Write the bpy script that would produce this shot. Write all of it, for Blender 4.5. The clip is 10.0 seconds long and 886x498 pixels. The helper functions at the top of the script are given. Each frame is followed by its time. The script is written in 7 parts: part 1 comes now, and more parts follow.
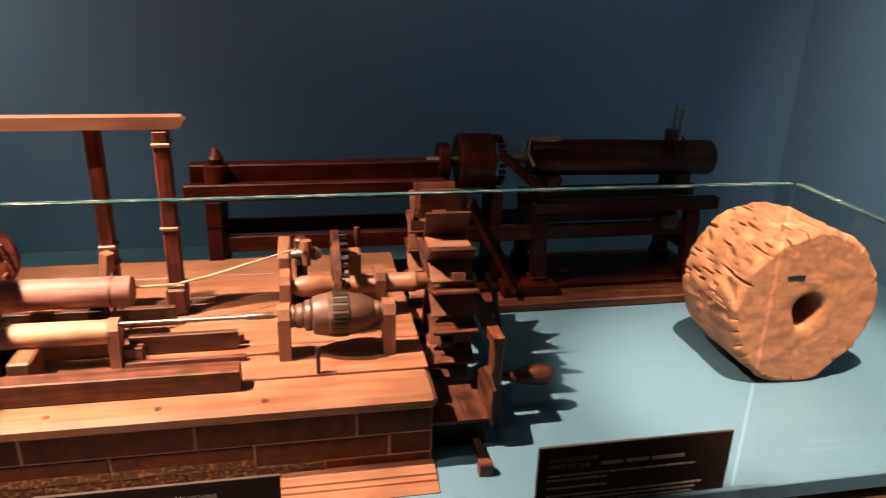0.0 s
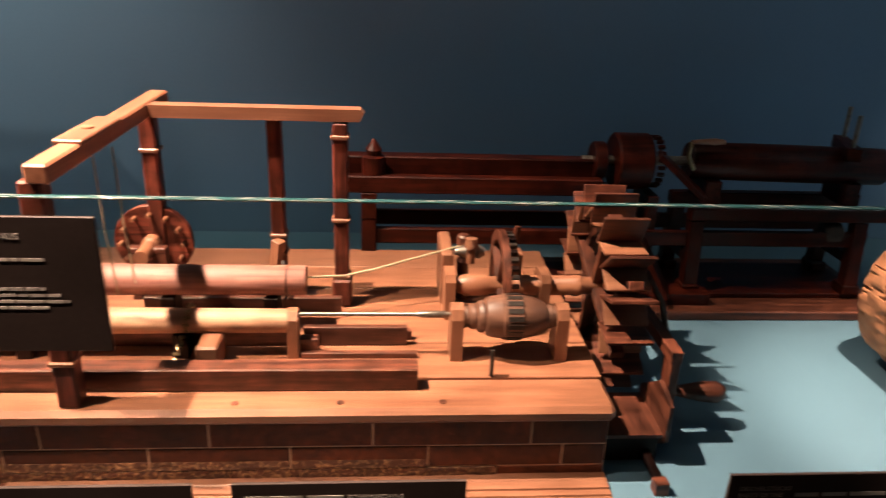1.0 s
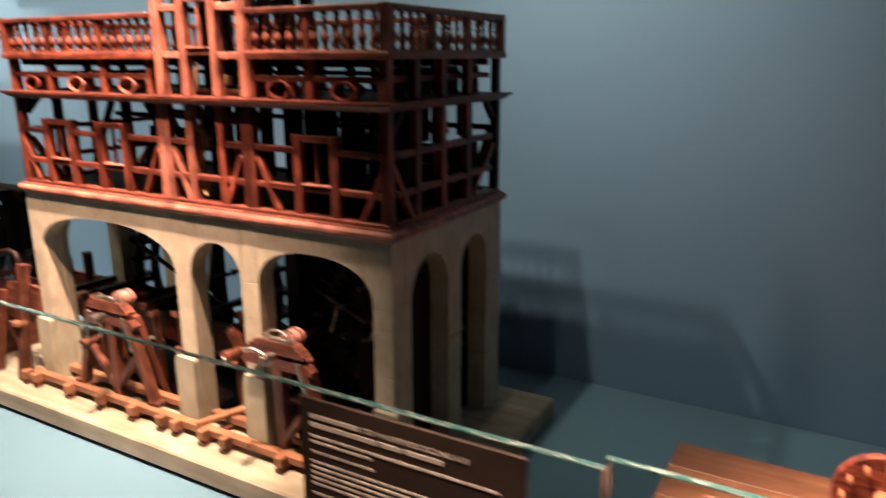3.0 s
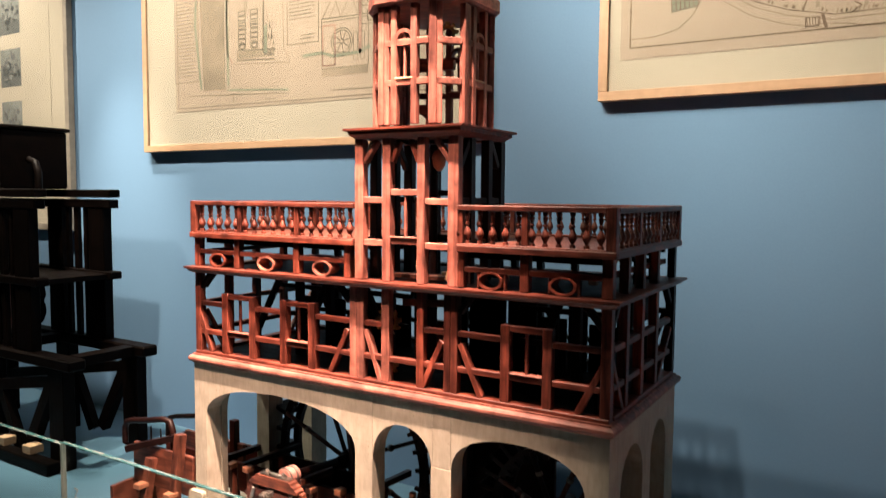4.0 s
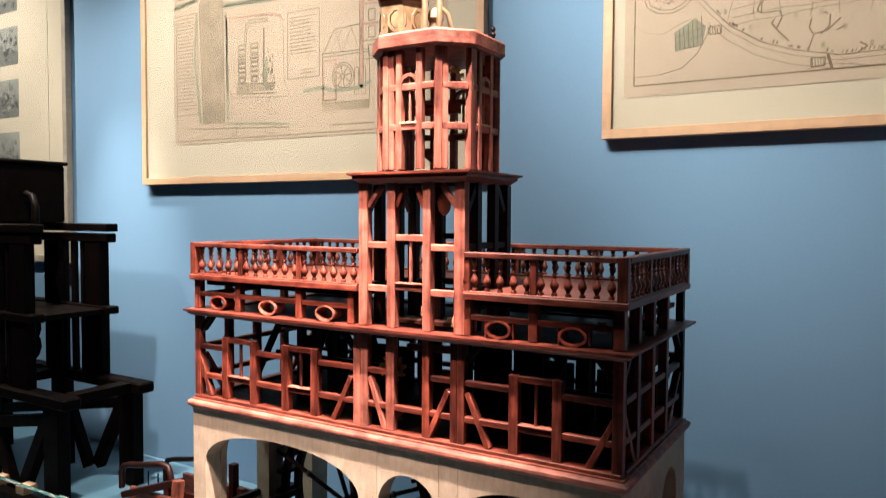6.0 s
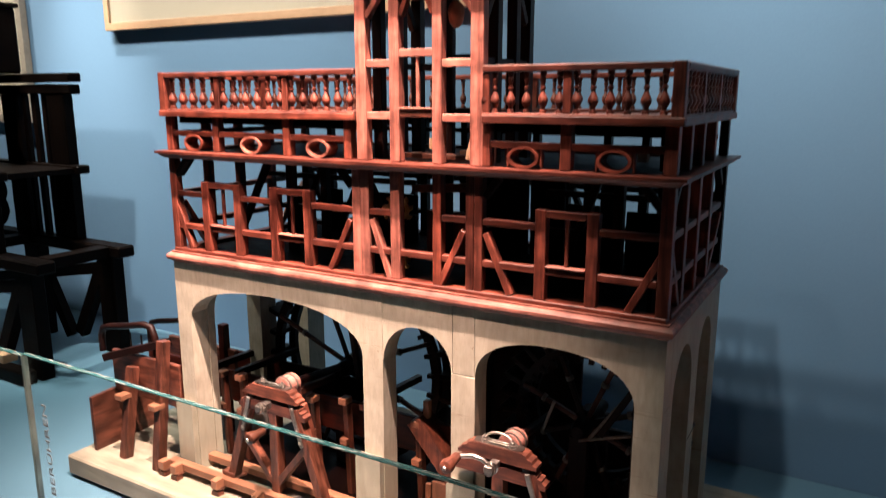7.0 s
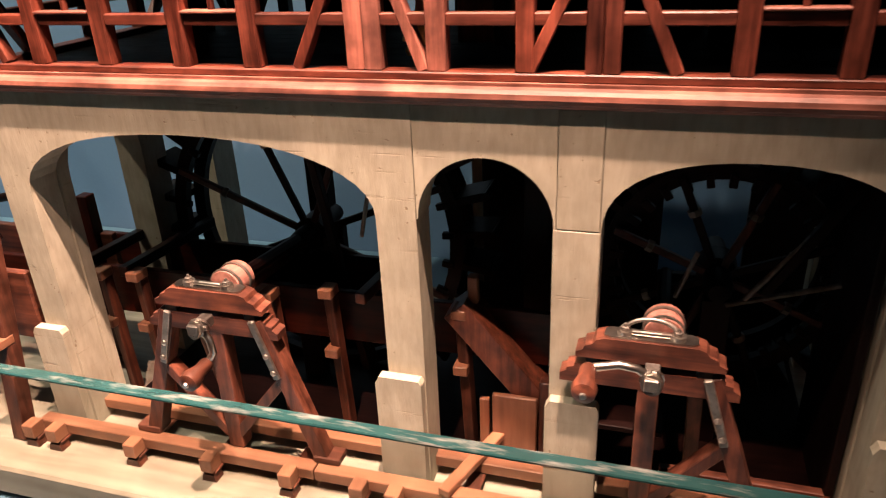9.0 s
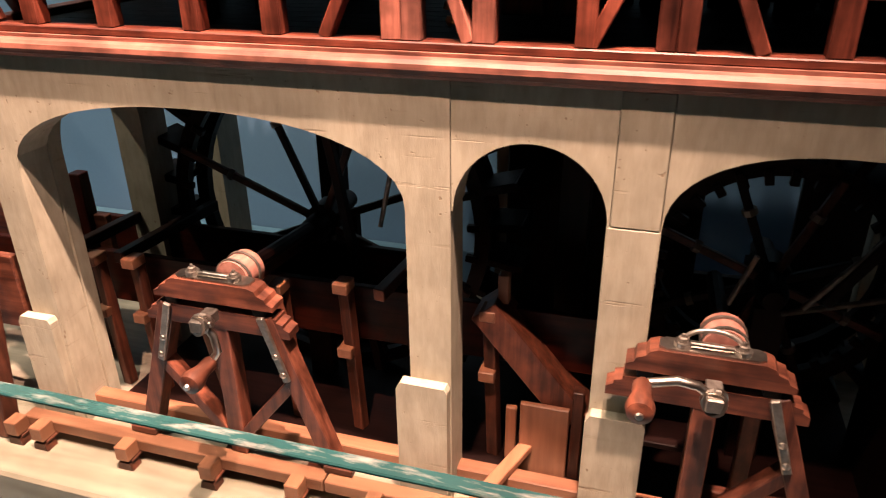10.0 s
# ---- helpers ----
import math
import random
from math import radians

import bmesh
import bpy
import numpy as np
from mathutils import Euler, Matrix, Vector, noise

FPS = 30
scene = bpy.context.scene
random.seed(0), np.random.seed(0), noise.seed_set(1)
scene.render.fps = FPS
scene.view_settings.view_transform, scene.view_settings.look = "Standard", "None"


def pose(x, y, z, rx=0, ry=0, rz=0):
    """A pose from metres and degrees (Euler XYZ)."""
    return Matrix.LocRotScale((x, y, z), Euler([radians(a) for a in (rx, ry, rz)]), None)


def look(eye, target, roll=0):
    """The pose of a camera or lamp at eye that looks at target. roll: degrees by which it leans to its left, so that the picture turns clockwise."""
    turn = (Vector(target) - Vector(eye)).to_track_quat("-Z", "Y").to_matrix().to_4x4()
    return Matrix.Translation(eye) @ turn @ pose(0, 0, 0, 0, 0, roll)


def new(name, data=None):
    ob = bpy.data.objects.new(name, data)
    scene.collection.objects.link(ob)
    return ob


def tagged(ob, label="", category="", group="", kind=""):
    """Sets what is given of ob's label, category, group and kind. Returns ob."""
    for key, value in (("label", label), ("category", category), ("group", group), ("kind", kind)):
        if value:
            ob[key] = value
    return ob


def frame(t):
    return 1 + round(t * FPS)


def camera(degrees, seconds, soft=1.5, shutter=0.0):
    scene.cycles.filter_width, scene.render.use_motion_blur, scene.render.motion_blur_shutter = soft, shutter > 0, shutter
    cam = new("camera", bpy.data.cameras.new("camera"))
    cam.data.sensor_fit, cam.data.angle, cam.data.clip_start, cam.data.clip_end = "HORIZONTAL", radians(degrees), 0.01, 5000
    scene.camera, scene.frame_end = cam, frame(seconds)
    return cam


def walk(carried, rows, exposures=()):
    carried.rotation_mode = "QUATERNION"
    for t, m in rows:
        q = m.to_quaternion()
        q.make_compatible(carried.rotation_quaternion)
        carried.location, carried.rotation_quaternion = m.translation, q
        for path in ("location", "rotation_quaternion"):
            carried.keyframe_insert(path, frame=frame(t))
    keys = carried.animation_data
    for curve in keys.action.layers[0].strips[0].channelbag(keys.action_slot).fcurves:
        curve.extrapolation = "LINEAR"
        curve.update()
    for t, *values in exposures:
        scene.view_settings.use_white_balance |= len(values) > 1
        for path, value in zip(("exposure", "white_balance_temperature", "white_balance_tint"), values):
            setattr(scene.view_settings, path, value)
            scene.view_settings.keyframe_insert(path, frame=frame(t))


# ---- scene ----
cam = camera(62.8, 10.0, soft=1.1, shutter=0.4)
METRES, EYE, TILT, LEAN, TURN = 2.2, 1.45, 0.0, 0.0, -12.1
PATH = [
    (0, (0.021, 0.024, 1.438), (0.387, 1.855, 0.723), 1.7),
    (0.5, (-0.064, 0.056, 1.449), (0.21, 1.89, 0.699), 2.2),
    (1, (-0.138, 0.08, 1.449), (0.02, 1.923, 0.69), 2.4),
    (1.5, (-0.251, 0.079, 1.462), (-0.329, 1.932, 0.713), 2.0),
    (2, (-0.376, 0.129, 1.468), (-0.739, 1.968, 0.77), 1.3),
    (2.5, (-0.486, 0.22, 1.497), (-1.194, 1.984, 0.873), 0.3),
    (2.8, (-0.598, 0.225, 1.522), (-1.454, 1.949, 0.98), 0.9),
    (3, (-0.673, 0.215, 1.573), (-1.621, 1.898, 1.058), -0.1),
    (3.2, (-0.766, 0.15, 1.602), (-1.749, 1.84, 1.18), -0.0),
    (4.3, (-0.976, 0.032, 1.714), (-2.031, 1.728, 1.613), 0.1),
    (4.5, (-0.971, 0.044, 1.738), (-2.033, 1.738, 1.659), -0.1),
    (4.9, (-0.972, 0.043, 1.737), (-2.03, 1.74, 1.711), 0.2),
    (5, (-0.976, 0.038, 1.736), (-2.027, 1.74, 1.722), 0.3),
    (5.2, (-0.98, 0.034, 1.737), (-2.022, 1.741, 1.733), 0.3),
    (6.3, (-1.022, 0.066, 1.703), (-2.043, 1.777, 1.529), 0.4),
    (6.5, (-1.05, 0.085, 1.676), (-2.061, 1.794, 1.431), 0.4),
    (7, (-1.133, 0.188, 1.609), (-2.112, 1.882, 1.197), -0.0),
    (7.5, (-1.238, 0.329, 1.564), (-2.156, 2.013, 0.998), -1.1),
    (8, (-1.335, 0.442, 1.495), (-2.138, 2.14, 0.806), -1.7),
    (8.5, (-1.49, 0.517, 1.445), (-2.158, 2.236, 0.672), -2.5),
    (9, (-1.631, 0.57, 1.424), (-2.182, 2.299, 0.585), -2.5),
    (9.5, (-1.67, 0.609, 1.407), (-2.176, 2.333, 0.53), -1.7),
    (10, (-1.695, 0.631, 1.397), (-2.222, 2.353, 0.528), -0.6),
]
EXPOSURES = [
    (0.0, -0.08, 6800, 12), (1.5, -0.19, 6600, 11), (2.0, -0.10, 6400, 11), (2.5, -0.22, 7100, 11), (3.2, -0.05, 7100, 12), (4.3, 0.0, 6300, 12),
    (5.2, 0.0, 6200, 12), (6.5, 0.0, 6000, 12), (7.2, 0.0, 6100, 12), (8.2, -0.25, 6600, 13), (9.0, -0.50, 6800, 13), (10.0, -0.50, 6800, 13),
]
walk(cam, [(t, look(eye, target, roll)) for t, eye, target, roll in PATH], EXPOSURES)

# ---------------------------------------------------------------- world and lamps
world = bpy.data.worlds.new("gallery")
scene.world = world
world.use_nodes = True
world.node_tree.nodes["Background"].inputs[0].default_value = (0.30, 0.36, 0.42, 1)
world.node_tree.nodes["Background"].inputs[1].default_value = 0.002


def spotlight(eye, target, watts, cone, blend=0.6, size=0.025, color=(1.0, 0.80, 0.60)):
    data = bpy.data.lights.new("spot", "SPOT")
    data.energy, data.spot_size, data.spot_blend = watts, radians(cone), blend
    data.shadow_soft_size, data.color = size, color
    ob = new("spot_lamp", data)
    ob.matrix_world = look(eye, target)
    return ob


WARM = (1.0, 0.68, 0.51)
PICTURE = (1.0, 0.88, 0.70)
# tower: two steep lamps from the front
spotlight((-1.62, 0.84, 3.35), (-2.09, 1.26, 1.25), 2300, 40, 1.0, color=(1.0, 0.65, 0.50))
spotlight((-1.88, 0.38, 3.35), (-2.09, 1.25, 0.98), 840, 36, 1.0, color=(1.0, 0.64, 0.49))
# wall between the models
spotlight((-1.60, 0.79, 3.35), (-1.05, 2.00, 0.85), 120, 38, 1.0, color=PICTURE)
# weak fill lamp, added only to even out this wall
spotlight((-1.38, 0.75, 3.40), (-0.98, 2.02, 1.55), 35, 60, 1.0, color=PICTURE)
# mill, log slice
spotlight((-1.36, 1.02, 3.40), (-0.12, 1.03, 0.80), 2500, 35, 1.0, color=WARM)
spotlight((-1.42, 0.52, 3.40), (-0.53, 0.97, 0.75), 1250, 30, 1.0, color=WARM)
spotlight((-1.42, 0.30, 3.40), (-1.17, 1.02, 0.70), 430, 17, 1.0, color=WARM)
spotlight((0.30, 0.35, 3.40), (0.93, 1.10, 0.80), 1900, 20, 0.8, color=WARM)
# framed prints and the wall round them
spotlight((-2.52, 0.90, 3.40), (-2.15, 2.02, 1.40), 195, 80, 1.0, color=PICTURE)
spotlight((-3.28, 1.00, 3.40), (-3.22, 2.02, 1.30), 385, 92, 1.0, color=PICTURE)
spotlight((-2.00, 0.60, 3.40), (-1.35, 2.02, 2.38), 400, 47, 1.0, color=PICTURE)
spotlight((-4.85, 0.95, 3.40), (-4.45, 2.02, 1.80), 330, 78, 1.0, color=PICTURE)
# table behind the timber machine
spotlight((-3.80, 1.45, 3.40), (-3.74, 1.90, 0.75), 760, 34, 1.0, color=PICTURE)
# side wall, and the dim end of the back wall
spotlight((0.30, 0.00, 3.30), (1.50, 0.80, 1.85), 640, 46, 1.0, color=PICTURE)
# weak wash added to lift the dim end, no fitting known there
spotlight((-0.30, 1.10, 3.40), (0.95, 2.02, 1.70), 42, 84, 1.0, color=PICTURE)

# ---------------------------------------------------------------- materials


def ramp(nt, fac, a, b, lo=0.3, hi=0.7):
    n = nt.nodes.new("ShaderNodeValToRGB")
    n.color_ramp.elements[0].position, n.color_ramp.elements[1].position = lo, hi
    n.color_ramp.elements[0].color, n.color_ramp.elements[1].color = (*a, 1), (*b, 1)
    nt.links.new(fac, n.inputs[0])
    return n.outputs[0]


def texture_space(nt, stretch, shift=True):
    co = nt.nodes.new("ShaderNodeTexCoord")
    mp = nt.nodes.new("ShaderNodeMapping")
    mp.inputs["Scale"].default_value = stretch
    nt.links.new(co.outputs["Object"], mp.inputs[0])
    if shift:
        info = nt.nodes.new("ShaderNodeObjectInfo")
        mul = nt.nodes.new("ShaderNodeMath")
        mul.operation, mul.inputs[1].default_value = "MULTIPLY", 7.0
        nt.links.new(info.outputs["Random"], mul.inputs[0])
        nt.links.new(mul.outputs[0], mp.inputs["Location"])
    return mp.outputs[0]


def noise_node(nt, vec, scale, detail=5.0, rough=0.55):
    n = nt.nodes.new("ShaderNodeTexNoise")
    n.inputs["Scale"].default_value, n.inputs["Detail"].default_value, n.inputs["Roughness"].default_value = scale, detail, rough
    nt.links.new(vec, n.inputs["Vector"])
    return n.outputs["Fac"]


def mix_color(nt, fac, a, b, mode="MULTIPLY"):
    n = nt.nodes.new("ShaderNodeMix")
    n.data_type, n.blend_type = "RGBA", mode
    for socket, value in ((n.inputs[0], fac), (n.inputs[6], a), (n.inputs[7], b)):
        if isinstance(value, (int, float)):
            socket.default_value = value
        elif isinstance(value, tuple):
            socket.default_value = (*value, 1)
        else:
            nt.links.new(value, socket)
    return n.outputs[2]


def surface(name, dark, light, stretch=(1, 1, 1), grain=40.0, stain=6.0, rough=(0.4, 0.6), bump=0.15, metal=0.0, vary=0.0, stain_dark=0.65, coat=0.0, lo=0.3, hi=0.7, gloss=0.5):
    """Two scales of variation: fine grain between two colours and broad stains, with roughness and relief that follow the grain."""
    m = bpy.data.materials.new(name)
    m.use_nodes = True
    nt = m.node_tree
    p = nt.nodes["Principled BSDF"]
    vec = texture_space(nt, stretch)
    fine = noise_node(nt, vec, grain, 6.0, 0.6)
    broad = noise_node(nt, texture_space(nt, (1, 1, 1)), stain, 3.0)
    col = ramp(nt, fine, dark, light, lo, hi)
    col = mix_color(nt, 1.0, col, ramp(nt, broad, (stain_dark,) * 3, (1.0, 1.0, 1.0), 0.32, 0.62))
    if vary:
        info = nt.nodes.new("ShaderNodeObjectInfo")
        col = mix_color(nt, 1.0, col, ramp(nt, info.outputs["Random"], (1 - vary,) * 3, (1.0, 1.0 - vary * 0.15, 1.0 - vary * 0.25), 0, 1))
    nt.links.new(col, p.inputs["Base Color"])
    r = nt.nodes.new("ShaderNodeMapRange")
    r.inputs["To Min"].default_value, r.inputs["To Max"].default_value = rough
    nt.links.new(broad, r.inputs["Value"])
    nt.links.new(r.outputs[0], p.inputs["Roughness"])
    p.inputs["Metallic"].default_value = metal
    p.inputs["Specular IOR Level"].default_value = gloss
    p.inputs["Coat Weight"].default_value, p.inputs["Coat Roughness"].default_value = coat, 0.25
    if bump:
        b = nt.nodes.new("ShaderNodeBump")
        b.inputs["Strength"].default_value, b.inputs["Distance"].default_value = bump, 0.002
        nt.links.new(fine, b.inputs["Height"])
        nt.links.new(b.outputs[0], p.inputs["Normal"])
    return m


def wood(name, dark, light, **more):
    """The same wood with its grain along x, y and z."""
    more = {"stain": 30.0, "stain_dark": 0.42, "bump": 0.25, "lo": 0.34, "hi": 0.66, **more}
    return {a: surface(f"{name}_{a}", dark, light, stretch=tuple(0.12 if a == b else 1.6 for b in "xyz"), **more) for a in "xyz"}


RED = wood("red_stained_wood", (0.050, 0.009, 0.005), (0.250, 0.066, 0.041), grain=60, rough=(0.34, 0.6), vary=0.45, bump=0.3, gloss=0.3)
# brighter copy of the red wood, with strong lamp light in its colour
PINK = wood("lit_red_wood", (0.165, 0.052, 0.037), (0.440, 0.168, 0.124), grain=60, rough=(0.42, 0.65), vary=0.35, bump=0.28, gloss=0.35)
# dark wood; on rear and inner parts the colour also carries their shade
DARK = wood("dark_and_shaded_wood", (0.004, 0.001, 0.001), (0.013, 0.004, 0.003), grain=50, rough=(0.35, 0.6), vary=0.3, gloss=0.15)
MID = wood("reddish_oiled_wood", (0.040, 0.010, 0.005), (0.190, 0.062, 0.036), grain=55, rough=(0.34, 0.6), vary=0.4, bump=0.3, gloss=0.4)
# near-black albedo that puts deep shade into the wood colour
SHADE_BLACK = wood("shaded_black_wood", (0.0012, 0.0006, 0.0005), (0.0038, 0.0018, 0.0012), grain=50, rough=(0.4, 0.65), vary=0.3, gloss=0.04)
BENCH = wood("dark_red_bench_wood", (0.014, 0.002, 0.001), (0.056, 0.009, 0.004), grain=50, rough=(0.3, 0.55), vary=0.3, gloss=0.15)
DECK = wood("worn_orange_wood", (0.160, 0.060, 0.032), (0.385, 0.178, 0.103), grain=40, rough=(0.32, 0.55), vary=0.3, bump=0.25, stain=11.0, stain_dark=0.70, lo=0.22, hi=0.80)
PALE = wood("pale_barked_log", (0.30, 0.140, 0.083), (0.52, 0.300, 0.188), grain=45, rough=(0.5, 0.7), bump=0.25, stain_dark=0.7)
ROSE = wood("rosy_log", (0.200, 0.076, 0.058), (0.375, 0.172, 0.135), grain=70, rough=(0.5, 0.7), bump=0.3, stain_dark=0.65)
ASH = wood("pale_frame_wood", (0.375, 0.225, 0.128), (0.495, 0.323, 0.203), grain=30, rough=(0.4, 0.6), bump=0.05, stain_dark=0.88, lo=0.2, hi=0.8)
TAN = wood("tan_fascia_wood", (0.252, 0.140, 0.070), (0.336, 0.203, 0.112), grain=20, rough=(0.4, 0.6), bump=0.05, stain_dark=0.85)
BOARD = wood("cream_painted_board", (0.211, 0.180, 0.130), (0.335, 0.298, 0.236), grain=30, stain=9, rough=(0.55, 0.8), bump=0.25, stain_dark=0.6)
STONE = surface("cream_painted_masonry", (0.268, 0.243, 0.182), (0.345, 0.320, 0.248), stretch=(1.5, 1.5, 0.35), grain=70, stain=16, rough=(0.5, 0.8), bump=0.45, stain_dark=0.76, lo=0.25, hi=0.6)


def scratched(m, depth=0.6):
    """Long level scratches and small chips over a painted surface."""
    nt = m.node_tree
    p = nt.nodes["Principled BSDF"]
    lines = noise_node(nt, texture_space(nt, (0.10, 0.10, 2.2)), 60, 4.0, 0.6)
    patch = noise_node(nt, texture_space(nt, (1, 1, 1)), 9, 2.0)
    both = nt.nodes.new("ShaderNodeMath")
    both.operation = "MULTIPLY"
    nt.links.new(ramp(nt, lines, (0, 0, 0), (1, 1, 1), 0.63, 0.70), both.inputs[0])
    nt.links.new(ramp(nt, patch, (0, 0, 0), (1, 1, 1), 0.48, 0.62), both.inputs[1])
    specks = noise_node(nt, texture_space(nt, (1, 1, 1)), 130, 2.0)
    most = nt.nodes.new("ShaderNodeMath")
    most.operation = "MAXIMUM"
    nt.links.new(both.outputs[0], most.inputs[0])
    nt.links.new(ramp(nt, specks, (0, 0, 0), (1, 1, 1), 0.70, 0.76), most.inputs[1])
    old = p.inputs["Base Color"].links[0].from_socket
    nt.links.new(mix_color(nt, most.outputs[0], old, (0.19, 0.15, 0.10), "MIX"), p.inputs["Base Color"])
    b = nt.nodes.new("ShaderNodeBump")
    b.invert = True
    b.inputs["Strength"].default_value, b.inputs["Distance"].default_value = depth, 0.002
    nt.links.new(most.outputs[0], b.inputs["Height"])
    nt.links.new(p.inputs["Normal"].links[0].from_socket, b.inputs["Normal"])
    nt.links.new(b.outputs[0], p.inputs["Normal"])


scratched(STONE, 0.35)
BRICK = surface("brown_painted_brick", (0.058, 0.013, 0.006), (0.190, 0.050, 0.020), grain=70, stain=14, rough=(0.45, 0.7), bump=0.5, vary=0.5, stain_dark=0.45, gloss=0.25)
MORTAR = surface("pale_mortar_line", (0.36, 0.21, 0.12), (0.55, 0.36, 0.23), grain=60, rough=(0.7, 0.9))
WALL = surface("blue_painted_wall", (0.106, 0.203, 0.326), (0.112, 0.213, 0.341), grain=180, stain=1.2, rough=(0.75, 0.85), bump=0.03, stain_dark=0.93)
TABLE = surface("pale_blue_painted_table", (0.081, 0.167, 0.239), (0.088, 0.179, 0.251), grain=120, stain=2.0, rough=(0.35, 0.45), bump=0.02, stain_dark=0.93)
CEIL = surface("dark_ceiling_paint", (0.02, 0.02, 0.022), (0.03, 0.03, 0.033), grain=60, rough=(0.8, 0.9))
FLOOR = wood("dark_floor_boards", (0.03, 0.018, 0.012), (0.06, 0.036, 0.024), grain=20, rough=(0.4, 0.6))
IRON = surface("grey_iron", (0.16, 0.14, 0.12), (0.34, 0.31, 0.28), grain=90, rough=(0.35, 0.55), metal=0.9, bump=0.1)
STEEL = surface("bright_steel", (0.42, 0.38, 0.34), (0.62, 0.58, 0.53), grain=90, rough=(0.22, 0.4), metal=1.0, bump=0.05)
BRASS = surface("dull_brass", (0.26, 0.20, 0.11), (0.46, 0.38, 0.22), grain=60, rough=(0.3, 0.5), metal=0.85, bump=0.05)
GILT = surface("gilded_carving", (0.42, 0.29, 0.12), (0.62, 0.46, 0.22), grain=80, rough=(0.35, 0.55), metal=0.6)
BLACK = surface("black_iron", (0.02, 0.016, 0.014), (0.05, 0.04, 0.035), grain=80, rough=(0.4, 0.6), metal=0.5)
ROPE = surface("pale_cord", (0.315, 0.252, 0.154), (0.455, 0.385, 0.266), grain=400, rough=(0.8, 0.9))
PANEL = surface("dark_brown_panel", (0.028, 0.020, 0.018), (0.036, 0.026, 0.023), grain=120, rough=(0.45, 0.55), bump=0.02, gloss=0.25)
LETTER = surface("warm_white_print", (0.432, 0.408, 0.372), (0.480, 0.456, 0.420), grain=90, rough=(0.6, 0.7), bump=0)
ETCH = surface("frosted_etching", (0.20, 0.235, 0.235), (0.28, 0.315, 0.315), grain=90, rough=(0.6, 0.8), bump=0)
PAPER = surface("cream_paper", (0.420, 0.318, 0.245), (0.462, 0.354, 0.276), grain=30, stain=3, rough=(0.7, 0.85), bump=0.02, stain_dark=0.88)
MOUNT = surface("ivory_mount_board", (0.482, 0.405, 0.325), (0.510, 0.431, 0.350), grain=60, rough=(0.7, 0.85), bump=0.0, stain_dark=0.97)
INK = surface("brown_ink", (0.16, 0.10, 0.06), (0.30, 0.21, 0.14), grain=50, rough=(0.7, 0.8), bump=0)
FAINT = surface("faint_ink", (0.170, 0.108, 0.070), (0.290, 0.200, 0.140), grain=50, rough=(0.7, 0.8), bump=0)
ROSEWASH = surface("rose_wash", (0.400, 0.225, 0.175), (0.430, 0.265, 0.200), grain=30, rough=(0.7, 0.8), bump=0)
GREENWASH = surface("green_wash", (0.285, 0.282, 0.208), (0.335, 0.315, 0.232), grain=30, rough=(0.7, 0.8), bump=0)
BROWNWASH = surface("brown_wash", (0.330, 0.245, 0.180), (0.390, 0.300, 0.222), grain=60, rough=(0.7, 0.8), bump=0)
BARK = surface("cracked_log_side", (0.25, 0.096, 0.045), (0.50, 0.230, 0.115), stretch=(1, 0.45, 1), grain=60, stain=14, rough=(0.7, 0.9), bump=1.0, stain_dark=0.55)
ENDGRAIN = surface("sawn_end_grain", (0.30, 0.118, 0.054), (0.49, 0.222, 0.110), grain=90, stain=6, rough=(0.65, 0.85), bump=0.9, stain_dark=0.80)


def glass_material():
    m = bpy.data.materials.new("clear_glass")
    m.use_nodes = True
    nt = m.node_tree
    nt.nodes.remove(nt.nodes["Principled BSDF"])
    out = nt.nodes["Material Output"]
    clear, gloss, mix, facing, power, span = (nt.nodes.new("ShaderNode" + n) for n in ("BsdfTransparent", "BsdfGlossy", "MixShader", "LayerWeight", "Math", "MapRange"))
    clear.inputs[0].default_value = (0.87, 0.90, 0.89, 1)
    gloss.inputs["Roughness"].default_value = 0.02
    facing.inputs[0].default_value = 0.5
    power.operation, power.inputs[1].default_value = "POWER", 5.0
    span.inputs["To Min"].default_value, span.inputs["To Max"].default_value = 0.025, 0.75
    for a, b in ((facing.outputs["Facing"], power.inputs[0]), (power.outputs[0], span.inputs["Value"]), (span.outputs[0], mix.inputs[0]), (clear.outputs[0], mix.inputs[1]), (gloss.outputs[0], mix.inputs[2]), (mix.outputs[0], out.inputs[0])):
        nt.links.new(a, b)
    return m


GLASS = glass_material()
# teal glass; the pale flecks are glints and reflections put into the colour
EDGE = surface("glinted_green_glass_edge", (0.018, 0.072, 0.074), (0.40, 0.39, 0.36), stretch=(0.20, 1, 1), grain=190, stain=26, rough=(0.04, 0.22), bump=0.2, stain_dark=0.7, lo=0.50, hi=0.80, gloss=1.0)
JOINT = surface("pale_glass_joint", (0.028, 0.062, 0.060), (0.13, 0.175, 0.165), stretch=(1, 1, 0.2), grain=60, stain=14, rough=(0.05, 0.25), bump=0.2, stain_dark=0.4, gloss=1.0)


# ---------------------------------------------------------------- builders


def base_of(ob):
    while ob.parent:
        ob = ob.parent
    return ob.location


def thing(name, at, label, category, group="", kind=""):
    ob = new(name)
    ob.location = at
    return tagged(ob, label, category, group, kind)


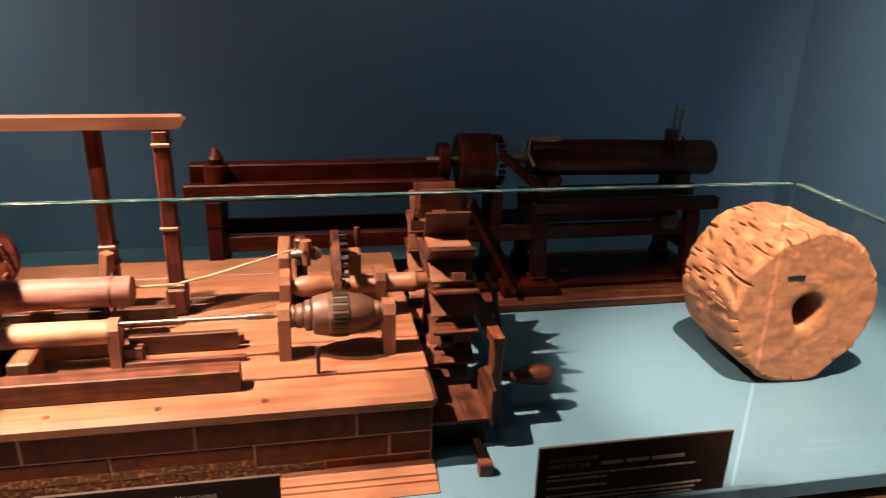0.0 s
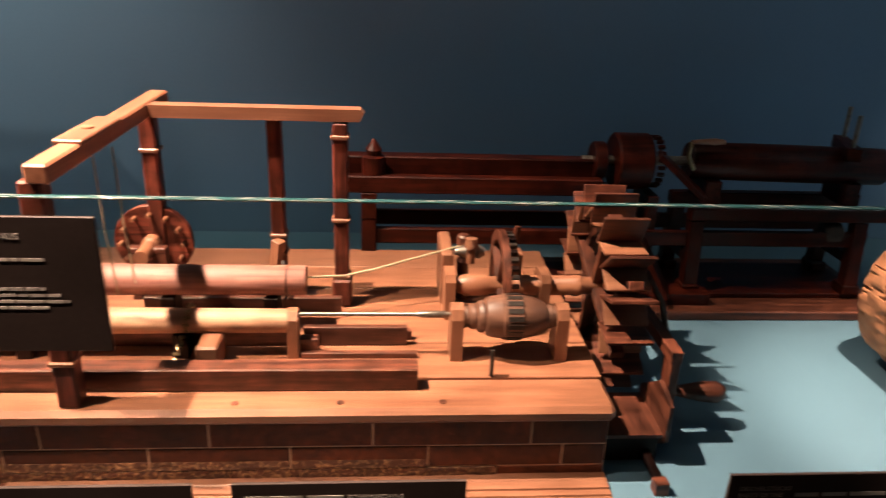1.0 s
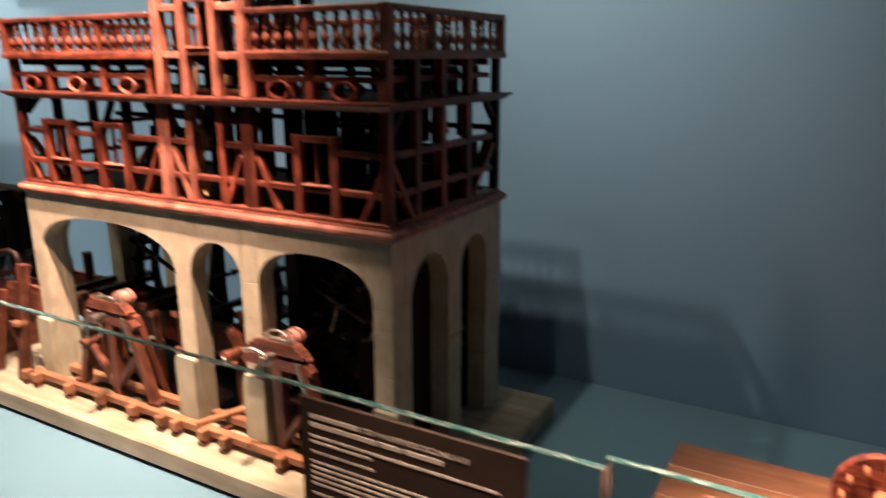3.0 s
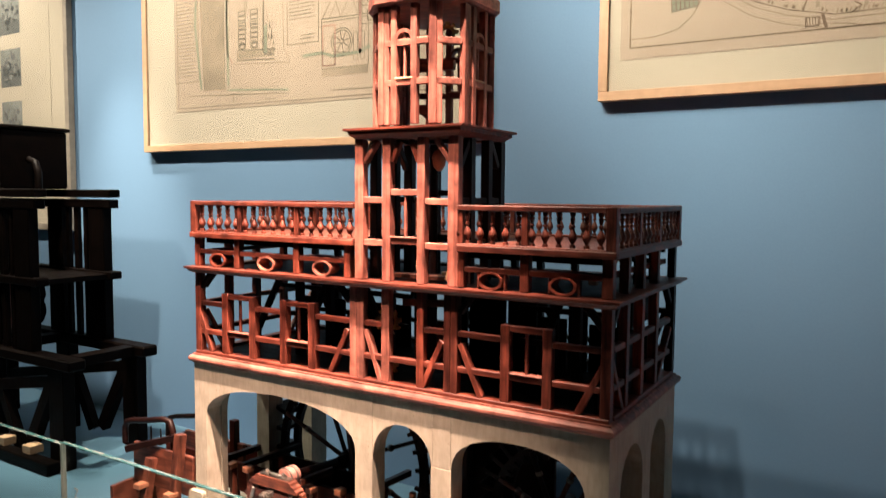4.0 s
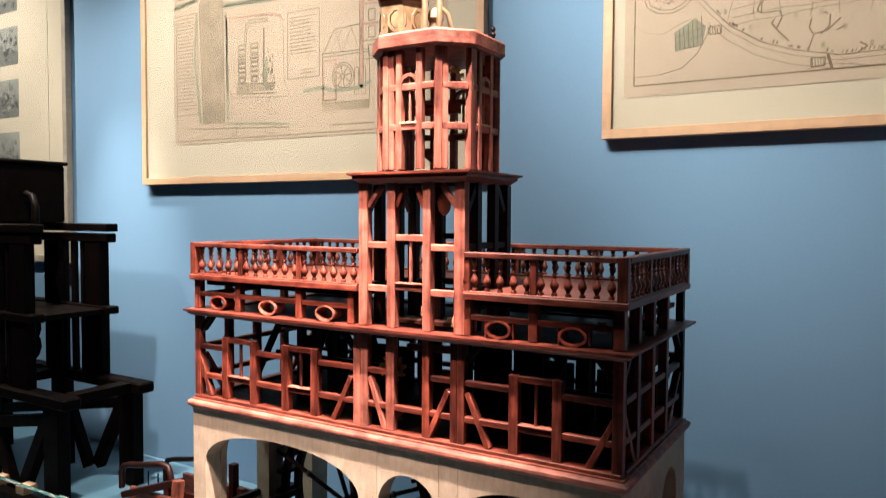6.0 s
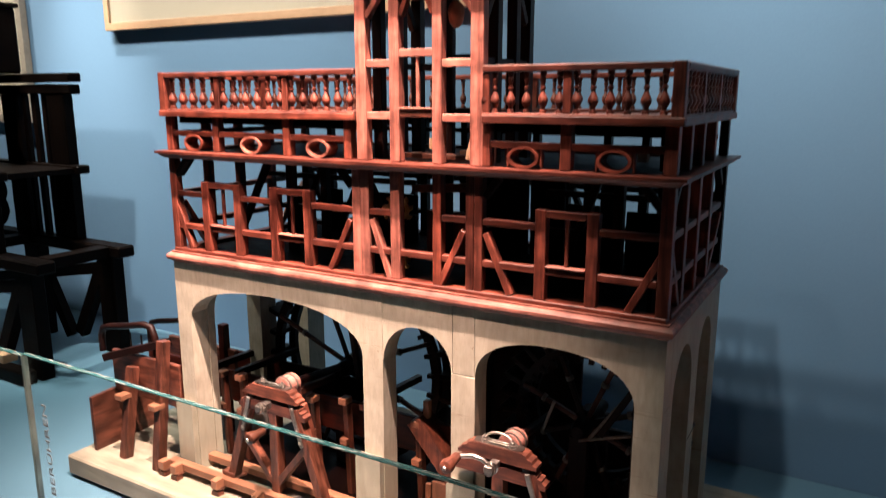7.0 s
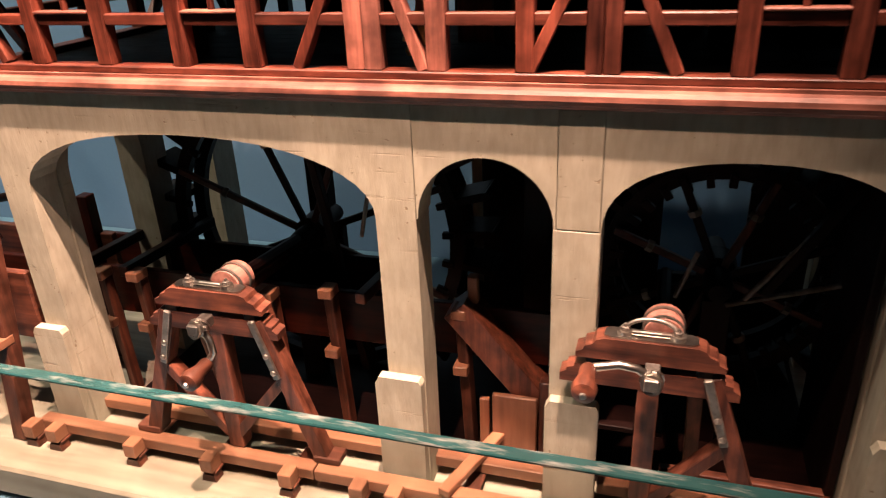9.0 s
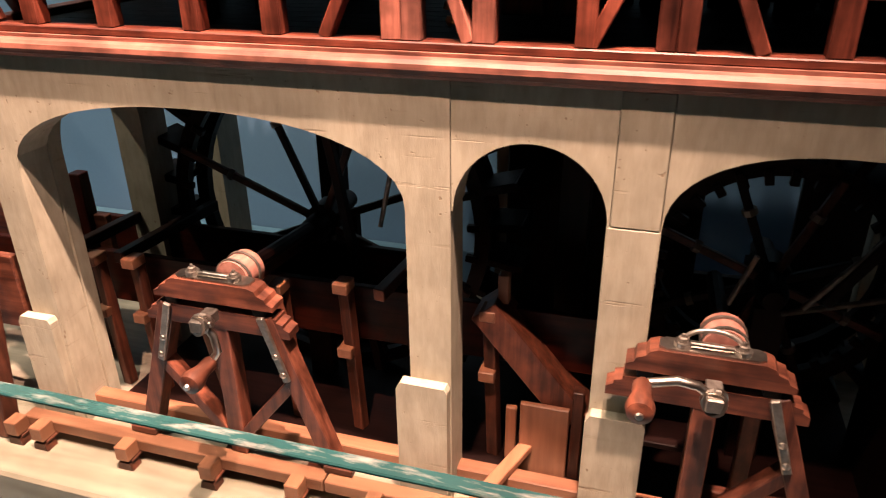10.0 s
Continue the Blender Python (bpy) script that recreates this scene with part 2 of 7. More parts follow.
def finish(name, bm, material, smooth=None):
    bmesh.ops.recalc_face_normals(bm, faces=bm.faces[:])
    if isinstance(material, dict):
        lows, highs = ([f(v.co[i] for v in bm.verts) for i in range(3)] for f in (min, max))
        spans = [h - l for l, h in zip(lows, highs)]
        material = material["xyz"[spans.index(max(spans))]]
    me = bpy.data.meshes.new(name)
    bm.to_mesh(me)
    bm.free()
    me.materials.append(material)
    if smooth:
        me.polygons.foreach_set("use_smooth", [True] * len(me.polygons))
        me.set_sharp_from_angle(angle=radians(smooth))
    return me


def part(name, bm, material, parent, label="", smooth=None):
    """One mesh object under a thing or a part; the bmesh is in world coordinates."""
    bmesh.ops.translate(bm, verts=bm.verts[:], vec=-base_of(parent))
    ob = new(name, finish(name, bm, material, smooth))
    ob.parent = parent
    return tagged(ob, label)


def solid(name, bm, material, label, category, kind="", group="", smooth=None):
    """A thing that is one mesh, its origin at the middle of its underside."""
    lo, hi = (Vector([f(v.co[i] for v in bm.verts) for i in range(3)]) for f in (min, max))
    at = Vector(((lo.x + hi.x) / 2, (lo.y + hi.y) / 2, lo.z))
    bmesh.ops.translate(bm, verts=bm.verts[:], vec=-at)
    ob = new(name, finish(name, bm, material, smooth))
    ob.location = at
    return tagged(ob, label, category, group, kind)


def box(x0, x1, y0, y1, z0, z1, bevel=0.0012, bm=None):
    made = bmesh.new()
    bmesh.ops.create_cube(made, size=1)
    bmesh.ops.scale(made, vec=(x1 - x0, y1 - y0, z1 - z0), verts=made.verts[:])
    bmesh.ops.translate(made, vec=((x0 + x1) / 2, (y0 + y1) / 2, (z0 + z1) / 2), verts=made.verts[:])
    if bevel:
        bmesh.ops.bevel(made, geom=made.edges[:], offset=min(bevel, 0.3 * min(x1 - x0, y1 - y0, z1 - z0)), segments=1, affect="EDGES")
    return join(bm, made)


def join(bm, made):
    if bm is None:
        return made
    me = bpy.data.meshes.new("joined")
    made.to_mesh(me)
    made.free()
    bm.from_mesh(me)
    bpy.data.meshes.remove(me)
    return bm


def beam(p, q, w, h, bevel=0.0012, up=(0, 0, 1), bm=None, taper=1.0):
    """A squared timber from p to q, w wide and h deep; taper scales its far end."""
    p, q = Vector(p), Vector(q)
    d = (q - p).normalized()
    side = d.cross(Vector(up))
    if side.length < 1e-4:
        side = d.cross(Vector((0, 1, 0)))
    side.normalize()
    top = side.cross(d)
    made = bmesh.new()
    ends = [[made.verts.new(e + side * (sx * w * s / 2) + top * (sz * h * s / 2)) for sx, sz in ((-1, -1), (1, -1), (1, 1), (-1, 1))] for e, s in ((p, 1.0), (q, taper))]
    made.faces.new(ends[0]), made.faces.new(ends[1])
    for i in range(4):
        made.faces.new((ends[0][i], ends[0][(i + 1) % 4], ends[1][(i + 1) % 4], ends[1][i]))
    if bevel:
        bmesh.ops.bevel(made, geom=made.edges[:], offset=min(bevel, 0.25 * min(w, h)), segments=1, affect="EDGES")
    return join(bm, made)


def turned(p, q, profile, n=16, bm=None):
    """A turned body along p to q; profile: (share of the length, radius)."""
    p, q = Vector(p), Vector(q)
    d = q - p
    u = d.orthogonal().normalized()
    v = d.normalized().cross(u)
    made = bmesh.new()
    rings = [[made.verts.new(p + d * s + (u * math.cos(a) + v * math.sin(a)) * r) for a in (2 * math.pi * k / n for k in range(n))] for s, r in profile]
    for a, b in zip(rings, rings[1:]):
        for k in range(n):
            made.faces.new((a[k], a[(k + 1) % n], b[(k + 1) % n], b[k]))
    made.faces.new(rings[0]), made.faces.new(rings[-1])
    return join(bm, made)


def rod(p, q, r, n=10, bm=None):
    return turned(p, q, ((0, r), (1, r)), n, bm)


def tube(points, r, n=8, bm=None):
    """A round bar bent through points."""
    pts = [Vector(p) for p in points]
    made = bmesh.new()
    rings, u = [], None
    for i, p in enumerate(pts):
        d = (pts[min(i + 1, len(pts) - 1)] - pts[max(i - 1, 0)]).normalized()
        u = d.orthogonal().normalized() if u is None else (u - d * u.dot(d)).normalized()
        v = d.cross(u)
        rings.append([made.verts.new(p + (u * math.cos(a) + v * math.sin(a)) * r) for a in (2 * math.pi * k / n for k in range(n))])
    for a, b in zip(rings, rings[1:]):
        for k in range(n):
            made.faces.new((a[k], a[(k + 1) % n], b[(k + 1) % n], b[k]))
    made.faces.new(rings[0]), made.faces.new(rings[-1])
    return join(bm, made)


def ring(center, axis, r_out, r_in, depth, n=32, bm=None, a0=0.0, a1=2 * math.pi):
    """A flat hoop or a piece of one, round the axis."""
    c, d = Vector(center), Vector(axis).normalized()
    u = Vector((1, 0, 0)) if abs(d.x) < 0.9 else Vector((0, 1, 0))
    u = (u - d * u.dot(d)).normalized()
    v = d.cross(u)
    full = a1 - a0 > 6.28
    steps = n if full else n + 1
    made = bmesh.new()
    rows = []
    for k in range(steps):
        a = a0 + (a1 - a0) * k / n
        w = u * math.cos(a) + v * math.sin(a)
        rows.append([made.verts.new(c + w * r + d * (s * depth / 2)) for r, s in ((r_out, -1), (r_out, 1), (r_in, 1), (r_in, -1))])
    for i in range(n):
        a, b = rows[i], rows[(i + 1) % steps]
        for k in range(4):
            made.faces.new((a[k], a[(k + 1) % 4], b[(k + 1) % 4], b[k]))
    if not full:
        made.faces.new(rows[0]), made.faces.new(rows[-1])
    return join(bm, made)


def slab(outline, a, b, axis="y", bevel=0.0, bm=None):
    """A closed outline in a plane across the axis, drawn out from a to b. Outline pairs are (x, z) across y, (y, z) across x, (x, y) across z."""
    def at(p, s):
        return {"y": (p[0], s, p[1]), "x": (s, p[0], p[1]), "z": (p[0], p[1], s)}[axis]
    made = bmesh.new()
    one, two = ([made.verts.new(at(p, s)) for p in outline] for s in (a, b))
    made.faces.new(one), made.faces.new(two)
    n = len(outline)
    for i in range(n):
        made.faces.new((one[i], one[(i + 1) % n], two[(i + 1) % n], two[i]))
    if bevel:
        sharp = [e for e in made.edges if e.is_boundary or (len(e.link_faces) == 2 and e.calc_face_angle(0) > 1.2)]
        bmesh.ops.bevel(made, geom=sharp, offset=bevel, segments=1, affect="EDGES")
    bmesh.ops.triangulate(made, faces=[f for f in made.faces if len(f.verts) > 4])
    return join(bm, made)


def moulding(x0, x1, y0, y1, profile, bm=None):
    """A cornice round a rectangle; profile: (how far out, height) from below to the top."""
    made = bmesh.new()
    rows = [[made.verts.new((x0 - o, y0 - o, z)), made.verts.new((x1 + o, y0 - o, z)), made.verts.new((x1 + o, y1 + o, z)), made.verts.new((x0 - o, y1 + o, z))] for o, z in profile]
    rows = [[r[k] for k in range(4)] for r in rows]
    for a, b in zip(rows, rows[1:]):
        for k in range(4):
            made.faces.new((a[k], a[(k + 1) % 4], b[(k + 1) % 4], b[k]))
    return join(bm, made)


def arc(cx, cz, rx, rz, a0, a1, n=18, power=2.0):
    """Points of an arch; a power over two squares its shoulders."""
    out = []
    for k in range(n + 1):
        a = radians(a0 + (a1 - a0) * k / n)
        c, s = math.cos(a), math.sin(a)
        out.append((cx + rx * math.copysign(abs(c) ** (2 / power), c), cz + rz * math.copysign(abs(s) ** (2 / power), s)))
    return out


def lettering(text, size, at, turn, material, parent, label="", length=0.0):
    cu = bpy.data.curves.new("lettering", "FONT")
    cu.body, cu.size, cu.extrude = text, size, 0.0003
    tmp = bpy.data.objects.new("lettering", cu)
    scene.collection.objects.link(tmp)
    me = bpy.data.meshes.new_from_object(tmp.evaluated_get(bpy.context.evaluated_depsgraph_get()))
    bpy.data.objects.remove(tmp)
    if length:
        me.transform(Matrix.Diagonal((length / max(v.co.x for v in me.vertices), 1, 1, 1)))
    me.transform(Matrix.Translation(Vector(at) - base_of(parent)) @ turn)
    me.materials.clear()
    me.materials.append(material)
    ob = new("lettering", me)
    ob.parent = parent
    return tagged(ob, label)


# ---------------------------------------------------------------- the room
TZ = 0.70     # top of the display table
WY = 2.02     # face of the back wall
GY = 0.85     # face of the glass
solid("floor", box(-6.6, 1.6, -3.2, 0.80, -0.1, 0.0, 0), FLOOR, "dark wooden gallery floor", "floor", "structure")
solid("ceiling", box(-6.6, 1.6, -3.2, 2.2, 3.5, 3.6, 0), CEIL, "dark painted gallery ceiling", "ceiling", "structure")
solid("wall_back", box(-6.6, 1.62, WY, WY + 0.15, 0, 3.5, 0), WALL, "matt blue painted gallery wall behind the models", "wall", "structure")
solid("wall_right", box(1.50, 1.65, -3.2, WY - 0.002, 0, 3.5, 0), WALL, "matt blue painted side wall of the gallery", "wall", "structure")
solid("wall_left", box(-6.75, -6.6, -3.2, WY - 0.002, 0, 3.5, 0), WALL, "matt blue painted far side wall", "wall", "structure")
solid("wall_front", box(-6.6, 1.5, -3.35, -3.2, 0, 3.5, 0), CEIL, "dark wall behind the visitors", "wall", "structure")
solid("table_top", box(-6.6, 1.498, 0.838, WY - 0.003, TZ - 0.03, TZ, 0.002), TABLE, "long pale blue painted display table top", "display table", "structure")
solid("table_front", box(-6.6, 1.498, 0.842, 0.862, 0.0, TZ - 0.033, 0), TAN, "tan wooden front board under the display table", "fascia", "structure")


def glass_pane(x0, x1, top, label, lettered=False):
    ob = thing("glass_guard", ((x0 + x1) / 2, GY, TZ), label, "glass guard", "glass guards along the table")
    pane = part("pane", box(x0 + 0.0015, x1 - 0.0015, GY, GY + 0.008, TZ, top - 0.002, 0), GLASS, ob)
    pane.visible_shadow = False
    edge = part("top_edge", box(x0 + 0.0015, x1 - 0.0015, GY - 0.0004, GY + 0.0084, top - 0.002, top + 0.0004, 0.0008), EDGE, ob, "polished greenish glass edge with pale glints coloured in")
    edge.visible_shadow = False
    for x, s in ((x0, 1), (x1, -1)):
        if x > 0:
            continue
        side = part("side_edge", box(min(x, x + s * 0.0018), max(x, x + s * 0.0018), GY - 0.0004, GY + 0.0084, TZ, top, 0.0004), JOINT, ob)
        side.visible_shadow = False
    if lettered:
        turn = Matrix.Rotation(radians(-90), 4, "Y") @ Matrix.Rotation(radians(90), 4, "X")
        lettering("BITTE NICHT BERÜHREN", 0.018, (x0 + 0.055, GY - 0.0012, TZ + 0.006), turn, ETCH, ob, "frosted upright lettering on the glass", 0.387)
    return ob


glass_pane(-0.845, 0.658, 1.188, "clear glass guard standing before the boring mill model", True)
glass_pane(-2.352, -0.848, 1.176, "clear glass guard standing before the water tower model", True)
glass_pane(-3.86, -2.355, 1.172, "clear glass guard beside the dark timber machine")
glass_pane(-5.37, -3.863, 1.172, "clear glass guard towards the far end of the table")
side_pane = thing("glass_screen", (0.664, 0.55, 0.0), "clear glass screen standing square to the table", "glass screen")
part("pane", box(0.660, 0.668, 0.24, GY - 0.003, 0.0, 1.186, 0), GLASS, side_pane).visible_shadow = False
part("top_edge", box(0.6596, 0.6684, 0.24, GY - 0.003, 1.186, 1.1884, 0.0006), EDGE, side_pane).visible_shadow = False


def info_panel(x0, top, words, label, seed):
    w, h = 0.306, 0.166
    ob = thing("info_panel", (x0 + w / 2, GY, top - h), label, "label", "label panels on the glass")
    part("plate", box(x0, x0 + w, GY - 0.0055, GY - 0.0005, top - h, top, 0.0006), PANEL, ob)
    rnd = random.Random(seed)
    face = Matrix.Rotation(radians(90), 4, "X")
    z = top - 0.026

    def bar(a, b, zz, tall):
        part("print_line", box(a, b, GY - 0.0062, GY - 0.0054, zz, zz + tall, 0), LETTER, ob)

    for row in words:
        x = x0 + 0.016
        for kind, value in row:
            if kind == "t":
                lettering(value, 0.0098, (x, GY - 0.0060, z), face, LETTER, ob, "pale printed heading")
                x += 0.0068 * len(value)
            else:
                bar(x, x + value, z, 0.0062)
                x += value + 0.005
        z -= 0.0115
    z -= 0.003
    for count, last in ((2, 0.35), (1, 0.36), (5, 0.6), (1, 0.33)):
        for k in range(count):
            x, end = x0 + 0.016, x0 + 0.016 + 0.262 * (last if k == count - 1 else rnd.uniform(0.86, 0.99))
            while x < end:
                step = min(rnd.uniform(0.008, 0.034), end - x)
                bar(x, x + max(step, 0.003), z, 0.0036)
                x += step + 0.0022
            z -= 0.0078
        z -= 0.0062
    return ob


info_panel(-0.760, 1.167, [[("b", 0.060), ("t", "DER WASSERVERSORGUNG AUS")], [("t", "DEM UNTEREN WASSERTURM")]], "dark brown label panel with pale heading and text on the glass", 1)
info_panel(-1.234, 1.166, [[("b", 0.075), ("t", "DER WASSERVERSORGUNG AUS")], [("b", 0.10), ("b", 0.03), ("b", 0.05)]], "dark brown text panel on the glass by the tower", 2)
info_panel(0.334, 0.805, [[("t", "DEICHELSTÜCKE")], [("t", "PARTS OF THE"), ("b", 0.034), ("b", 0.036), ("b", 0.052)]], "dark brown label panel low on the glass by the log slice", 3)
info_panel(-0.334, 0.803, [[("b", 0.075), ("b", 0.048), ("t", "BOHRMASCHINE")]], "dark brown label panel low on the glass before the mill", 4)
info_panel(-0.690, 0.803, [[("b", 0.12)]], "dark brown label panel low on the glass beside another", 5)

# ---------------------------------------------------------------- the water tower model
X0, X1, Y0, Y1 = -2.434, -1.359, 1.247, 1.702
BT = 0.757    # top of the model's base board
tower = thing("water_tower_model", ((X0 + X1) / 2, (Y0 + Y1) / 2, TZ), "wooden model of a timber-framed water tower on a cream arcade", "architectural model")

part("base_board", box(-2.735, -1.235, 1.135, 1.775, TZ + 0.008, BT, 0.004), BOARD, tower, "cream painted wooden base board with worn edges")
for x in (-2.6, -2.0, -1.4):
    part("foot_batten", box(x - 0.03, x + 0.03, 1.18, 1.74, TZ, TZ + 0.008, 0), DARK, tower)


def arch_outline(u0, u1, spans, top, foot):
    """A wall from u0 to u1 with open arches; spans: (left, right, spring, crown, squareness)."""
    pts = [(u0, foot), (u0, top), (u1, top), (u1, foot)]
    for a, b, spring, crown, power in reversed(spans):
        pts += [(b, foot), *arc((a + b) / 2, spring, (b - a) / 2, crown - spring, 0, 180, 22, power), (a, foot)]
    return pts


ATOP = 1.252
THICK = 0.045
arcade = part("arcade_wall", slab(arch_outline(X0, -1.8758, [(-2.392, -1.922, 1.122, 1.208, 2.25)], ATOP, BT), Y0, Y0 + THICK, "y", 0.0012), STONE, tower, "cream painted arcade with round arches")
for u0, u1, spans in ((-1.8750, -1.7265, [(-1.8735, -1.7285, 1.128, 1.200, 2.0)]), (-1.6815, X1, [(-1.6810, -1.402, 1.128, 1.208, 2.3)])):
    part("arch_block", slab(arch_outline(u0, u1, spans, ATOP, 1.128 if u0 < -1.7 else BT), Y0 + 0.0005, Y0 + THICK, "y", 0.0008), STONE, arcade)
part("pier_block", box(-1.7258, -1.6822, Y0, Y0 + THICK, 1.1285, ATOP, 0.001), STONE, arcade)
part("pier_block", box(-1.7290, -1.6815, Y0, Y0 + THICK, BT, 1.1280, 0.001), STONE, arcade)
part("arcade_wall", slab(arch_outline(X0, X1, [(-2.392, -1.922, 1.122, 1.208, 2.25), (-1.874, -1.729, 1.128, 1.2, 2.0), (-1.681, -1.402, 1.128, 1.208, 2.3)], ATOP, BT), Y1 - THICK, Y1, "y", 0.0012), STONE, tower)
for x in (X0, X1 - THICK):
    part("arcade_wall", slab(arch_outline(Y0 + THICK + 0.001, Y1 - THICK - 0.001, [(1.312, 1.458, 1.12, 1.203, 2.0), (1.512, 1.632, 1.135, 1.203, 2.0)], ATOP, BT), x, x + THICK, "x", 0.001), STONE, tower)
for a, b in ((-2.446, -2.396), (-1.935, -1.8770), (-1.7312, -1.6720), (-1.4025, -1.3450)):
    block = slab([(a, BT), (a, 0.917), (a + 0.005, 0.926), (b - 0.003, 0.926), (b, 0.920), (b, BT)], Y0 - 0.014, Y0 - 0.0005, "y", 0.001)
    part("pier_plinth", block, STONE, tower)
# dark sheets added to keep the arcade interior in black shade
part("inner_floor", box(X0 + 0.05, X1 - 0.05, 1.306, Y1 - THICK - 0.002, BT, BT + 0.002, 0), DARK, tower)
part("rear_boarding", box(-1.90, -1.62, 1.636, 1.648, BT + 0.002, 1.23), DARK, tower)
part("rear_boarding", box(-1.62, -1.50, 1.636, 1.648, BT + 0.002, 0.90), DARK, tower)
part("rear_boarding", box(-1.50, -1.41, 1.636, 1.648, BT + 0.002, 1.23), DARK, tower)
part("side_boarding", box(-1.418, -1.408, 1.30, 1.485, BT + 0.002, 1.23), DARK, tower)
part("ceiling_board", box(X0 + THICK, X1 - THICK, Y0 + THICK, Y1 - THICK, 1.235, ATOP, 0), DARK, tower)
CORNICE = [(-0.02, 1.2525), (0.002, 1.2525), (0.004, 1.2555), (0.0085, 1.2575), (0.0105, 1.262), (0.0100, 1.267), (0.0070, 1.2705), (0.0020, 1.2725), (0.0020, 1.276), (-0.02, 1.276)]
part("lower_cornice", moulding(X0, X1, Y0, Y1, CORNICE), PINK["x"], tower, "rounded red cornice above the arches")
for k in range(14):
    y = Y0 + 0.03 + k * (Y1 - Y0 - 0.06) / 13
    part("floor_joist", box(X0 + 0.02, X1 - 0.02, y - 0.008, y + 0.008, 1.2535, 1.2735), DARK, tower)


def front(u0, u1, z0, z1, d0=0.004, d1=0.022):
    return box(u0, u1, Y0 + d0, Y0 + d1, z0, z1)


def back(u0, u1, z0, z1, d0=0.004, d1=0.022):
    return box(u0, u1, Y1 - d1, Y1 - d0, z0, z1)


def left(u0, u1, z0, z1, d0=0.004, d1=0.022):
    return box(X0 + d0, X0 + d1, u0, u1, z0, z1)


def right(u0, u1, z0, z1, d0=0.004, d1=0.022):
    return box(X1 - d1, X1 - d0, u0, u1, z0, z1)


SILL, L1TOP = 1.276, 1.479
part("sill", front(X0 + 0.004, X1 - 0.004, SILL, SILL + 0.008, 0.002, 0.026), RED, tower)
part("sill", back(X0 + 0.004, X1 - 0.004, SILL, SILL + 0.008, 0.002, 0.026), RED, tower)
for side in (left, right):
    part("sill", side(Y0 + 0.027, Y1 - 0.027, SILL, SILL + 0.008, 0.002, 0.026), RED, tower)
# corner posts and the doubled posts of the shaft run the whole storey
# left shaft posts take the lit copy, right ones the plain red
for a, b, top, mat in ((X0 + 0.003, X0 + 0.022, L1TOP, RED), (X1 - 0.022, X1 - 0.003, L1TOP, RED), (-1.941, -1.9225, L1TOP, PINK), (-1.9220, -1.9035, L1TOP, PINK),
                       (-1.704, -1.6885, L1TOP, RED), (-1.6880, -1.6725, L1TOP, RED), (-1.857, -1.837, L1TOP, PINK), (-1.769, -1.752, L1TOP, RED)):
    part("post", front(a, b, SILL + 0.008, top), mat, tower)
for a, b in ((-2.337, -2.317), (-2.245, -2.226), (-2.146, -2.126), (-2.060, -2.040), (-1.578, -1.559), (-1.492, -1.473)):
    part("post", front(a, b, SILL + 0.008, 1.433), RED, tower)
MIDRAIL = ((X0 + 0.022, -2.337), (-2.317, -2.245), (-2.226, -2.146), (-2.126, -2.060), (-2.040, -1.941), (-1.9035, -1.857), (-1.837, -1.769), (-1.752, -1.704), (-1.6725, -1.578), (-1.559, -1.492), (-1.473, X1 - 0.022))
for a, b in MIDRAIL:
    part("middle_rail", front(a, b, 1.327, 1.339, 0.006, 0.020), RED, tower)
for a, b in ((X0 + 0.022, -2.337), (-2.226, -2.146), (-2.040, -1.941), (-1.9035, -1.857), (-1.752, -1.704), (-1.6725, -1.578), (-1.473, X1 - 0.022)):
    part("upper_rail", front(a, b, 1.398, 1.409, 0.006, 0.020), RED, tower)
for a, b in ((-2.317, -2.245), (-2.126, -2.060), (-1.559, -1.492)):
    win = part("window_frame", front(a, b, 1.420, 1.432, 0.005, 0.021), RED, tower)
    m = (a + b) / 2
    part("mullion", front(m - 0.003, m + 0.003, 1.339, 1.420, 0.009, 0.016), RED, win)
    part("window_sill", front(a, b, 1.3395, 1.3425, 0.002, 0.020), PINK, win)


def brace(ua, za, ub, zb, place, w=0.015, d=0.013):
    depth = {"front": Y0 + d, "back": Y1 - d, "left": X0 + d, "right": X1 - d}[place]
    if place in ("front", "back"):
        return beam((ua, depth, za), (ub, depth, zb), 0.012, w, up=(0, 1, 0))
    return beam((depth, ua, za), (depth, ub, zb), 0.012, w, up=(1, 0, 0))


for ua, za, ub, zb, mat in ((-2.420, 1.385, -2.378, 1.284, RED), (-1.948, 1.385, -1.998, 1.284, RED), (-1.900, 1.390, -1.861, 1.284, PINK), (-1.709, 1.385, -1.757, 1.284, RED),
                            (-1.668, 1.385, -1.622, 1.284, RED), (-1.372, 1.385, -1.424, 1.284, RED)):
    part("brace", brace(ua, za, ub, zb, "front"), mat, tower)
# knee braces coloured dark for the cornice shadow that falls on them
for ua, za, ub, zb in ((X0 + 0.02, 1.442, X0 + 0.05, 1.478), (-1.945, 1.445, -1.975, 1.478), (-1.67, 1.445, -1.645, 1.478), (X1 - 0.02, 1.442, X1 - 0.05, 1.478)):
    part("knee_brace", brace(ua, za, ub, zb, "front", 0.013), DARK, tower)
# the rear wall of the same storey, in a shaded copy of the red wood
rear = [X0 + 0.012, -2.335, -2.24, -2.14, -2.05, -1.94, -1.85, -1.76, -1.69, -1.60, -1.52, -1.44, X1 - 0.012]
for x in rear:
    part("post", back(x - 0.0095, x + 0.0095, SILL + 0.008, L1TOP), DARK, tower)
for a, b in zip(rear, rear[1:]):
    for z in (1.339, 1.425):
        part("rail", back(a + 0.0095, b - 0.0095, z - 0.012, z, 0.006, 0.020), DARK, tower)
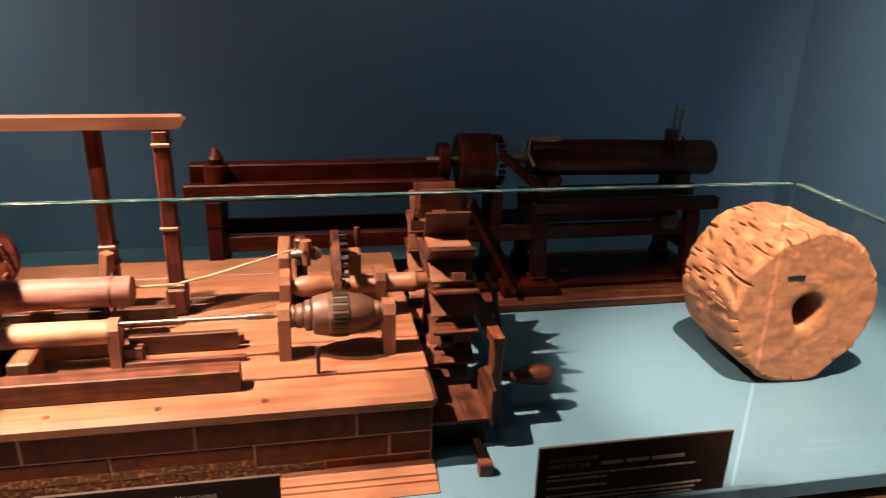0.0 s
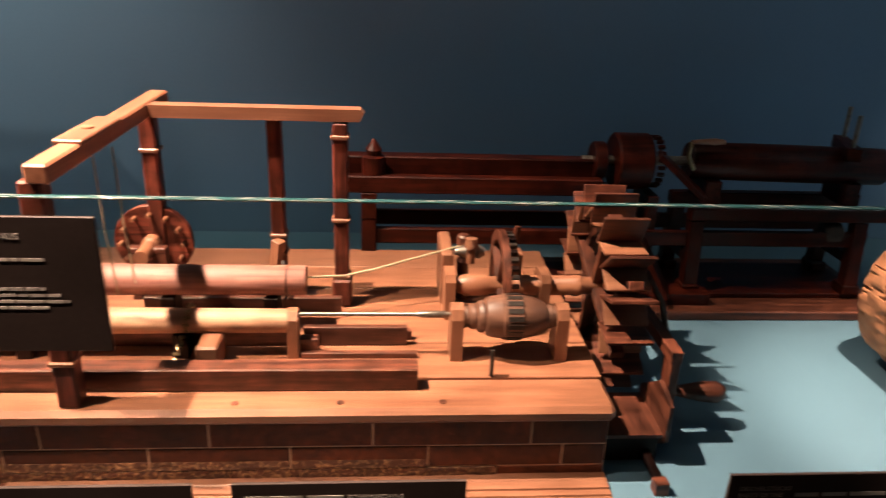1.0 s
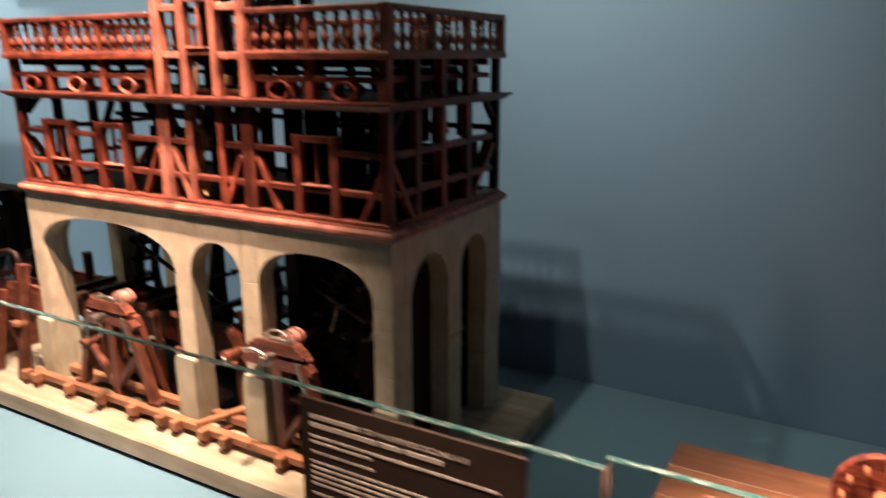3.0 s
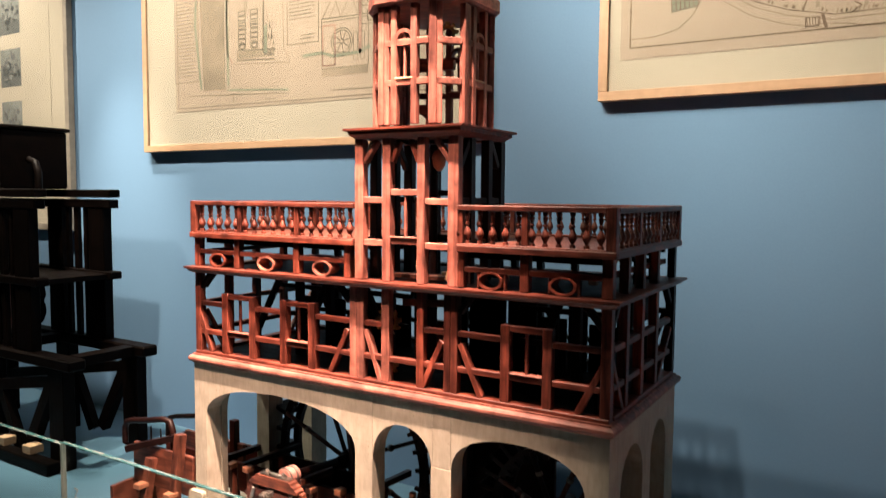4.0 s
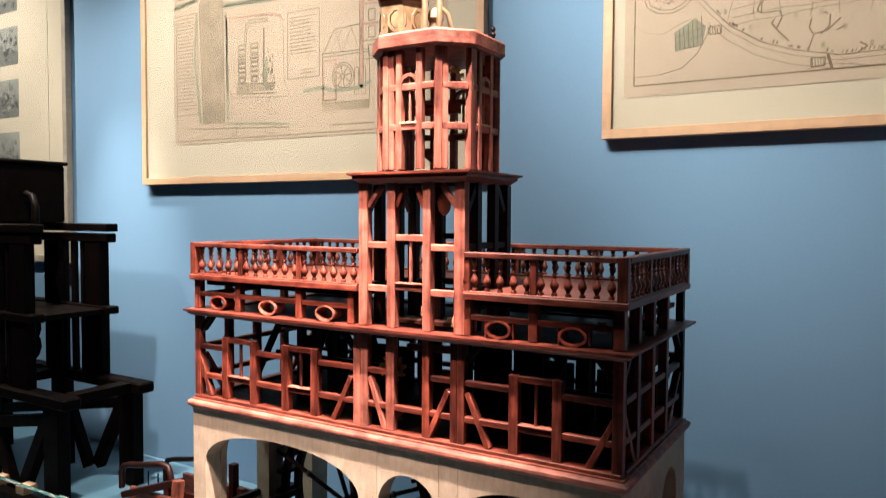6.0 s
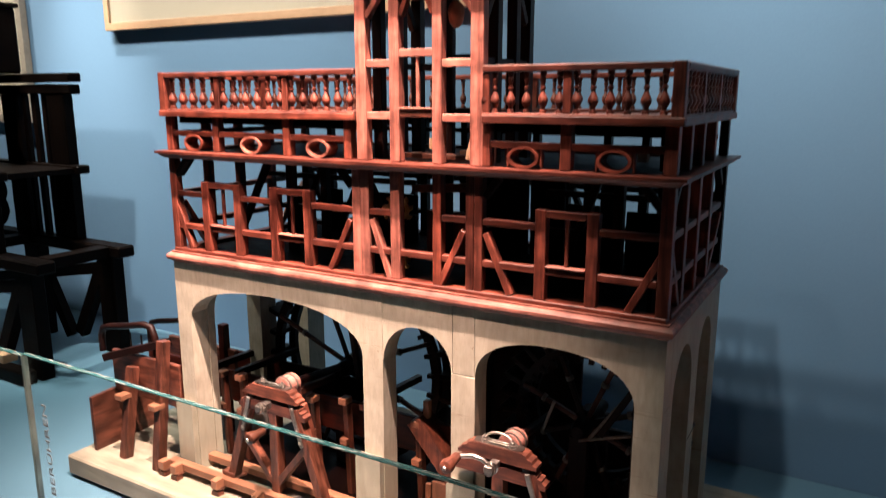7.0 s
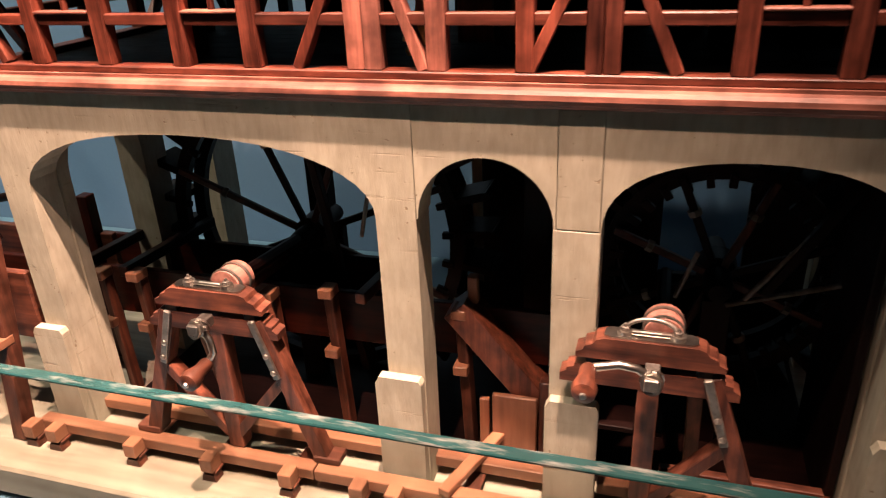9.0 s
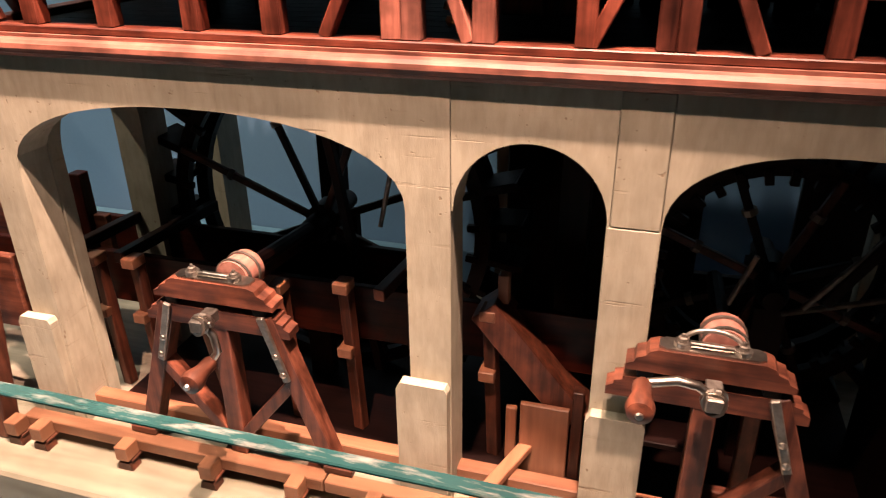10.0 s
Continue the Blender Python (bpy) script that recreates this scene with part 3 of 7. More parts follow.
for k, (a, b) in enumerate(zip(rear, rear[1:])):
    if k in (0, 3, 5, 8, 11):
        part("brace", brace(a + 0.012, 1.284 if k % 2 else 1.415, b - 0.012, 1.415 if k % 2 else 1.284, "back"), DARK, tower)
for side, sname in ((left, "left"), (right, "right")):
    us = [Y0 + 0.024, 1.352, 1.449, 1.553, Y1 - 0.024]
    for k, u in enumerate(us[1:-1]):
        part("post", side(u - 0.009, u + 0.009, SILL + 0.008, L1TOP), RED, tower)
    for a, b in zip(us, us[1:]):
        for z in (1.339, 1.409):
            part("rail", side(a + 0.0095, b - 0.0095, z - 0.012, z, 0.006, 0.020), RED, tower)
    part("brace", brace(Y0 + 0.026, 1.385, 1.335, 1.284, sname), RED, tower)
    part("brace", brace(Y1 - 0.026, 1.385, 1.575, 1.284, sname), RED, tower)
    part("knee_brace", brace(Y0 + 0.026, 1.442, Y0 + 0.060, 1.478, sname, 0.013), DARK, tower)
    part("knee_brace", brace(Y1 - 0.026, 1.442, Y1 - 0.060, 1.478, sname, 0.013), DARK, tower)
# inner partition posts and struts, seen as dark shapes through the frame; interior shade is in their colour
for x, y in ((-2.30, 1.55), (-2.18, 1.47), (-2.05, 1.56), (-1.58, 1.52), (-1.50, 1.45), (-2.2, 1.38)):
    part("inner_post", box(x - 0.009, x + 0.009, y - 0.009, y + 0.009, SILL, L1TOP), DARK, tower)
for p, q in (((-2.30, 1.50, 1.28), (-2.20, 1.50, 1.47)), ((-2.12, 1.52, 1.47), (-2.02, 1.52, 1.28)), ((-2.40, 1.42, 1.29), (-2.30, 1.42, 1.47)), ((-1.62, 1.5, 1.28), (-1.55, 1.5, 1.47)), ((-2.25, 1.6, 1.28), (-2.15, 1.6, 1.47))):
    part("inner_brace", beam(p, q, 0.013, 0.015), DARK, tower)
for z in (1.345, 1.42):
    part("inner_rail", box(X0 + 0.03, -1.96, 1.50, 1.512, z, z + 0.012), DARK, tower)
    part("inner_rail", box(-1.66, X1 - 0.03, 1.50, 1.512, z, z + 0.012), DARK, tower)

# floor boards added near-black, so that shade covers the joists
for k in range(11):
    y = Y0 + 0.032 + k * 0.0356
    part("floor_board", box(X0 + 0.03, X1 - 0.03, y, y + 0.0345, 1.2740, 1.2760, 0), SHADE_BLACK, tower)
# boards added behind the timbers to hold the black interior shade
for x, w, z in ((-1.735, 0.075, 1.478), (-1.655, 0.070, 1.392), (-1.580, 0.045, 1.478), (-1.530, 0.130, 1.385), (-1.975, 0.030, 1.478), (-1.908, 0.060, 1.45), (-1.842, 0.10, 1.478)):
    part("inner_board", box(x, x + w, 1.602, 1.610, SILL, z), SHADE_BLACK, tower)
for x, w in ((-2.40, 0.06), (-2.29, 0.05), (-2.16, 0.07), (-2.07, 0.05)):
    part("inner_board", box(x, x + w, 1.602, 1.610, SILL, 1.385), SHADE_BLACK, tower)
# boards added to block light leaking through the right side
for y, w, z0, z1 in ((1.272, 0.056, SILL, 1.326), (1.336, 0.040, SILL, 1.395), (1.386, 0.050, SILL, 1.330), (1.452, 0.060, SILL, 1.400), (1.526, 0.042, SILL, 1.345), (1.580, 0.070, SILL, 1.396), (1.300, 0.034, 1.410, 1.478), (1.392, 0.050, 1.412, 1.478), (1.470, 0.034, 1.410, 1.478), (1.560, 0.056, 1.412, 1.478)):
    part("inner_board", box(X1 - 0.040, X1 - 0.033, y, y + w, z0, z1), SHADE_BLACK, tower)
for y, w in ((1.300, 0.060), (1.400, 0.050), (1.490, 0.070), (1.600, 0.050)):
    part("inner_board", box(X1 - 0.040, X1 - 0.033, y, y + w, 1.4975, 1.5525), SHADE_BLACK, tower)
CORNICE1 = [(-0.03, 1.4795), (0.0, 1.4795), (0.006, 1.483), (0.011, 1.489), (0.016, 1.490), (0.016, 1.495), (-0.03, 1.4965)]
part("middle_cornice", moulding(X0, X1, Y0, Y1, CORNICE1), RED["x"], tower, "moulded dark red cornice between the storeys")
part("storey_floor", box(X0 + 0.03, X1 - 0.03, Y0 + 0.03, Y1 - 0.03, 1.480, 1.490, 0), DARK, tower)

L2, DECKZ = 1.4965, 1.568
for a, b in ((X0 + 0.003, X0 + 0.021), (-2.293, -2.276), (-2.104, -2.086), (-1.957, -1.940), (-1.674, -1.660), (-1.540, -1.522), (X1 - 0.023, X1 - 0.003)):
    part("short_post", front(a, b, L2, DECKZ), RED, tower)
for a, b in ((X0 + 0.021, -2.293), (-2.276, -2.104), (-2.086, -1.957), (-1.660, -1.540), (-1.522, X1 - 0.023)):
    part("short_rail", front(a, b, 1.527, 1.538, 0.006, 0.019), RED, tower)
for x, mat in ((-2.348, RED), (-2.186, PINK), (-2.017, PINK), (-1.601, RED), (-1.454, RED)):
    bm = ring((0, 0.006, 0), (0, 1, 0), 0.0225, 0.0185, 0.030, 28)
    ring((0, -0.009, 0), (0, 1, 0), 0.0240, 0.0200, 0.004, 28, bm)
    bmesh.ops.scale(bm, vec=(1.12, 1, 0.72), verts=bm.verts[:])
    bmesh.ops.translate(bm, vec=(x, Y0 + 0.012, 1.5135), verts=bm.verts[:])
    oval = part("oval_window", bm, mat, tower, smooth=40)
    if x > -1.7:
        for s in (-1, 1):
            part("window_cheek", front(x + s * 0.0285 - 0.002, x + s * 0.0285 + 0.002, L2, 1.527, 0.007, 0.017), RED, oval)
# rear short posts coloured dark to hold the shade behind the front
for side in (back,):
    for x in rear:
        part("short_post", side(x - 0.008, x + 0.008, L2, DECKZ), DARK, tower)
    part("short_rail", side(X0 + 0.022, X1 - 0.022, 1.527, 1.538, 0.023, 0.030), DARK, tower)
for side in (left, right):
    for u in (1.352, 1.449, 1.553):
        part("short_post", side(u - 0.008, u + 0.008, L2, DECKZ), RED, tower)
    part("short_rail", side(Y0 + 0.024, Y1 - 0.024, 1.527, 1.538, 0.023, 0.030), RED, tower)
for k in range(8):
    y = Y0 + 0.03 + k * (Y1 - Y0 - 0.06) / 7
    for a, b in ((X0 + 0.024, -1.93), (-1.668, X1 - 0.024)):
        part("deck_joist", box(a, b, y - 0.007, y + 0.007, 1.553, 1.5675), DARK, tower)

# roof deck, planked either side of the shaft and behind it
SX0, SX1, SY0, SY1 = -1.926, -1.673, Y0 + 0.003, 1.452
rows = 12
for k in range(rows):
    a = Y0 + 0.002 + k * (Y1 - Y0 - 0.004) / rows
    b = a + (Y1 - Y0 - 0.004) / rows - 0.0008
    spans = ((X0 + 0.002, SX0 - 0.001), (SX1 + 0.001, X1 - 0.002)) if a < SY1 else ((X0 + 0.002, X1 - 0.002),)
    for u, v in spans:
        part("deck_board", box(u, v, a, b, DECKZ, 1.577, 0.0008), MID, tower)
for bm in (front(X0 - 0.005, SX0 - 0.001, DECKZ - 0.001, 1.5795, -0.005, 0.0015), front(SX1 + 0.001, X1 + 0.005, DECKZ - 0.001, 1.5795, -0.005, 0.0015),
           back(X0 - 0.005, X1 + 0.005, DECKZ - 0.001, 1.5795, -0.005, 0.0015)):
    part("deck_edge", bm, RED, tower)
for side in (left, right):
    part("deck_edge", side(Y0 + 0.002, Y1 - 0.002, DECKZ - 0.001, 1.5795, -0.005, 0.0015), RED, tower)

profile = ((0, 0.0056), (0.08, 0.0056), (0.10, 0.0034), (0.15, 0.0038), (0.22, 0.0066), (0.30, 0.0082), (0.38, 0.0068), (0.48, 0.0038), (0.56, 0.0025), (0.59, 0.0046), (0.64, 0.0046), (0.66, 0.0025), (0.76, 0.0040), (0.84, 0.0050), (0.87, 0.0028), (0.91, 0.0052), (1, 0.0052))
baluster_mesh = {k: finish("baluster", turned((0, 0, 0), (0, 0, 0.0635), profile, 10), m["z"], 35) for k, m in (("red", RED), ("dark", MID))}


def balustrade(p, q, posts, kind="red"):
    """A run of turned balusters between posts, under a moulded handrail."""
    p, q = Vector(p), Vector(q)
    d = (q - p)
    length = d.length
    d.normalize()
    rail = part("handrail", beam((*p.xy, 1.6515), (*q.xy, 1.6515), 0.019, 0.011, 0.002), RED, tower)
    part("foot_rail", beam((*p.xy, 1.5805), (*q.xy, 1.5805), 0.014, 0.005), RED, tower)
    marks = [0.0, *posts, length]
    for u in posts:
        c = p + d * u
        part("rail_post", box(c.x - 0.0065, c.x + 0.0065, c.y - 0.0065, c.y + 0.0065, 1.583, 1.6460), RED, tower)
    for a, b in zip(marks, marks[1:]):
        n = max(1, round((b - a - 0.012) / 0.0262))
        for k in range(n):
            c = p + d * (a + (k + 0.5) * (b - a) / n)
            ob = new("baluster", baluster_mesh[kind])
            ob.parent = tower
            ob.location = Vector((c.x, c.y, 1.583)) - tower.location


o = 0.006
balustrade((X0 + o + 0.008, Y0 + o, 0), (SX0 - 0.001, Y0 + o, 0), (0.150, 0.330))
balustrade((SX1 + 0.001, Y0 + o, 0), (X1 - o - 0.008, Y0 + o, 0), (0.006, 0.142))
balustrade((X0 + o + 0.008, Y1 - o, 0), (X1 - o - 0.008, Y1 - o, 0), (0.2, 0.4, 0.65, 0.85), "dark")
for x in (X0 + o, X1 - o):
    balustrade((x, Y0 + o + 0.008, 0), (x, Y1 - o - 0.008, 0), (0.14, 0.28), "dark")
    for y in (Y0 + o, Y1 - o):
        part("corner_post", box(x - 0.009, x + 0.009, y - 0.009, y + 0.009, 1.578, 1.6575), RED, tower)

# the shaft above the lower storey
STOP = 1.790
# front posts bright, back and side timbers darkened as if in shade
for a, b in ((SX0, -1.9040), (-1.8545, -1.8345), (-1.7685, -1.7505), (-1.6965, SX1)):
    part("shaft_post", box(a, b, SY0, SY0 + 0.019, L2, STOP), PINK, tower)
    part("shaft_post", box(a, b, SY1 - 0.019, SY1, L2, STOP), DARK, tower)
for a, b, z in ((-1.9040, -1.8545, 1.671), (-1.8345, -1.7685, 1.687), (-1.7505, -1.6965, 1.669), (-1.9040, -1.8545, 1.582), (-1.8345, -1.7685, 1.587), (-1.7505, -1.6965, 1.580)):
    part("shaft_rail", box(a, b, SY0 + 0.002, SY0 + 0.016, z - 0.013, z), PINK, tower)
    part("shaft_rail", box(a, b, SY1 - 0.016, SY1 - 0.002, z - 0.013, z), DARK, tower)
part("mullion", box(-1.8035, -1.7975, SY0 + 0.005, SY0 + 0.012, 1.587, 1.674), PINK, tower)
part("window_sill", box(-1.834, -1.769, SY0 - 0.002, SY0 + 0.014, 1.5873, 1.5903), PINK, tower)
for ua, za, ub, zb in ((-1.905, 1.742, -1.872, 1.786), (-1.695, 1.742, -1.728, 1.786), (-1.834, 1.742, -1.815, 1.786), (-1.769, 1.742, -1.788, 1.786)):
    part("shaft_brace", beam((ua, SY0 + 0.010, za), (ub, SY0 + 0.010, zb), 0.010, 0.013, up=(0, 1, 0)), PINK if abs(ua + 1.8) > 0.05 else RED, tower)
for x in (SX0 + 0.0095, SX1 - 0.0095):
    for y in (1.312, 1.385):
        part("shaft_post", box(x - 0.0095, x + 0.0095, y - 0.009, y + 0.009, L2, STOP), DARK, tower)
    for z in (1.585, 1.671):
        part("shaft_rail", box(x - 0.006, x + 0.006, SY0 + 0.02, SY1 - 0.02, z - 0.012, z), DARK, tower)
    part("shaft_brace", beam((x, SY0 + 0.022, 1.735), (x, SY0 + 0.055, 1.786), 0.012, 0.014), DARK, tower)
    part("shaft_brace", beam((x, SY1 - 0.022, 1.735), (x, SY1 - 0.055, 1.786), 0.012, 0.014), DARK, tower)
CORNICE2 = [(-0.03, STOP + 0.0005), (-0.002, STOP + 0.0005), (0.003, 1.795), (0.010, 1.800), (0.010, 1.806), (0.018, 1.808), (0.018, 1.812), (-0.03, 1.816)]
part("shaft_cornice", moulding(SX0, SX1, SY0, SY1, CORNICE2), RED["x"], tower, "stepped dark red cornice under the lantern storey")
part("lantern_floor", box(SX0 + 0.02, SX1 - 0.02, SY0 + 0.02, SY1 - 0.02, 1.800, 1.814, 0), MID, tower)

# eight-sided lantern storey
CX, CY, HALF, CUT = -1.798, 1.356, 0.1145, 0.050


def octagon(grow=0.0, cut=CUT):
    h = HALF + grow
    k = h - cut - grow * 0.41
    return [(CX + a, CY + b) for a, b in ((-k, -h), (k, -h), (h, -k), (h, k), (k, h), (-k, h), (-h, k), (-h, -k))]


corners = octagon(-0.008)
OZ0, OZ1 = 1.8165, 2.052
for k in range(8):
    p, q = Vector(corners[k]), Vector(corners[(k + 1) % 8])
    d = (q - p).normalized()
    nrm = Vector((d.y, -d.x))
    wide = k % 2 == 0
    us = (0.0, 0.30, 0.70, 1.0) if wide else (0.0, 1.0)
    for u in us[:-1]:
        c = p + (q - p) * u + (d * 0.004 if u == 0 else d * 0)
        part("lantern_post", beam((*c, OZ0), (*c, OZ1), 0.013 if u == 0 else 0.014, 0.014, up=(*d, 0)), PINK, tower)
        if u == 0:
            e = p - d * 0
            part("lantern_post", beam((*(p + d * 0.0175), OZ0), (*(p + d * 0.0175), OZ1), 0.010, 0.012, up=(*d, 0)), PINK, tower)
    for z in (1.900, 1.978):
        a, b = p + d * 0.012, q - d * 0.003
        part("lantern_rail", beam((*a, z), (*b, z), 0.011, 0.013), PINK, tower)
    if wide:
        m = (p + q) / 2
        # arched window head, with a central bar
        bm = bmesh.new()
        pts = arc(0, 0, 0.0215, 0.020, 0, 180, 12)
        inn = arc(0, 0, 0.0155, 0.013, 0, 180, 12)
        out = [(m + d * s, z) for s, z in pts]
        rim = [(m + d * s, z) for s, z in inn]
        vs = [[bm.verts.new((*(c + nrm * o), 1.985 + z)) for c, z in row] for row in (out, rim) for o in (-0.006, 0.006)]
        for i in range(len(pts) - 1):
            for a, b in ((0, 1), (1, 3), (3, 2), (2, 0)):
                bm.faces.new((vs[a][i], vs[a][i + 1], vs[b][i + 1], vs[b][i]))
        head = part("window_arch", bm, PINK["z"], tower, smooth=40)
        part("mullion", beam((*m, 1.904), (*m, 2.0), 0.004, 0.006), PINK, head)
        part("window_sill", beam((*(m - d * 0.022), 1.9075), (*(m + d * 0.022), 1.9075), 0.015, 0.004), ASH, head)
cap = bmesh.new()
prof = [(-0.03, OZ1), (0.004, OZ1), (0.006, 2.055), (0.009, 2.057), (0.009, 2.080), (0.006, 2.084), (0.0, 2.0855), (-0.05, 2.086)]
loops = []
for grow, z in prof:
    pts = octagon(grow, CUT + 0.004)
    soft = []
    for k in range(8):
        a, b, c = Vector(pts[k - 1]), Vector(pts[k]), Vector(pts[(k + 1) % 8])
        for t in (0.0, 0.33, 0.67, 1.0):
            u, v = b + (a - b).normalized() * 0.006 * (1 - t), b + (c - b).normalized() * 0.006 * t
            soft.append(u * (1 - t) + v * t if 0 < t < 1 else (u if t == 0 else v))
    loops.append([cap.verts.new((*s, z)) for s in soft])
for a, b in zip(loops, loops[1:]):
    for i in range(len(a)):
        cap.faces.new((a[i], a[(i + 1) % len(a)], b[(i + 1) % len(a)], b[i]))
cap.faces.new(loops[-1]), cap.faces.new(loops[0])
part("lantern_cap", cap, PINK["x"], tower, "flat pink-red rim round the lantern roof", smooth=25)

# painted cistern and pipes on the roof
cx, cy = -1.880, 1.345
OCHRE = surface("ochre_painted_metal", (0.12, 0.096, 0.054), (0.215, 0.178, 0.108), grain=50, stain=20, rough=(0.28, 0.45), metal=0.25, bump=0.08)


def hexagon(z0, z1, profile, turn=18):
    bm = turned((cx, cy, z0), (cx, cy, z1), profile, 6)
    bmesh.ops.rotate(bm, verts=bm.verts[:], cent=(cx, cy, 0), matrix=Matrix.Rotation(radians(turn), 3, "Z"))
    return bm


cistern = part("cistern", hexagon(2.086, 2.170, ((0, 0.058), (0.04, 0.058), (0.05, 0.054), (0.12, 0.0525), (0.95, 0.0525), (1, 0.054))), OCHRE, tower, "six-sided ochre painted cistern with raised panels")
part("cistern_rim", hexagon(2.1703, 2.186, ((0, 0.055), (0.3, 0.057), (0.5, 0.061), (0.9, 0.063), (1, 0.060))), MID["x"], cistern, "brown wooden rim")
for k in range(6):
    a = radians(18 + 30 + 60 * k)
    n = Vector((math.cos(a), math.sin(a), 0))
    t = Vector((-n.y, n.x, 0))
    c = Vector((cx, cy, 2.130)) + n * 0.0462
    for outer, inner, deep, grow in ((0.0215, 0.0165, 0.004, 1.25), (0.0135, 0.002, 0.003, 1.3)):
        pane = ring((0, 0, 0), (0, 0, 1), outer, inner, deep, 8)
        bmesh.ops.rotate(pane, verts=pane.verts[:], cent=(0, 0, 0), matrix=Matrix.Rotation(radians(22.5), 3, "Z"))
        bmesh.ops.transform(pane, matrix=Matrix.Translation(c) @ Matrix(((t.x, 0, n.x, 0), (t.y, 0, n.y, 0), (0, grow, 0, 0), (0, 0, 0, 1))), verts=pane.verts[:])
        part("raised_panel", pane, OCHRE, cistern)
pick = random.Random(12)
for k in range(16):
    a, r = pick.uniform(0, 6.28), pick.uniform(0.012, 0.048)
    x, y = cx + r * math.cos(a), cy + r * math.sin(a)
    h = pick.uniform(0.010, 0.022)
    part("carved_leaf", turned((x, y, 2.184), (x + pick.uniform(-0.01, 0.01), y + pick.uniform(-0.01, 0.01), 2.186 + h), ((0, 0.006), (0.5, 0.008), (0.8, 0.005), (1, 0.001)), 6), MID["z"], cistern)
for dx, dy in ((0.063, -0.014), (0.084, 0.010)):
    part("standpipe", turned((cx + dx, cy + dy, 2.086), (cx + dx, cy + dy, 2.46), ((0, 0.0066), (0.27, 0.0066), (0.275, 0.0058), (0.29, 0.0058), (0.295, 0.0070), (0.32, 0.0070), (0.33, 0.0052), (0.35, 0.0072), (0.36, 0.0052), (1, 0.0052)), 12), OCHRE, tower, "tall ochre standpipe", smooth=40)
part("bent_pipe", tube([(cx + 0.005, cy - 0.01, 2.196), (cx + 0.03, cy - 0.012, 2.199), (cx + 0.060, cy - 0.012, 2.207)], 0.0050, 10), OCHRE, tower, smooth=60)
part("bent_pipe", tube([(cx + 0.084, cy + 0.012, 2.160), (cx + 0.098, cy + 0.02, 2.145), (cx + 0.104, cy + 0.026, 2.115), (cx + 0.114, cy + 0.032, 2.088)], 0.0048, 10), OCHRE, tower, smooth=60)
part("valve", turned((cx + 0.062, cy + 0.030, 2.086), (cx + 0.062, cy + 0.030, 2.165), ((0, 0.016), (0.1, 0.016), (0.15, 0.010), (0.4, 0.014), (0.6, 0.012), (0.7, 0.018), (0.85, 0.016), (1, 0.006)), 14), OCHRE, tower, smooth=40)
fx, fy = CX + HALF - 0.018, CY + 0.060
part("finial", turned((fx, fy, 2.086), (fx, fy, 2.122), ((0, 0.008), (0.15, 0.009), (0.3, 0.003), (0.5, 0.0065), (0.65, 0.003), (0.8, 0.006), (1, 0.001)), 10), DARK, tower, smooth=40)

# machinery that shows through the timber frame
part("counterweight", turned((-1.775, 1.345, 1.726), (-1.775, 1.345, 1.772), ((0, 0.004), (0.2, 0.012), (0.6, 0.0155), (0.85, 0.012), (1, 0.004)), 14), PALE, tower, "pale turned wooden float", smooth=50)
part("hoist_rod", rod((-1.775, 1.345, 1.772), (-1.775, 1.345, 2.04), 0.003), IRON, tower)
part("pump_cylinder", rod((-1.81, 1.38, 1.29), (-1.81, 1.38, 1.78), 0.010), DARK, tower)
part("plank_partition", box(-1.862, -1.775, 1.385, 1.393, 1.29, 1.392), MID, tower)
part("plank_partition", slab([(-1.84, 1.865), (-1.775, 1.865), (-1.775, 1.8165)], 1.33, 1.336, "y"), MID, tower)
part("valve_beam", beam((-1.90, 1.40, 1.43), (-1.72, 1.33, 1.45), 0.012, 0.016), MID, tower)
part("crosshead", box(-1.85, -1.74, 1.34, 1.352, 1.935, 1.955), MID, tower)
for z, s in ((1.403, 1.0), (1.306, 0.8), (2.008, 0.8)):
    x = -1.872 if z < 1.5 else -1.755
    spin = Matrix.Translation((x, 1.300 if z < 1.5 else 1.34, z)) @ Matrix.Rotation(radians(20), 4, "Z")
    bm = ring((0, 0, 0), (0, 1, 0), 0.022 * s, 0.014 * s, 0.006, 14)
    bmesh.ops.transform(bm, matrix=spin, verts=bm.verts[:])
    scroll = part("gilded_scroll", bm, GILT, tower, "gilded carved scroll ring", smooth=40)
    for k in range(9):
        a = 2 * math.pi * k / 9
        bm = turned((0.022 * s * math.cos(a), -0.002, 0.022 * s * math.sin(a)), (0.030 * s * math.cos(a + 0.3), -0.002, 0.030 * s * math.sin(a + 0.3)), ((0, 0.004), (0.5, 0.005), (1, 0.001)), 6)
        bmesh.ops.transform(bm, matrix=spin, verts=bm.verts[:])
        part("scroll_leaf", bm, GILT, scroll, smooth=40)
for x, z0, z1 in ((-1.882, 1.30, 1.47), (-1.882, 1.50, 1.56), (-1.73, 1.50, 1.56)):
    part("connecting_rod", beam((x, 1.31, z0), (x + 0.012, 1.31, z1), 0.009, 0.012, taper=0.5), ASH, tower)
for x, y, z in ((-1.81, 1.33, 1.525), (-1.752, 1.34, 1.505), (-1.62, 1.35, 1.512), (-1.45, 1.40, 1.512)):
    part("bearing_block", box(x - 0.008, x + 0.008, y - 0.008, y + 0.008, z - 0.010, z + 0.010), ASH, tower)
part("floor_beam", box(-1.89, -1.72, 1.32, 1.345, 1.4970, 1.507), MID, tower)

# ---------------------------------------------------------------- trestles with cranks, and their track


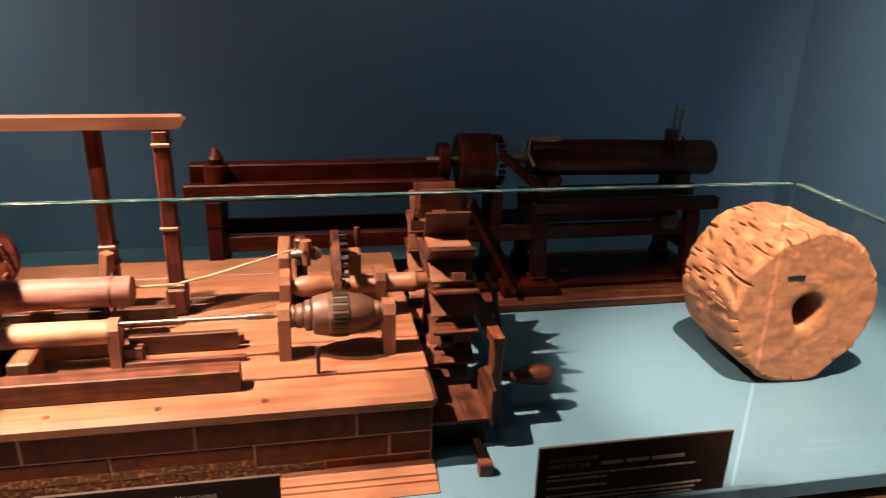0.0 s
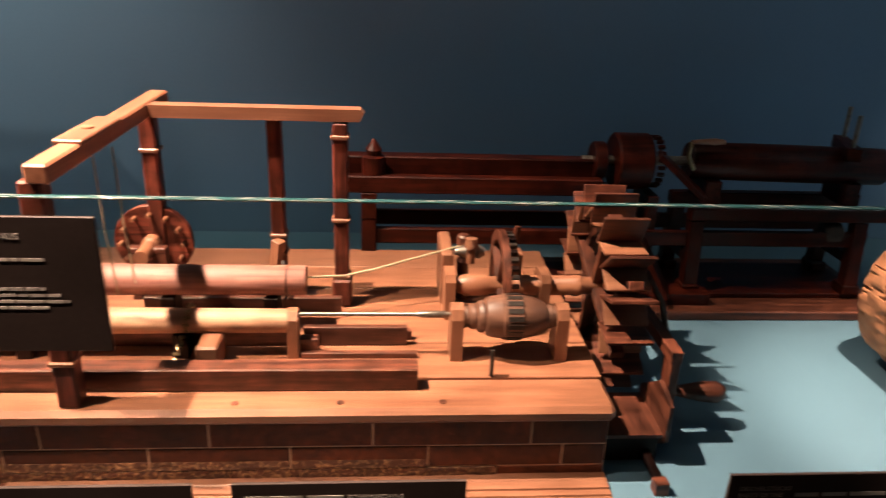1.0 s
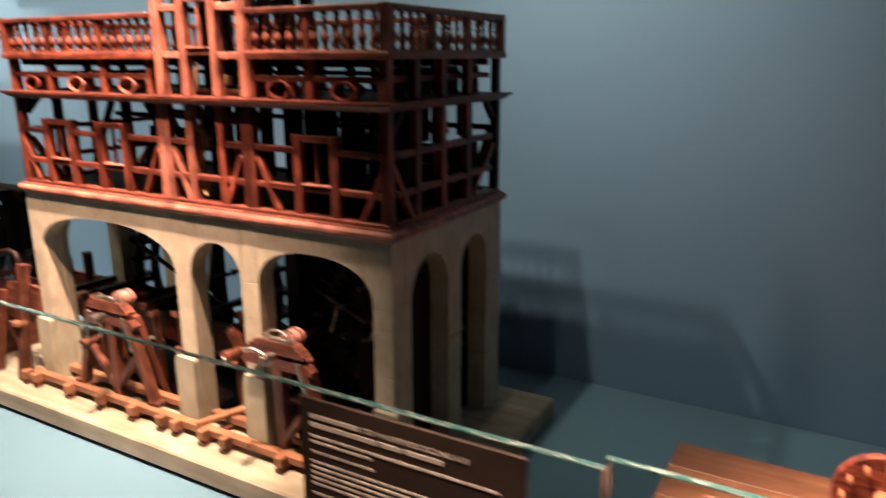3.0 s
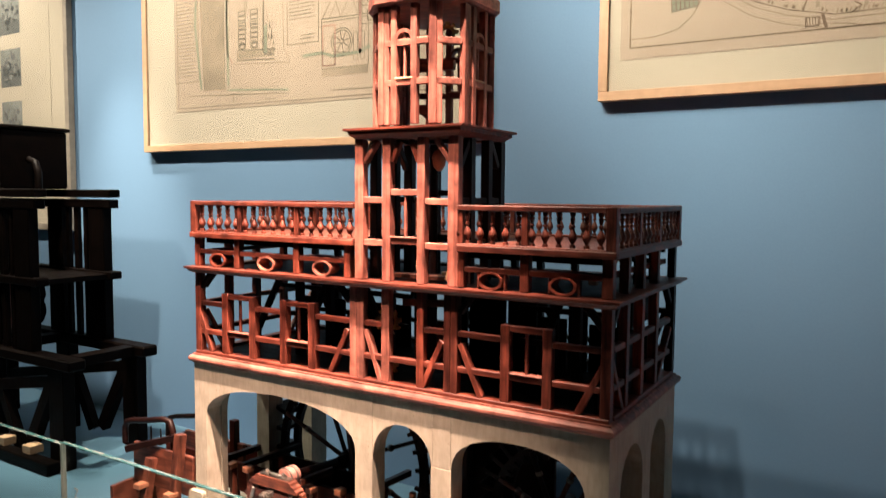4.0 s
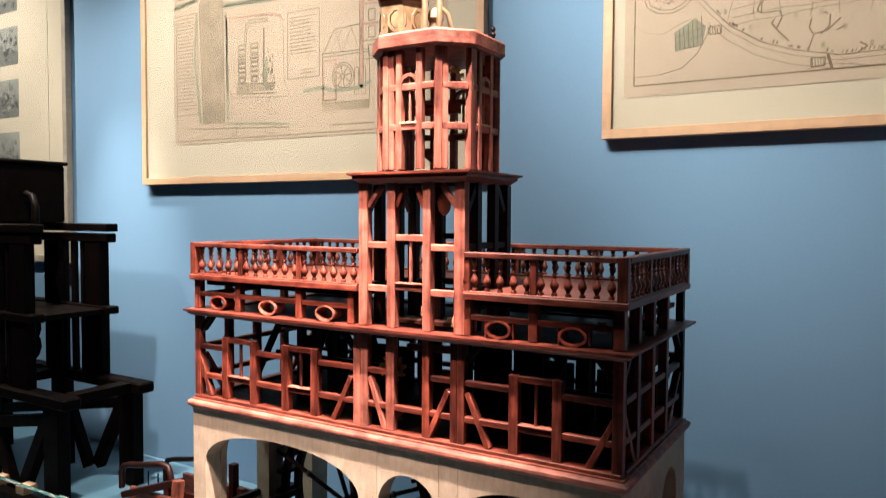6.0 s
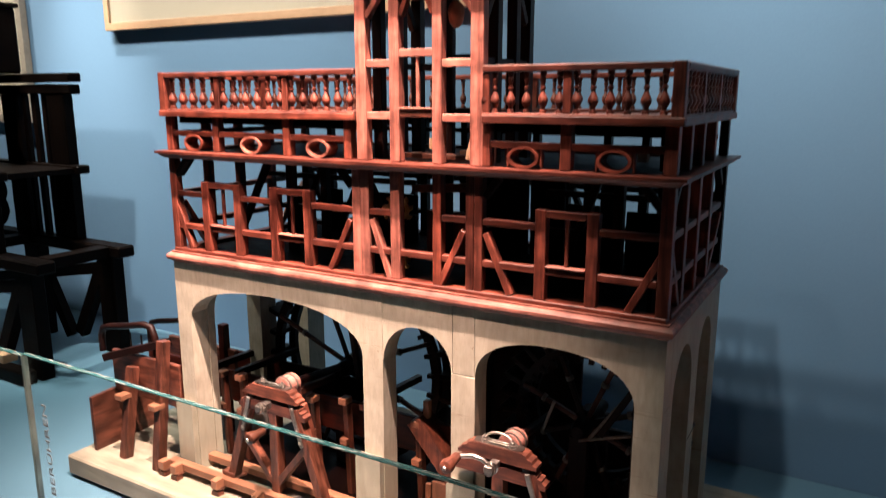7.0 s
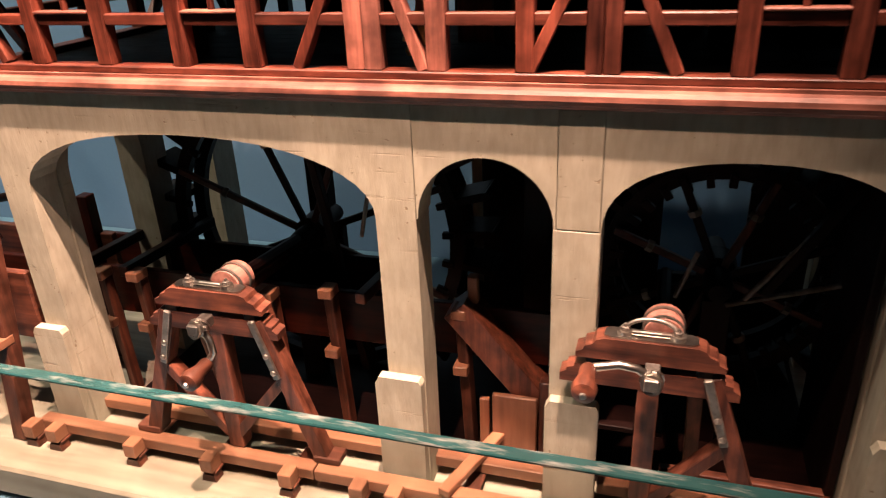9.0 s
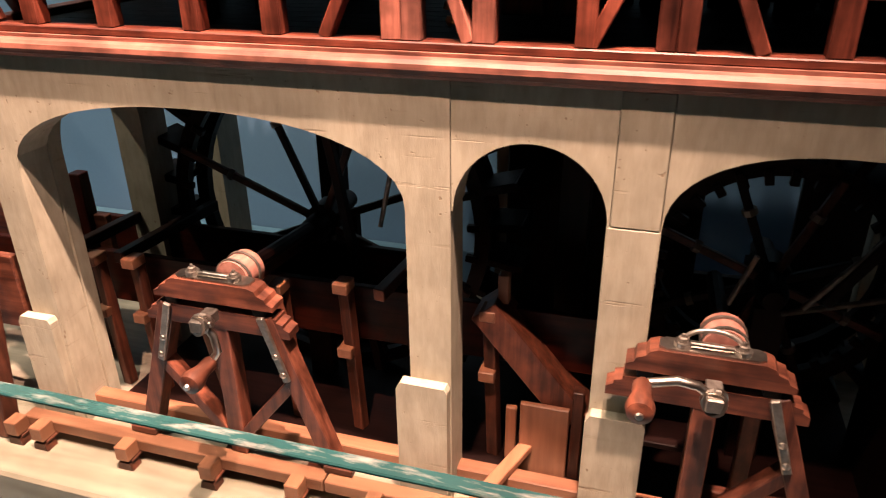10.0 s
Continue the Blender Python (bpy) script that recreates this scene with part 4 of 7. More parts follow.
def trestle(cx, angle, reach, bulge, label, legs=(-1, 1)):
    """A-shaped wooden stand with a carved double cap, iron straps, and a crank on the end of a shaft."""
    y, foot = 1.230, 0.7895
    ob = thing("crank_trestle", (cx, y, foot), label, "crank stand", "crank stands before the tower")
    for s in legs:
        part("leg", beam((cx + s * 0.128, y, foot), (cx + s * 0.062, y, 0.990), 0.020, 0.022, up=(0, 1, 0)), MID, ob)
        part("strut", beam((cx + s * 0.006, y, foot + 0.020), (cx + s * 0.084, y, 0.905), 0.014, 0.020, up=(0, 1, 0)), MID, ob)
        part("rear_leg", beam((cx + s * 0.060, y + 0.085, foot - 0.03), (cx + s * 0.050, y + 0.03, 0.985), 0.016, 0.016, up=(0, 1, 0)), MID, ob)
        strap = part("strap", beam((cx + s * 0.082, y - 0.0125, 0.912), (cx + s * 0.058, y - 0.0135, 0.992), 0.009, 0.005, up=(0, 1, 0)), IRON, ob, "riveted grey iron strap")
        for z in (0.922, 0.945):
            x = cx + s * (0.082 - (z - 0.912) * 0.30)
            part("rivet", turned((x, y - 0.014, z), (x, y - 0.0185, z), ((0, 0.0042), (0.6, 0.0036), (1, 0.001)), 8), STEEL, strap)
        part("foot_step", box(cx + s * 0.134 - 0.018, cx + s * 0.134 + 0.018, y - 0.013, y + 0.013, foot, foot + 0.010), MID, ob)
    part("middle_post", beam((cx + 0.002, y + 0.001, foot), (cx + 0.002, y + 0.001, 0.985), 0.022, 0.022), MID, ob)
    prof = [(-0.090, 0.967), (-0.090, 0.976), (-0.083, 0.980), (-0.083, 0.984), (-0.075, 0.986), (-0.075, 0.990), (0.075, 0.990), (0.075, 0.986), (0.083, 0.984), (0.083, 0.980), (0.090, 0.976), (0.090, 0.967)]
    part("lower_cap", slab([(cx + u, z) for u, z in prof], y - 0.0105, y + 0.0105, "y", 0.0012), MID, ob)
    prof = [(-0.074, 1.000), (-0.074, 1.006), (-0.067, 1.009), (-0.065, 1.014), (-0.057, 1.017), (-0.054, 1.022), (-0.046, 1.025), (0.046, 1.025), (0.054, 1.022), (0.057, 1.017), (0.065, 1.014), (0.067, 1.009), (0.074, 1.006), (0.074, 1.000)]
    part("carved_cap", slab([(cx + u, z) for u, z in prof], y - 0.0125, y + 0.0125, "y", 0.0012), MID, ob, "stepped carved cap beam")
    for s in (-1, 1):
        part("spacer", box(cx + s * 0.055 - 0.008, cx + s * 0.055 + 0.008, y - 0.010, y + 0.010, 0.9902, 1.0002), DARK, ob)
    bow = part("bearing_strap", slab([(cx - 0.046, y - 0.006), (cx - 0.040, y - 0.010), (cx + 0.040, y - 0.010), (cx + 0.046, y - 0.006), (cx + 0.046, y + 0.006), (cx + 0.040, y + 0.010), (cx - 0.040, y + 0.010), (cx - 0.046, y + 0.006)], 1.0252, 1.0274, "z"), STEEL, ob, "pale iron bearing plate with a linked strap")
    for s in (-1, 1):
        x = cx + s * 0.026
        part("eyelet", ring((x, y - 0.002, 1.0300), (0, 0, 1), 0.0078, 0.0038, 0.0050, 14), STEEL, bow)
        part("bolt", turned((x, y - 0.002, 1.0275), (x, y - 0.002, 1.0400), ((0, 0.0036), (0.3, 0.0036), (0.4, 0.0050), (0.7, 0.0046), (0.75, 0.0022), (1, 0.0016)), 8), IRON, bow)
    part("bolt_link", tube([(cx - 0.019, y - 0.002, 1.0300), (cx - 0.010, y - 0.004, 1.0312), (cx + 0.010, y - 0.004, 1.0312), (cx + 0.019, y - 0.002, 1.0300)], 0.0026, 8), STEEL, bow)
    drum = part("shaft_drum", turned((cx + 0.012, y + 0.014, 1.020), (cx + 0.012, y + 0.050, 1.018), ((0, 0.0195), (0.08, 0.0212), (0.5, 0.0205), (0.94, 0.0215), (1, 0.0200)), 24), ROSE["y"], ob, "banded wooden shaft end", smooth=40)
    for q in (0.018, 0.038):
        part("band", ring((cx + 0.012, y + q, 1.0195), (0, 1, 0), 0.0222, 0.0202, 0.004, 28), IRON, drum)
    if bulge < 0:
        hoop = [(cx + 0.026 * math.cos(a), y - 0.002 + 0.004 * math.sin(a), 1.031 + 0.014 * math.sin(a)) for a in (math.pi * k / 10 for k in range(11))]
        part("hoop_strap", tube(hoop, 0.0024, 8), IRON, bow, smooth=60)
    part("shaft", rod((cx + 0.012, y + 0.046, 1.017), (cx + 0.012, y + 0.20, 1.000), 0.009), DARK, ob)
    # crank: hub, bent arm and turned handle
    c, s = math.cos(radians(angle)), math.sin(radians(angle))
    hub = Vector((cx + 0.004, y - 0.018, 0.992 if bulge > 0 else 1.000))
    arm = Vector((c, 0, s))
    side = Vector((-s, 0, c)) * bulge
    crank = part("crank", tube([hub + Vector((0, -0.020, 0)), hub + arm * 0.016 + side * 0.010 + Vector((0, -0.022, 0)), hub + arm * 0.034 + side * 0.011 + Vector((0, -0.024, 0)), hub + arm * reach + Vector((0, -0.026, 0))], 0.0045, 8), STEEL, ob, "bent steel crank", smooth=60)
    part("crank_hub", beam(hub, hub + Vector((0, -0.034, 0.001)), 0.015, 0.014), IRON, crank)
    for k in range(3):
        q = hub + Vector((0, -0.020 - 0.005 * k, 0))
        part("wire_knot", ring(q, (0.3 * (k - 1), 1, 0.25 * (1 - k)), 0.0125 - 0.001 * k, 0.0090 - 0.001 * k, 0.0032, 12), STEEL, crank)
    part("cotter", beam(hub + Vector((0, -0.024, 0)) - side * 0.014, hub + Vector((0, -0.024, 0)) + side * 0.014, 0.005, 0.007), STEEL, crank)
    tip = hub + arm * reach + Vector((0, -0.024, 0))
    down = Vector((0.0, -0.047, -0.002))
    part("handle", turned(tip, tip + down, ((0, 0.006), (0.1, 0.0085), (0.4, 0.0085), (0.75, 0.0128), (0.93, 0.0115), (1, 0.005)), 16), MID, crank, "turned reddish wooden handle", smooth=40)
    part("handle_pin", turned(tip + down, tip + down * 1.05, ((0, 0.004), (1, 0.003)), 8), STEEL, crank)
    return ob


trestle(-2.140, -82, 0.046, 1, "reddish wooden crank stand with hanging handle before the wide arch")
trestle(-1.624, 172, 0.062, -1, "reddish wooden crank stand with raised handle beside the pier", (1,))

track = thing("timber_track", (-1.95, 1.23, BT), "low reddish wooden sleeper frame lying along the arcade", "timber frame")
for a, b in ((-2.452, -2.02), (-2.018, -1.70), (-1.698, -1.405)):
    part("rail", box(a, b, 1.2035, 1.2235, 0.7725, 0.7890), DECK, track)
for a, b in ((-2.394, -1.9375), (-1.876, -1.7325), (-1.671, -1.405)):
    part("rail", box(a, b, 1.268, 1.288, 0.7725, 0.7890), DECK, track)
for x in (-2.452, -2.412, -2.282, -2.163, -2.049, -1.952, -1.905, -1.82, -1.755, -1.60, -1.50):
    part("sleeper", box(x - 0.0105, x + 0.0105, 1.186, 1.230 if abs(x + 1.92) < 0.05 or x < -2.40 or abs(x + 1.70) < 0.06 else 1.30, 0.7560 + 0.012, 0.7722), MID, track)
    part("sleeper_head", box(x - 0.0092, x + 0.0092, 1.181, 1.203, 0.7725, 0.7935), DECK, track)
    part("sleeper_foot", slab([(x - 0.011, BT), (x - 0.008, 0.768), (x + 0.008, 0.768), (x + 0.011, BT)], 1.183, 1.200, "y"), MID, track)
part("tie", beam((-1.845, 1.20, 0.7955), (-1.80, 1.33, 0.7955), 0.016, 0.010), DECK, track)

# ---------------------------------------------------------------- pump house inside the arcade
pegged = thing("pump_frame", (-2.2, 1.36, BT), "reddish wooden trough frame with pegged posts inside the arcade", "timber frame")
for x, z1 in ((-2.408, 0.968), (-2.345, 0.972), (-2.130, 0.965), (-2.040, 0.980), (-1.857, 0.972), (-1.395, 0.93)):
    post = part("post", beam((x + 0.010, 1.343, BT), (x, 1.345, z1), 0.015, 0.015), MID, pegged)
    for z in (0.882, z1 - 0.006):
        part("peg", box(x - 0.0090, x + 0.0105, 1.326, 1.352, z - 0.007, z + 0.007), DECK, post)
# trough sides take the darker bench wood for the dim light inside
part("trough_side", box(-2.70, -1.70, 1.362, 1.372, 0.885, 0.962), BENCH, pegged)
part("trough_side", box(-2.70, -2.0, 1.470, 1.480, 0.885, 0.962), BENCH, pegged)
part("trough_floor", box(-2.70, -2.0, 1.373, 1.469, 0.885, 0.893), DARK, pegged)
for x in (-2.44, -2.36, -2.16, -1.99):
    part("cross_bar", beam((x, 1.33, 0.972), (x + 0.02, 1.53, 0.972), 0.014, 0.016), DARK if x < -2.3 else MID, pegged)
part("chute", beam((-1.862, 1.352, 0.972), (-1.748, 1.352, 0.838), 0.05, 0.036), MID, pegged)
part("chute_box", box(-1.812, -1.754, 1.318, 1.326, 0.757, 0.860), DECK, pegged)
part("chute_cheek", box(-1.830, -1.817, 1.322, 1.330, 0.770, 0.848), DECK, pegged)
part("chute_post", box(-1.752, -1.739, 1.322, 1.338, 0.757, 0.885), MID, pegged)
part("hook_post", beam((-1.842, 1.352, 0.975), (-1.842, 1.352, 1.012), 0.013, 0.013), DECK, pegged)
part("low_board", box(-1.60, -1.41, 1.30, 1.312, BT, 0.800), MID, pegged)
part("shelf_board", box(-1.70, -1.60, 1.300, 1.345, 0.845, 0.853), DARK, pegged)


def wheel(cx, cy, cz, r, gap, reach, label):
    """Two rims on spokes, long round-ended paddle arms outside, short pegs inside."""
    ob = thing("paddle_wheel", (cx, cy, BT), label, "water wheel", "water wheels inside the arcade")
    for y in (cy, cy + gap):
        # the wheel's dark wood includes the shade under the arcade
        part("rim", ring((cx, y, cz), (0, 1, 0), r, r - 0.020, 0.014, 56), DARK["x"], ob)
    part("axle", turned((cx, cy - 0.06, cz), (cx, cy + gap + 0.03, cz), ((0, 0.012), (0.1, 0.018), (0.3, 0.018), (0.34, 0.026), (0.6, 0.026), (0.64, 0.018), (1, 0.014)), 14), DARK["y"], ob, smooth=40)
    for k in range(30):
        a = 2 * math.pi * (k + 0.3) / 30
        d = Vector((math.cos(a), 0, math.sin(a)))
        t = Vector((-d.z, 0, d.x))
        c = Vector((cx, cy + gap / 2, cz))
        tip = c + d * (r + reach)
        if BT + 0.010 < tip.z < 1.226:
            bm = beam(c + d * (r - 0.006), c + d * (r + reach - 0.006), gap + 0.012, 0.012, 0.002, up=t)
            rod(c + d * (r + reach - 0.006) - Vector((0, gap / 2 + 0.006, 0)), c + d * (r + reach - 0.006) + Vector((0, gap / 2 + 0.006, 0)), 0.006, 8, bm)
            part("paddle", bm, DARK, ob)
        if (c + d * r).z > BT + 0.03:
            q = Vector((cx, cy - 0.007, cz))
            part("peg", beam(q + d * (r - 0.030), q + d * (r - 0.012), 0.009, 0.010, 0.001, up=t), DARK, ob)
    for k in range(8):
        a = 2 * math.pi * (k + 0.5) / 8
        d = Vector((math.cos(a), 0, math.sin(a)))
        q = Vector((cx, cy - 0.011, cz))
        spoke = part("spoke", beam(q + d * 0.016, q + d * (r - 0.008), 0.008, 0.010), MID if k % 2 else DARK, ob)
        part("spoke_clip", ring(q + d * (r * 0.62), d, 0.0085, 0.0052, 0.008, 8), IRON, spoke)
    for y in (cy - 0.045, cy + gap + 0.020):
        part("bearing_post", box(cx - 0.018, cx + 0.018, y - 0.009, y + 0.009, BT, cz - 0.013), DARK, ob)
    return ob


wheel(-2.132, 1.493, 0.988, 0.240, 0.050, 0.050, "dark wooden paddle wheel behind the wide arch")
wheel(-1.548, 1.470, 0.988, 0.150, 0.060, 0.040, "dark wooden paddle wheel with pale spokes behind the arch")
# posts and stays inside, darkened in colour for the arcade shade
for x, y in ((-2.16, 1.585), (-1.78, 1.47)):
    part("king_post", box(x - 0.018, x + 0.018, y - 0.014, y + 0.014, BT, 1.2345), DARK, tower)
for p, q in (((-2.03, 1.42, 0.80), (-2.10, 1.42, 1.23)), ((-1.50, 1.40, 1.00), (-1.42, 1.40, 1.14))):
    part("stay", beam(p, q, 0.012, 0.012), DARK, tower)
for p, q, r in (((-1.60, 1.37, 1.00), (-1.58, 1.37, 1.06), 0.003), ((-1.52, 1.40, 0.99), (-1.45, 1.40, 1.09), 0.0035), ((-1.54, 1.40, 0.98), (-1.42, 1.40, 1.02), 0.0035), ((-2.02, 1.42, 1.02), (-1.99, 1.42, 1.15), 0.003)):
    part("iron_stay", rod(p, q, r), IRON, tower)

# open trough beyond the end of the arcade
trough = thing("sluice_trough", (-2.58, 1.30, BT), "dark red wooden sluice trough with bent handles on the base board", "model trough")
part("end_board", slab([(1.185, BT), (1.185, 0.895), (1.40, 0.905), (1.40, BT)], -2.700, -2.690, "x"), MID, trough, "broad brown end board")
for x, top in ((-2.600, 0.975), (-2.482, 1.060)):
    part("post", beam((x, 1.20, BT), (x, 1.24, top), 0.022, 0.024), MID, trough)
    part("post", beam((x, 1.42, BT), (x, 1.42, top - 0.01), 0.020, 0.020), BENCH, trough)
    part("peg", box(x - 0.012, x + 0.012, 1.192, 1.222, 0.905, 0.918), DECK, trough)
part("side_board", box(-2.69, -2.45, 1.25, 1.262, 0.895, 1.000), MID, trough)
part("side_board", box(-2.69, -2.45, 1.42, 1.432, 0.895, 0.985), MID, trough)
part("top_rail", beam((-2.690, 1.23, 0.985), (-2.50, 1.27, 1.045), 0.016, 0.018), DARK, trough)
for y, z, r in ((1.26, 0.0, 0.0085), (1.40, -0.025, 0.0075)):
    part("bent_handle", tube([(-2.738, y, 0.985 + z), (-2.738, y, 1.028 + z), (-2.728, y, 1.046 + z), (-2.700, y, 1.054 + z), (-2.640, y + 0.002, 1.064 + z), (-2.580, y + 0.005, 1.076 + z), (-2.556, y + 0.007, 1.072 + z), (-2.548, y + 0.008, 1.050 + z), (-2.546, y + 0.008, 1.000 + z)], r, 8), DARK, trough, smooth=60)
part("forked_post", beam((-2.475, 1.33, 0.98), (-2.475, 1.33, 1.085), 0.010, 0.012), DARK, trough)
part("fork", tube([(-2.495, 1.33, 1.085), (-2.490, 1.33, 1.068), (-2.475, 1.33, 1.062), (-2.46, 1.33, 1.07), (-2.455, 1.33, 1.095)], 0.004), DARK, trough)
for x in (-2.64, -2.60):
    part("chain", rod((x, 1.27, 1.0), (x, 1.27, 1.045), 0.002), BLACK, trough)

# ---------------------------------------------------------------- dark timber machine at the far end
dark = thing("timber_machine", (-3.8, 1.65, TZ), "tall dark timber pump machine on the table, its unlit side coloured near black", "machine model")
# dark timber; the colour is cut to near black for its unlit front
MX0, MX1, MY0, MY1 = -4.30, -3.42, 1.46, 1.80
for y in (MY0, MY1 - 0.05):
    part("long_beam", box(MX0, MX1, y, y + 0.05, 1.657, 1.688, 0.004), SHADE_BLACK, dark)
    part("long_beam", box(MX0, MX1 - 0.005, y + 0.004, y + 0.046, 1.616, 1.650, 0.004), SHADE_BLACK, dark)
    part("long_beam", box(MX0, MX1, y, y + 0.05, 1.340, 1.370, 0.004), SHADE_BLACK, dark)
    part("sole_beam", box(MX0, -3.22, y - 0.01, y + 0.055, 1.060, 1.100, 0.006), SHADE_BLACK, dark)
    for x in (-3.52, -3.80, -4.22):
        part("upright", box(x - 0.050, x + 0.050, y + 0.006, y + 0.044, 1.100, 1.616, 0.003), SHADE_BLACK, dark)
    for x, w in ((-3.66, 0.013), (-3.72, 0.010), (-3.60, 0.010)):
        part("slat", box(x - w, x + w, y + 0.012, y + 0.030, 1.100, 1.616, 0.002), SHADE_BLACK, dark)
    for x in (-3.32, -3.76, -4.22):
        part("leg", box(x - 0.045, x + 0.045, y, y + 0.045, TZ, 1.058, 0.003), SHADE_BLACK, dark)
    part("leg_brace", beam((-3.34, y + 0.02, 1.04), (-3.52, y + 0.02, 0.74), 0.035, 0.045), SHADE_BLACK, dark)
    part("leg_brace", beam((-3.72, y + 0.02, 0.98), (-3.58, y + 0.02, 0.72), 0.032, 0.040), SHADE_BLACK, dark)
    part("low_rail", beam((-4.30, y + 0.02, 0.85), (-3.30, y + 0.02, 1.02), 0.034, 0.040), SHADE_BLACK, dark)
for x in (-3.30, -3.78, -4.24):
    part("cross_beam", box(x - 0.03, x + 0.03, MY0 + 0.06, MY1 - 0.06, 1.062, 1.098), SHADE_BLACK, dark)
part("foot_frame", box(-4.30, -3.28, MY0 - 0.06, MY0 - 0.012, TZ, TZ + 0.045, 0.004), SHADE_BLACK, dark)
part("deck", box(MX0, MX1 - 0.02, MY0 + 0.05, MY1 - 0.05, 1.342, 1.362), SHADE_BLACK, dark)
chest = part("chest", box(-4.30, -3.70, 1.50, 1.76, 1.689, 1.915, 0.006), SHADE_BLACK, dark, "dark wooden chest on the top beams")
part("chest_lid", box(-4.31, -3.69, 1.49, 1.77, 1.9155, 1.930, 0.004), SHADE_BLACK, chest)
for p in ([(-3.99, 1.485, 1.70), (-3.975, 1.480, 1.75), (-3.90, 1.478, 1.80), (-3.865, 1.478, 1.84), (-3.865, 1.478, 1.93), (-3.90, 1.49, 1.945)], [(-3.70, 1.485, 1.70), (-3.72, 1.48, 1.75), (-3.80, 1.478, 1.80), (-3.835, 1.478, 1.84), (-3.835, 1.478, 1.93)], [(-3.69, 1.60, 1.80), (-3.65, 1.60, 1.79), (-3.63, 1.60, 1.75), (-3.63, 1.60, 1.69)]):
    part("forged_strap", tube(p, 0.014, 8), SHADE_BLACK["z"], chest, smooth=60)
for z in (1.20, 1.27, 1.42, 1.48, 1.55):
    part("gear_drum", turned((-4.30, 1.62, z), (-3.74 - 0.05 * (z > 1.4), 1.62, z), ((0, 0.05), (0.80, 0.05), (0.82, 0.075), (0.95, 0.075), (0.97, 0.04), (1, 0.03)), 14), SHADE_BLACK["x"], dark, smooth=40)
for x, z in ((-4.10, 1.50), (-4.02, 1.44), (-3.98, 1.52)):
    part("pale_lever", beam((x, 1.52, z), (x + 0.07, 1.50, z + 0.03), 0.014, 0.02), ASH, dark)
part("slanted_leg", beam((-3.70, 1.50, 1.10), (-3.66, 1.50, 1.35), 0.016, 0.02), PINK, dark)
for k in range(5):
    x = -4.15 + k * 0.17
    part("loose_block", box(x, x + 0.05, 1.42, 1.47, TZ + 0.046, TZ + 0.075), ASH, dark)

dark.location.x -= 0.095

# ---------------------------------------------------------------- framed prints on the wall


def strip(bm, pts, w, y, jitter=0.0, rnd=None):
    """A drawn line of width w on the sheet at depth y; pts are (x, z)."""
    w *= 1.4
    for (xa, za), (xb, zb) in zip(pts, pts[1:]):
        dx, dz = xb - xa, zb - za
        n = math.hypot(dx, dz) or 1
        ox, oz = -dz / n * w / 2, dx / n * w / 2
        bm.faces.new([bm.verts.new((x, y, z)) for x, z in ((xa + ox, za + oz), (xb + ox, zb + oz), (xb - ox, zb - oz), (xa - ox, za - oz))])


def quad(bm, x0, x1, z0, z1, y):
    bm.faces.new([bm.verts.new(p) for p in ((x0, y, z0), (x1, y, z0), (x1, y, z1), (x0, y, z1))])


def frame_thing(x0, x1, z0, z1, bar, mat, label, sheet, paper_mat):
    """A hanging frame with mount, sheet and glazing; sheet: (x0, x1, z0, z1)."""
    f = 1.988
    ob = thing("framed_print", ((x0 + x1) / 2, WY, z0), label, "picture", "framed prints on the wall")
    for a in (box(x0, x1, f, WY - 0.004, z0, z0 + bar, 0.001), box(x0, x1, f, WY - 0.004, z1 - bar, z1, 0.001), box(x0, x0 + bar, f, WY - 0.004, z0 + bar, z1 - bar, 0.001), box(x1 - bar, x1, f, WY - 0.004, z0 + bar, z1 - bar, 0.001)):
        part("frame_bar", a, mat, ob)
    part("mount", box(x0 + bar, x1 - bar, f + 0.010, WY - 0.002, z0 + bar, z1 - bar, 0), MOUNT, ob)
    part("sheet", box(sheet[0], sheet[1], f + 0.0085, f + 0.0098, sheet[2], sheet[3], 0), paper_mat, ob)
    glaze = part("glazing", box(x0 + bar, x1 - bar, f + 0.003, f + 0.005, z0 + bar, z1 - bar, 0), GLASS, ob)
    glaze.visible_shadow = False
    return ob, f + 0.0080


def drawn(name, build, mat, parent, label=""):
    bm = bmesh.new()
    build(bm)
    return part(name, bm, mat, parent, label)


# plan with a river strip, a machine and a wheel house
PENCIL = surface("faded_pencil", (0.200, 0.152, 0.106), (0.270, 0.212, 0.155), grain=60, rough=(0.7, 0.8), bump=0)
P1, py = frame_thing(-3.622, -2.028, 1.846, 2.96, 0.026, ASH, "pale wood frame with a faded coloured engineering plan", (-3.425, -2.16, 2.000, 2.86), PAPER)
rnd = random.Random(11)


def circle(bm, cx, cz, r, w, y, n=26):
    strip(bm, [(cx + r * math.cos(2 * math.pi * k / n), cz + r * math.sin(2 * math.pi * k / n)) for k in range(n + 1)], w, y)


def script(bm, x0, x1, top, foot, step, y, tall=0.0035):
    """Rows of small hand-written words, too small to read."""
    z = top
    while z > foot:
        x, end = x0, x1 - rnd.uniform(0, 0.25) * (x1 - x0)
        while x < end:
            w = rnd.uniform(0.006, 0.022)
            strip(bm, [(x, z), (min(x + w, end), z + rnd.uniform(-0.0008, 0.0008))], tall * rnd.uniform(0.4, 0.8), y)
            x += w + 0.004
        z -= step


def boxed(bm, x0, x1, z0, z1, w, y):
    strip(bm, [(x0, z0), (x1, z0), (x1, z1), (x0, z1), (x0, z0)], w, y)


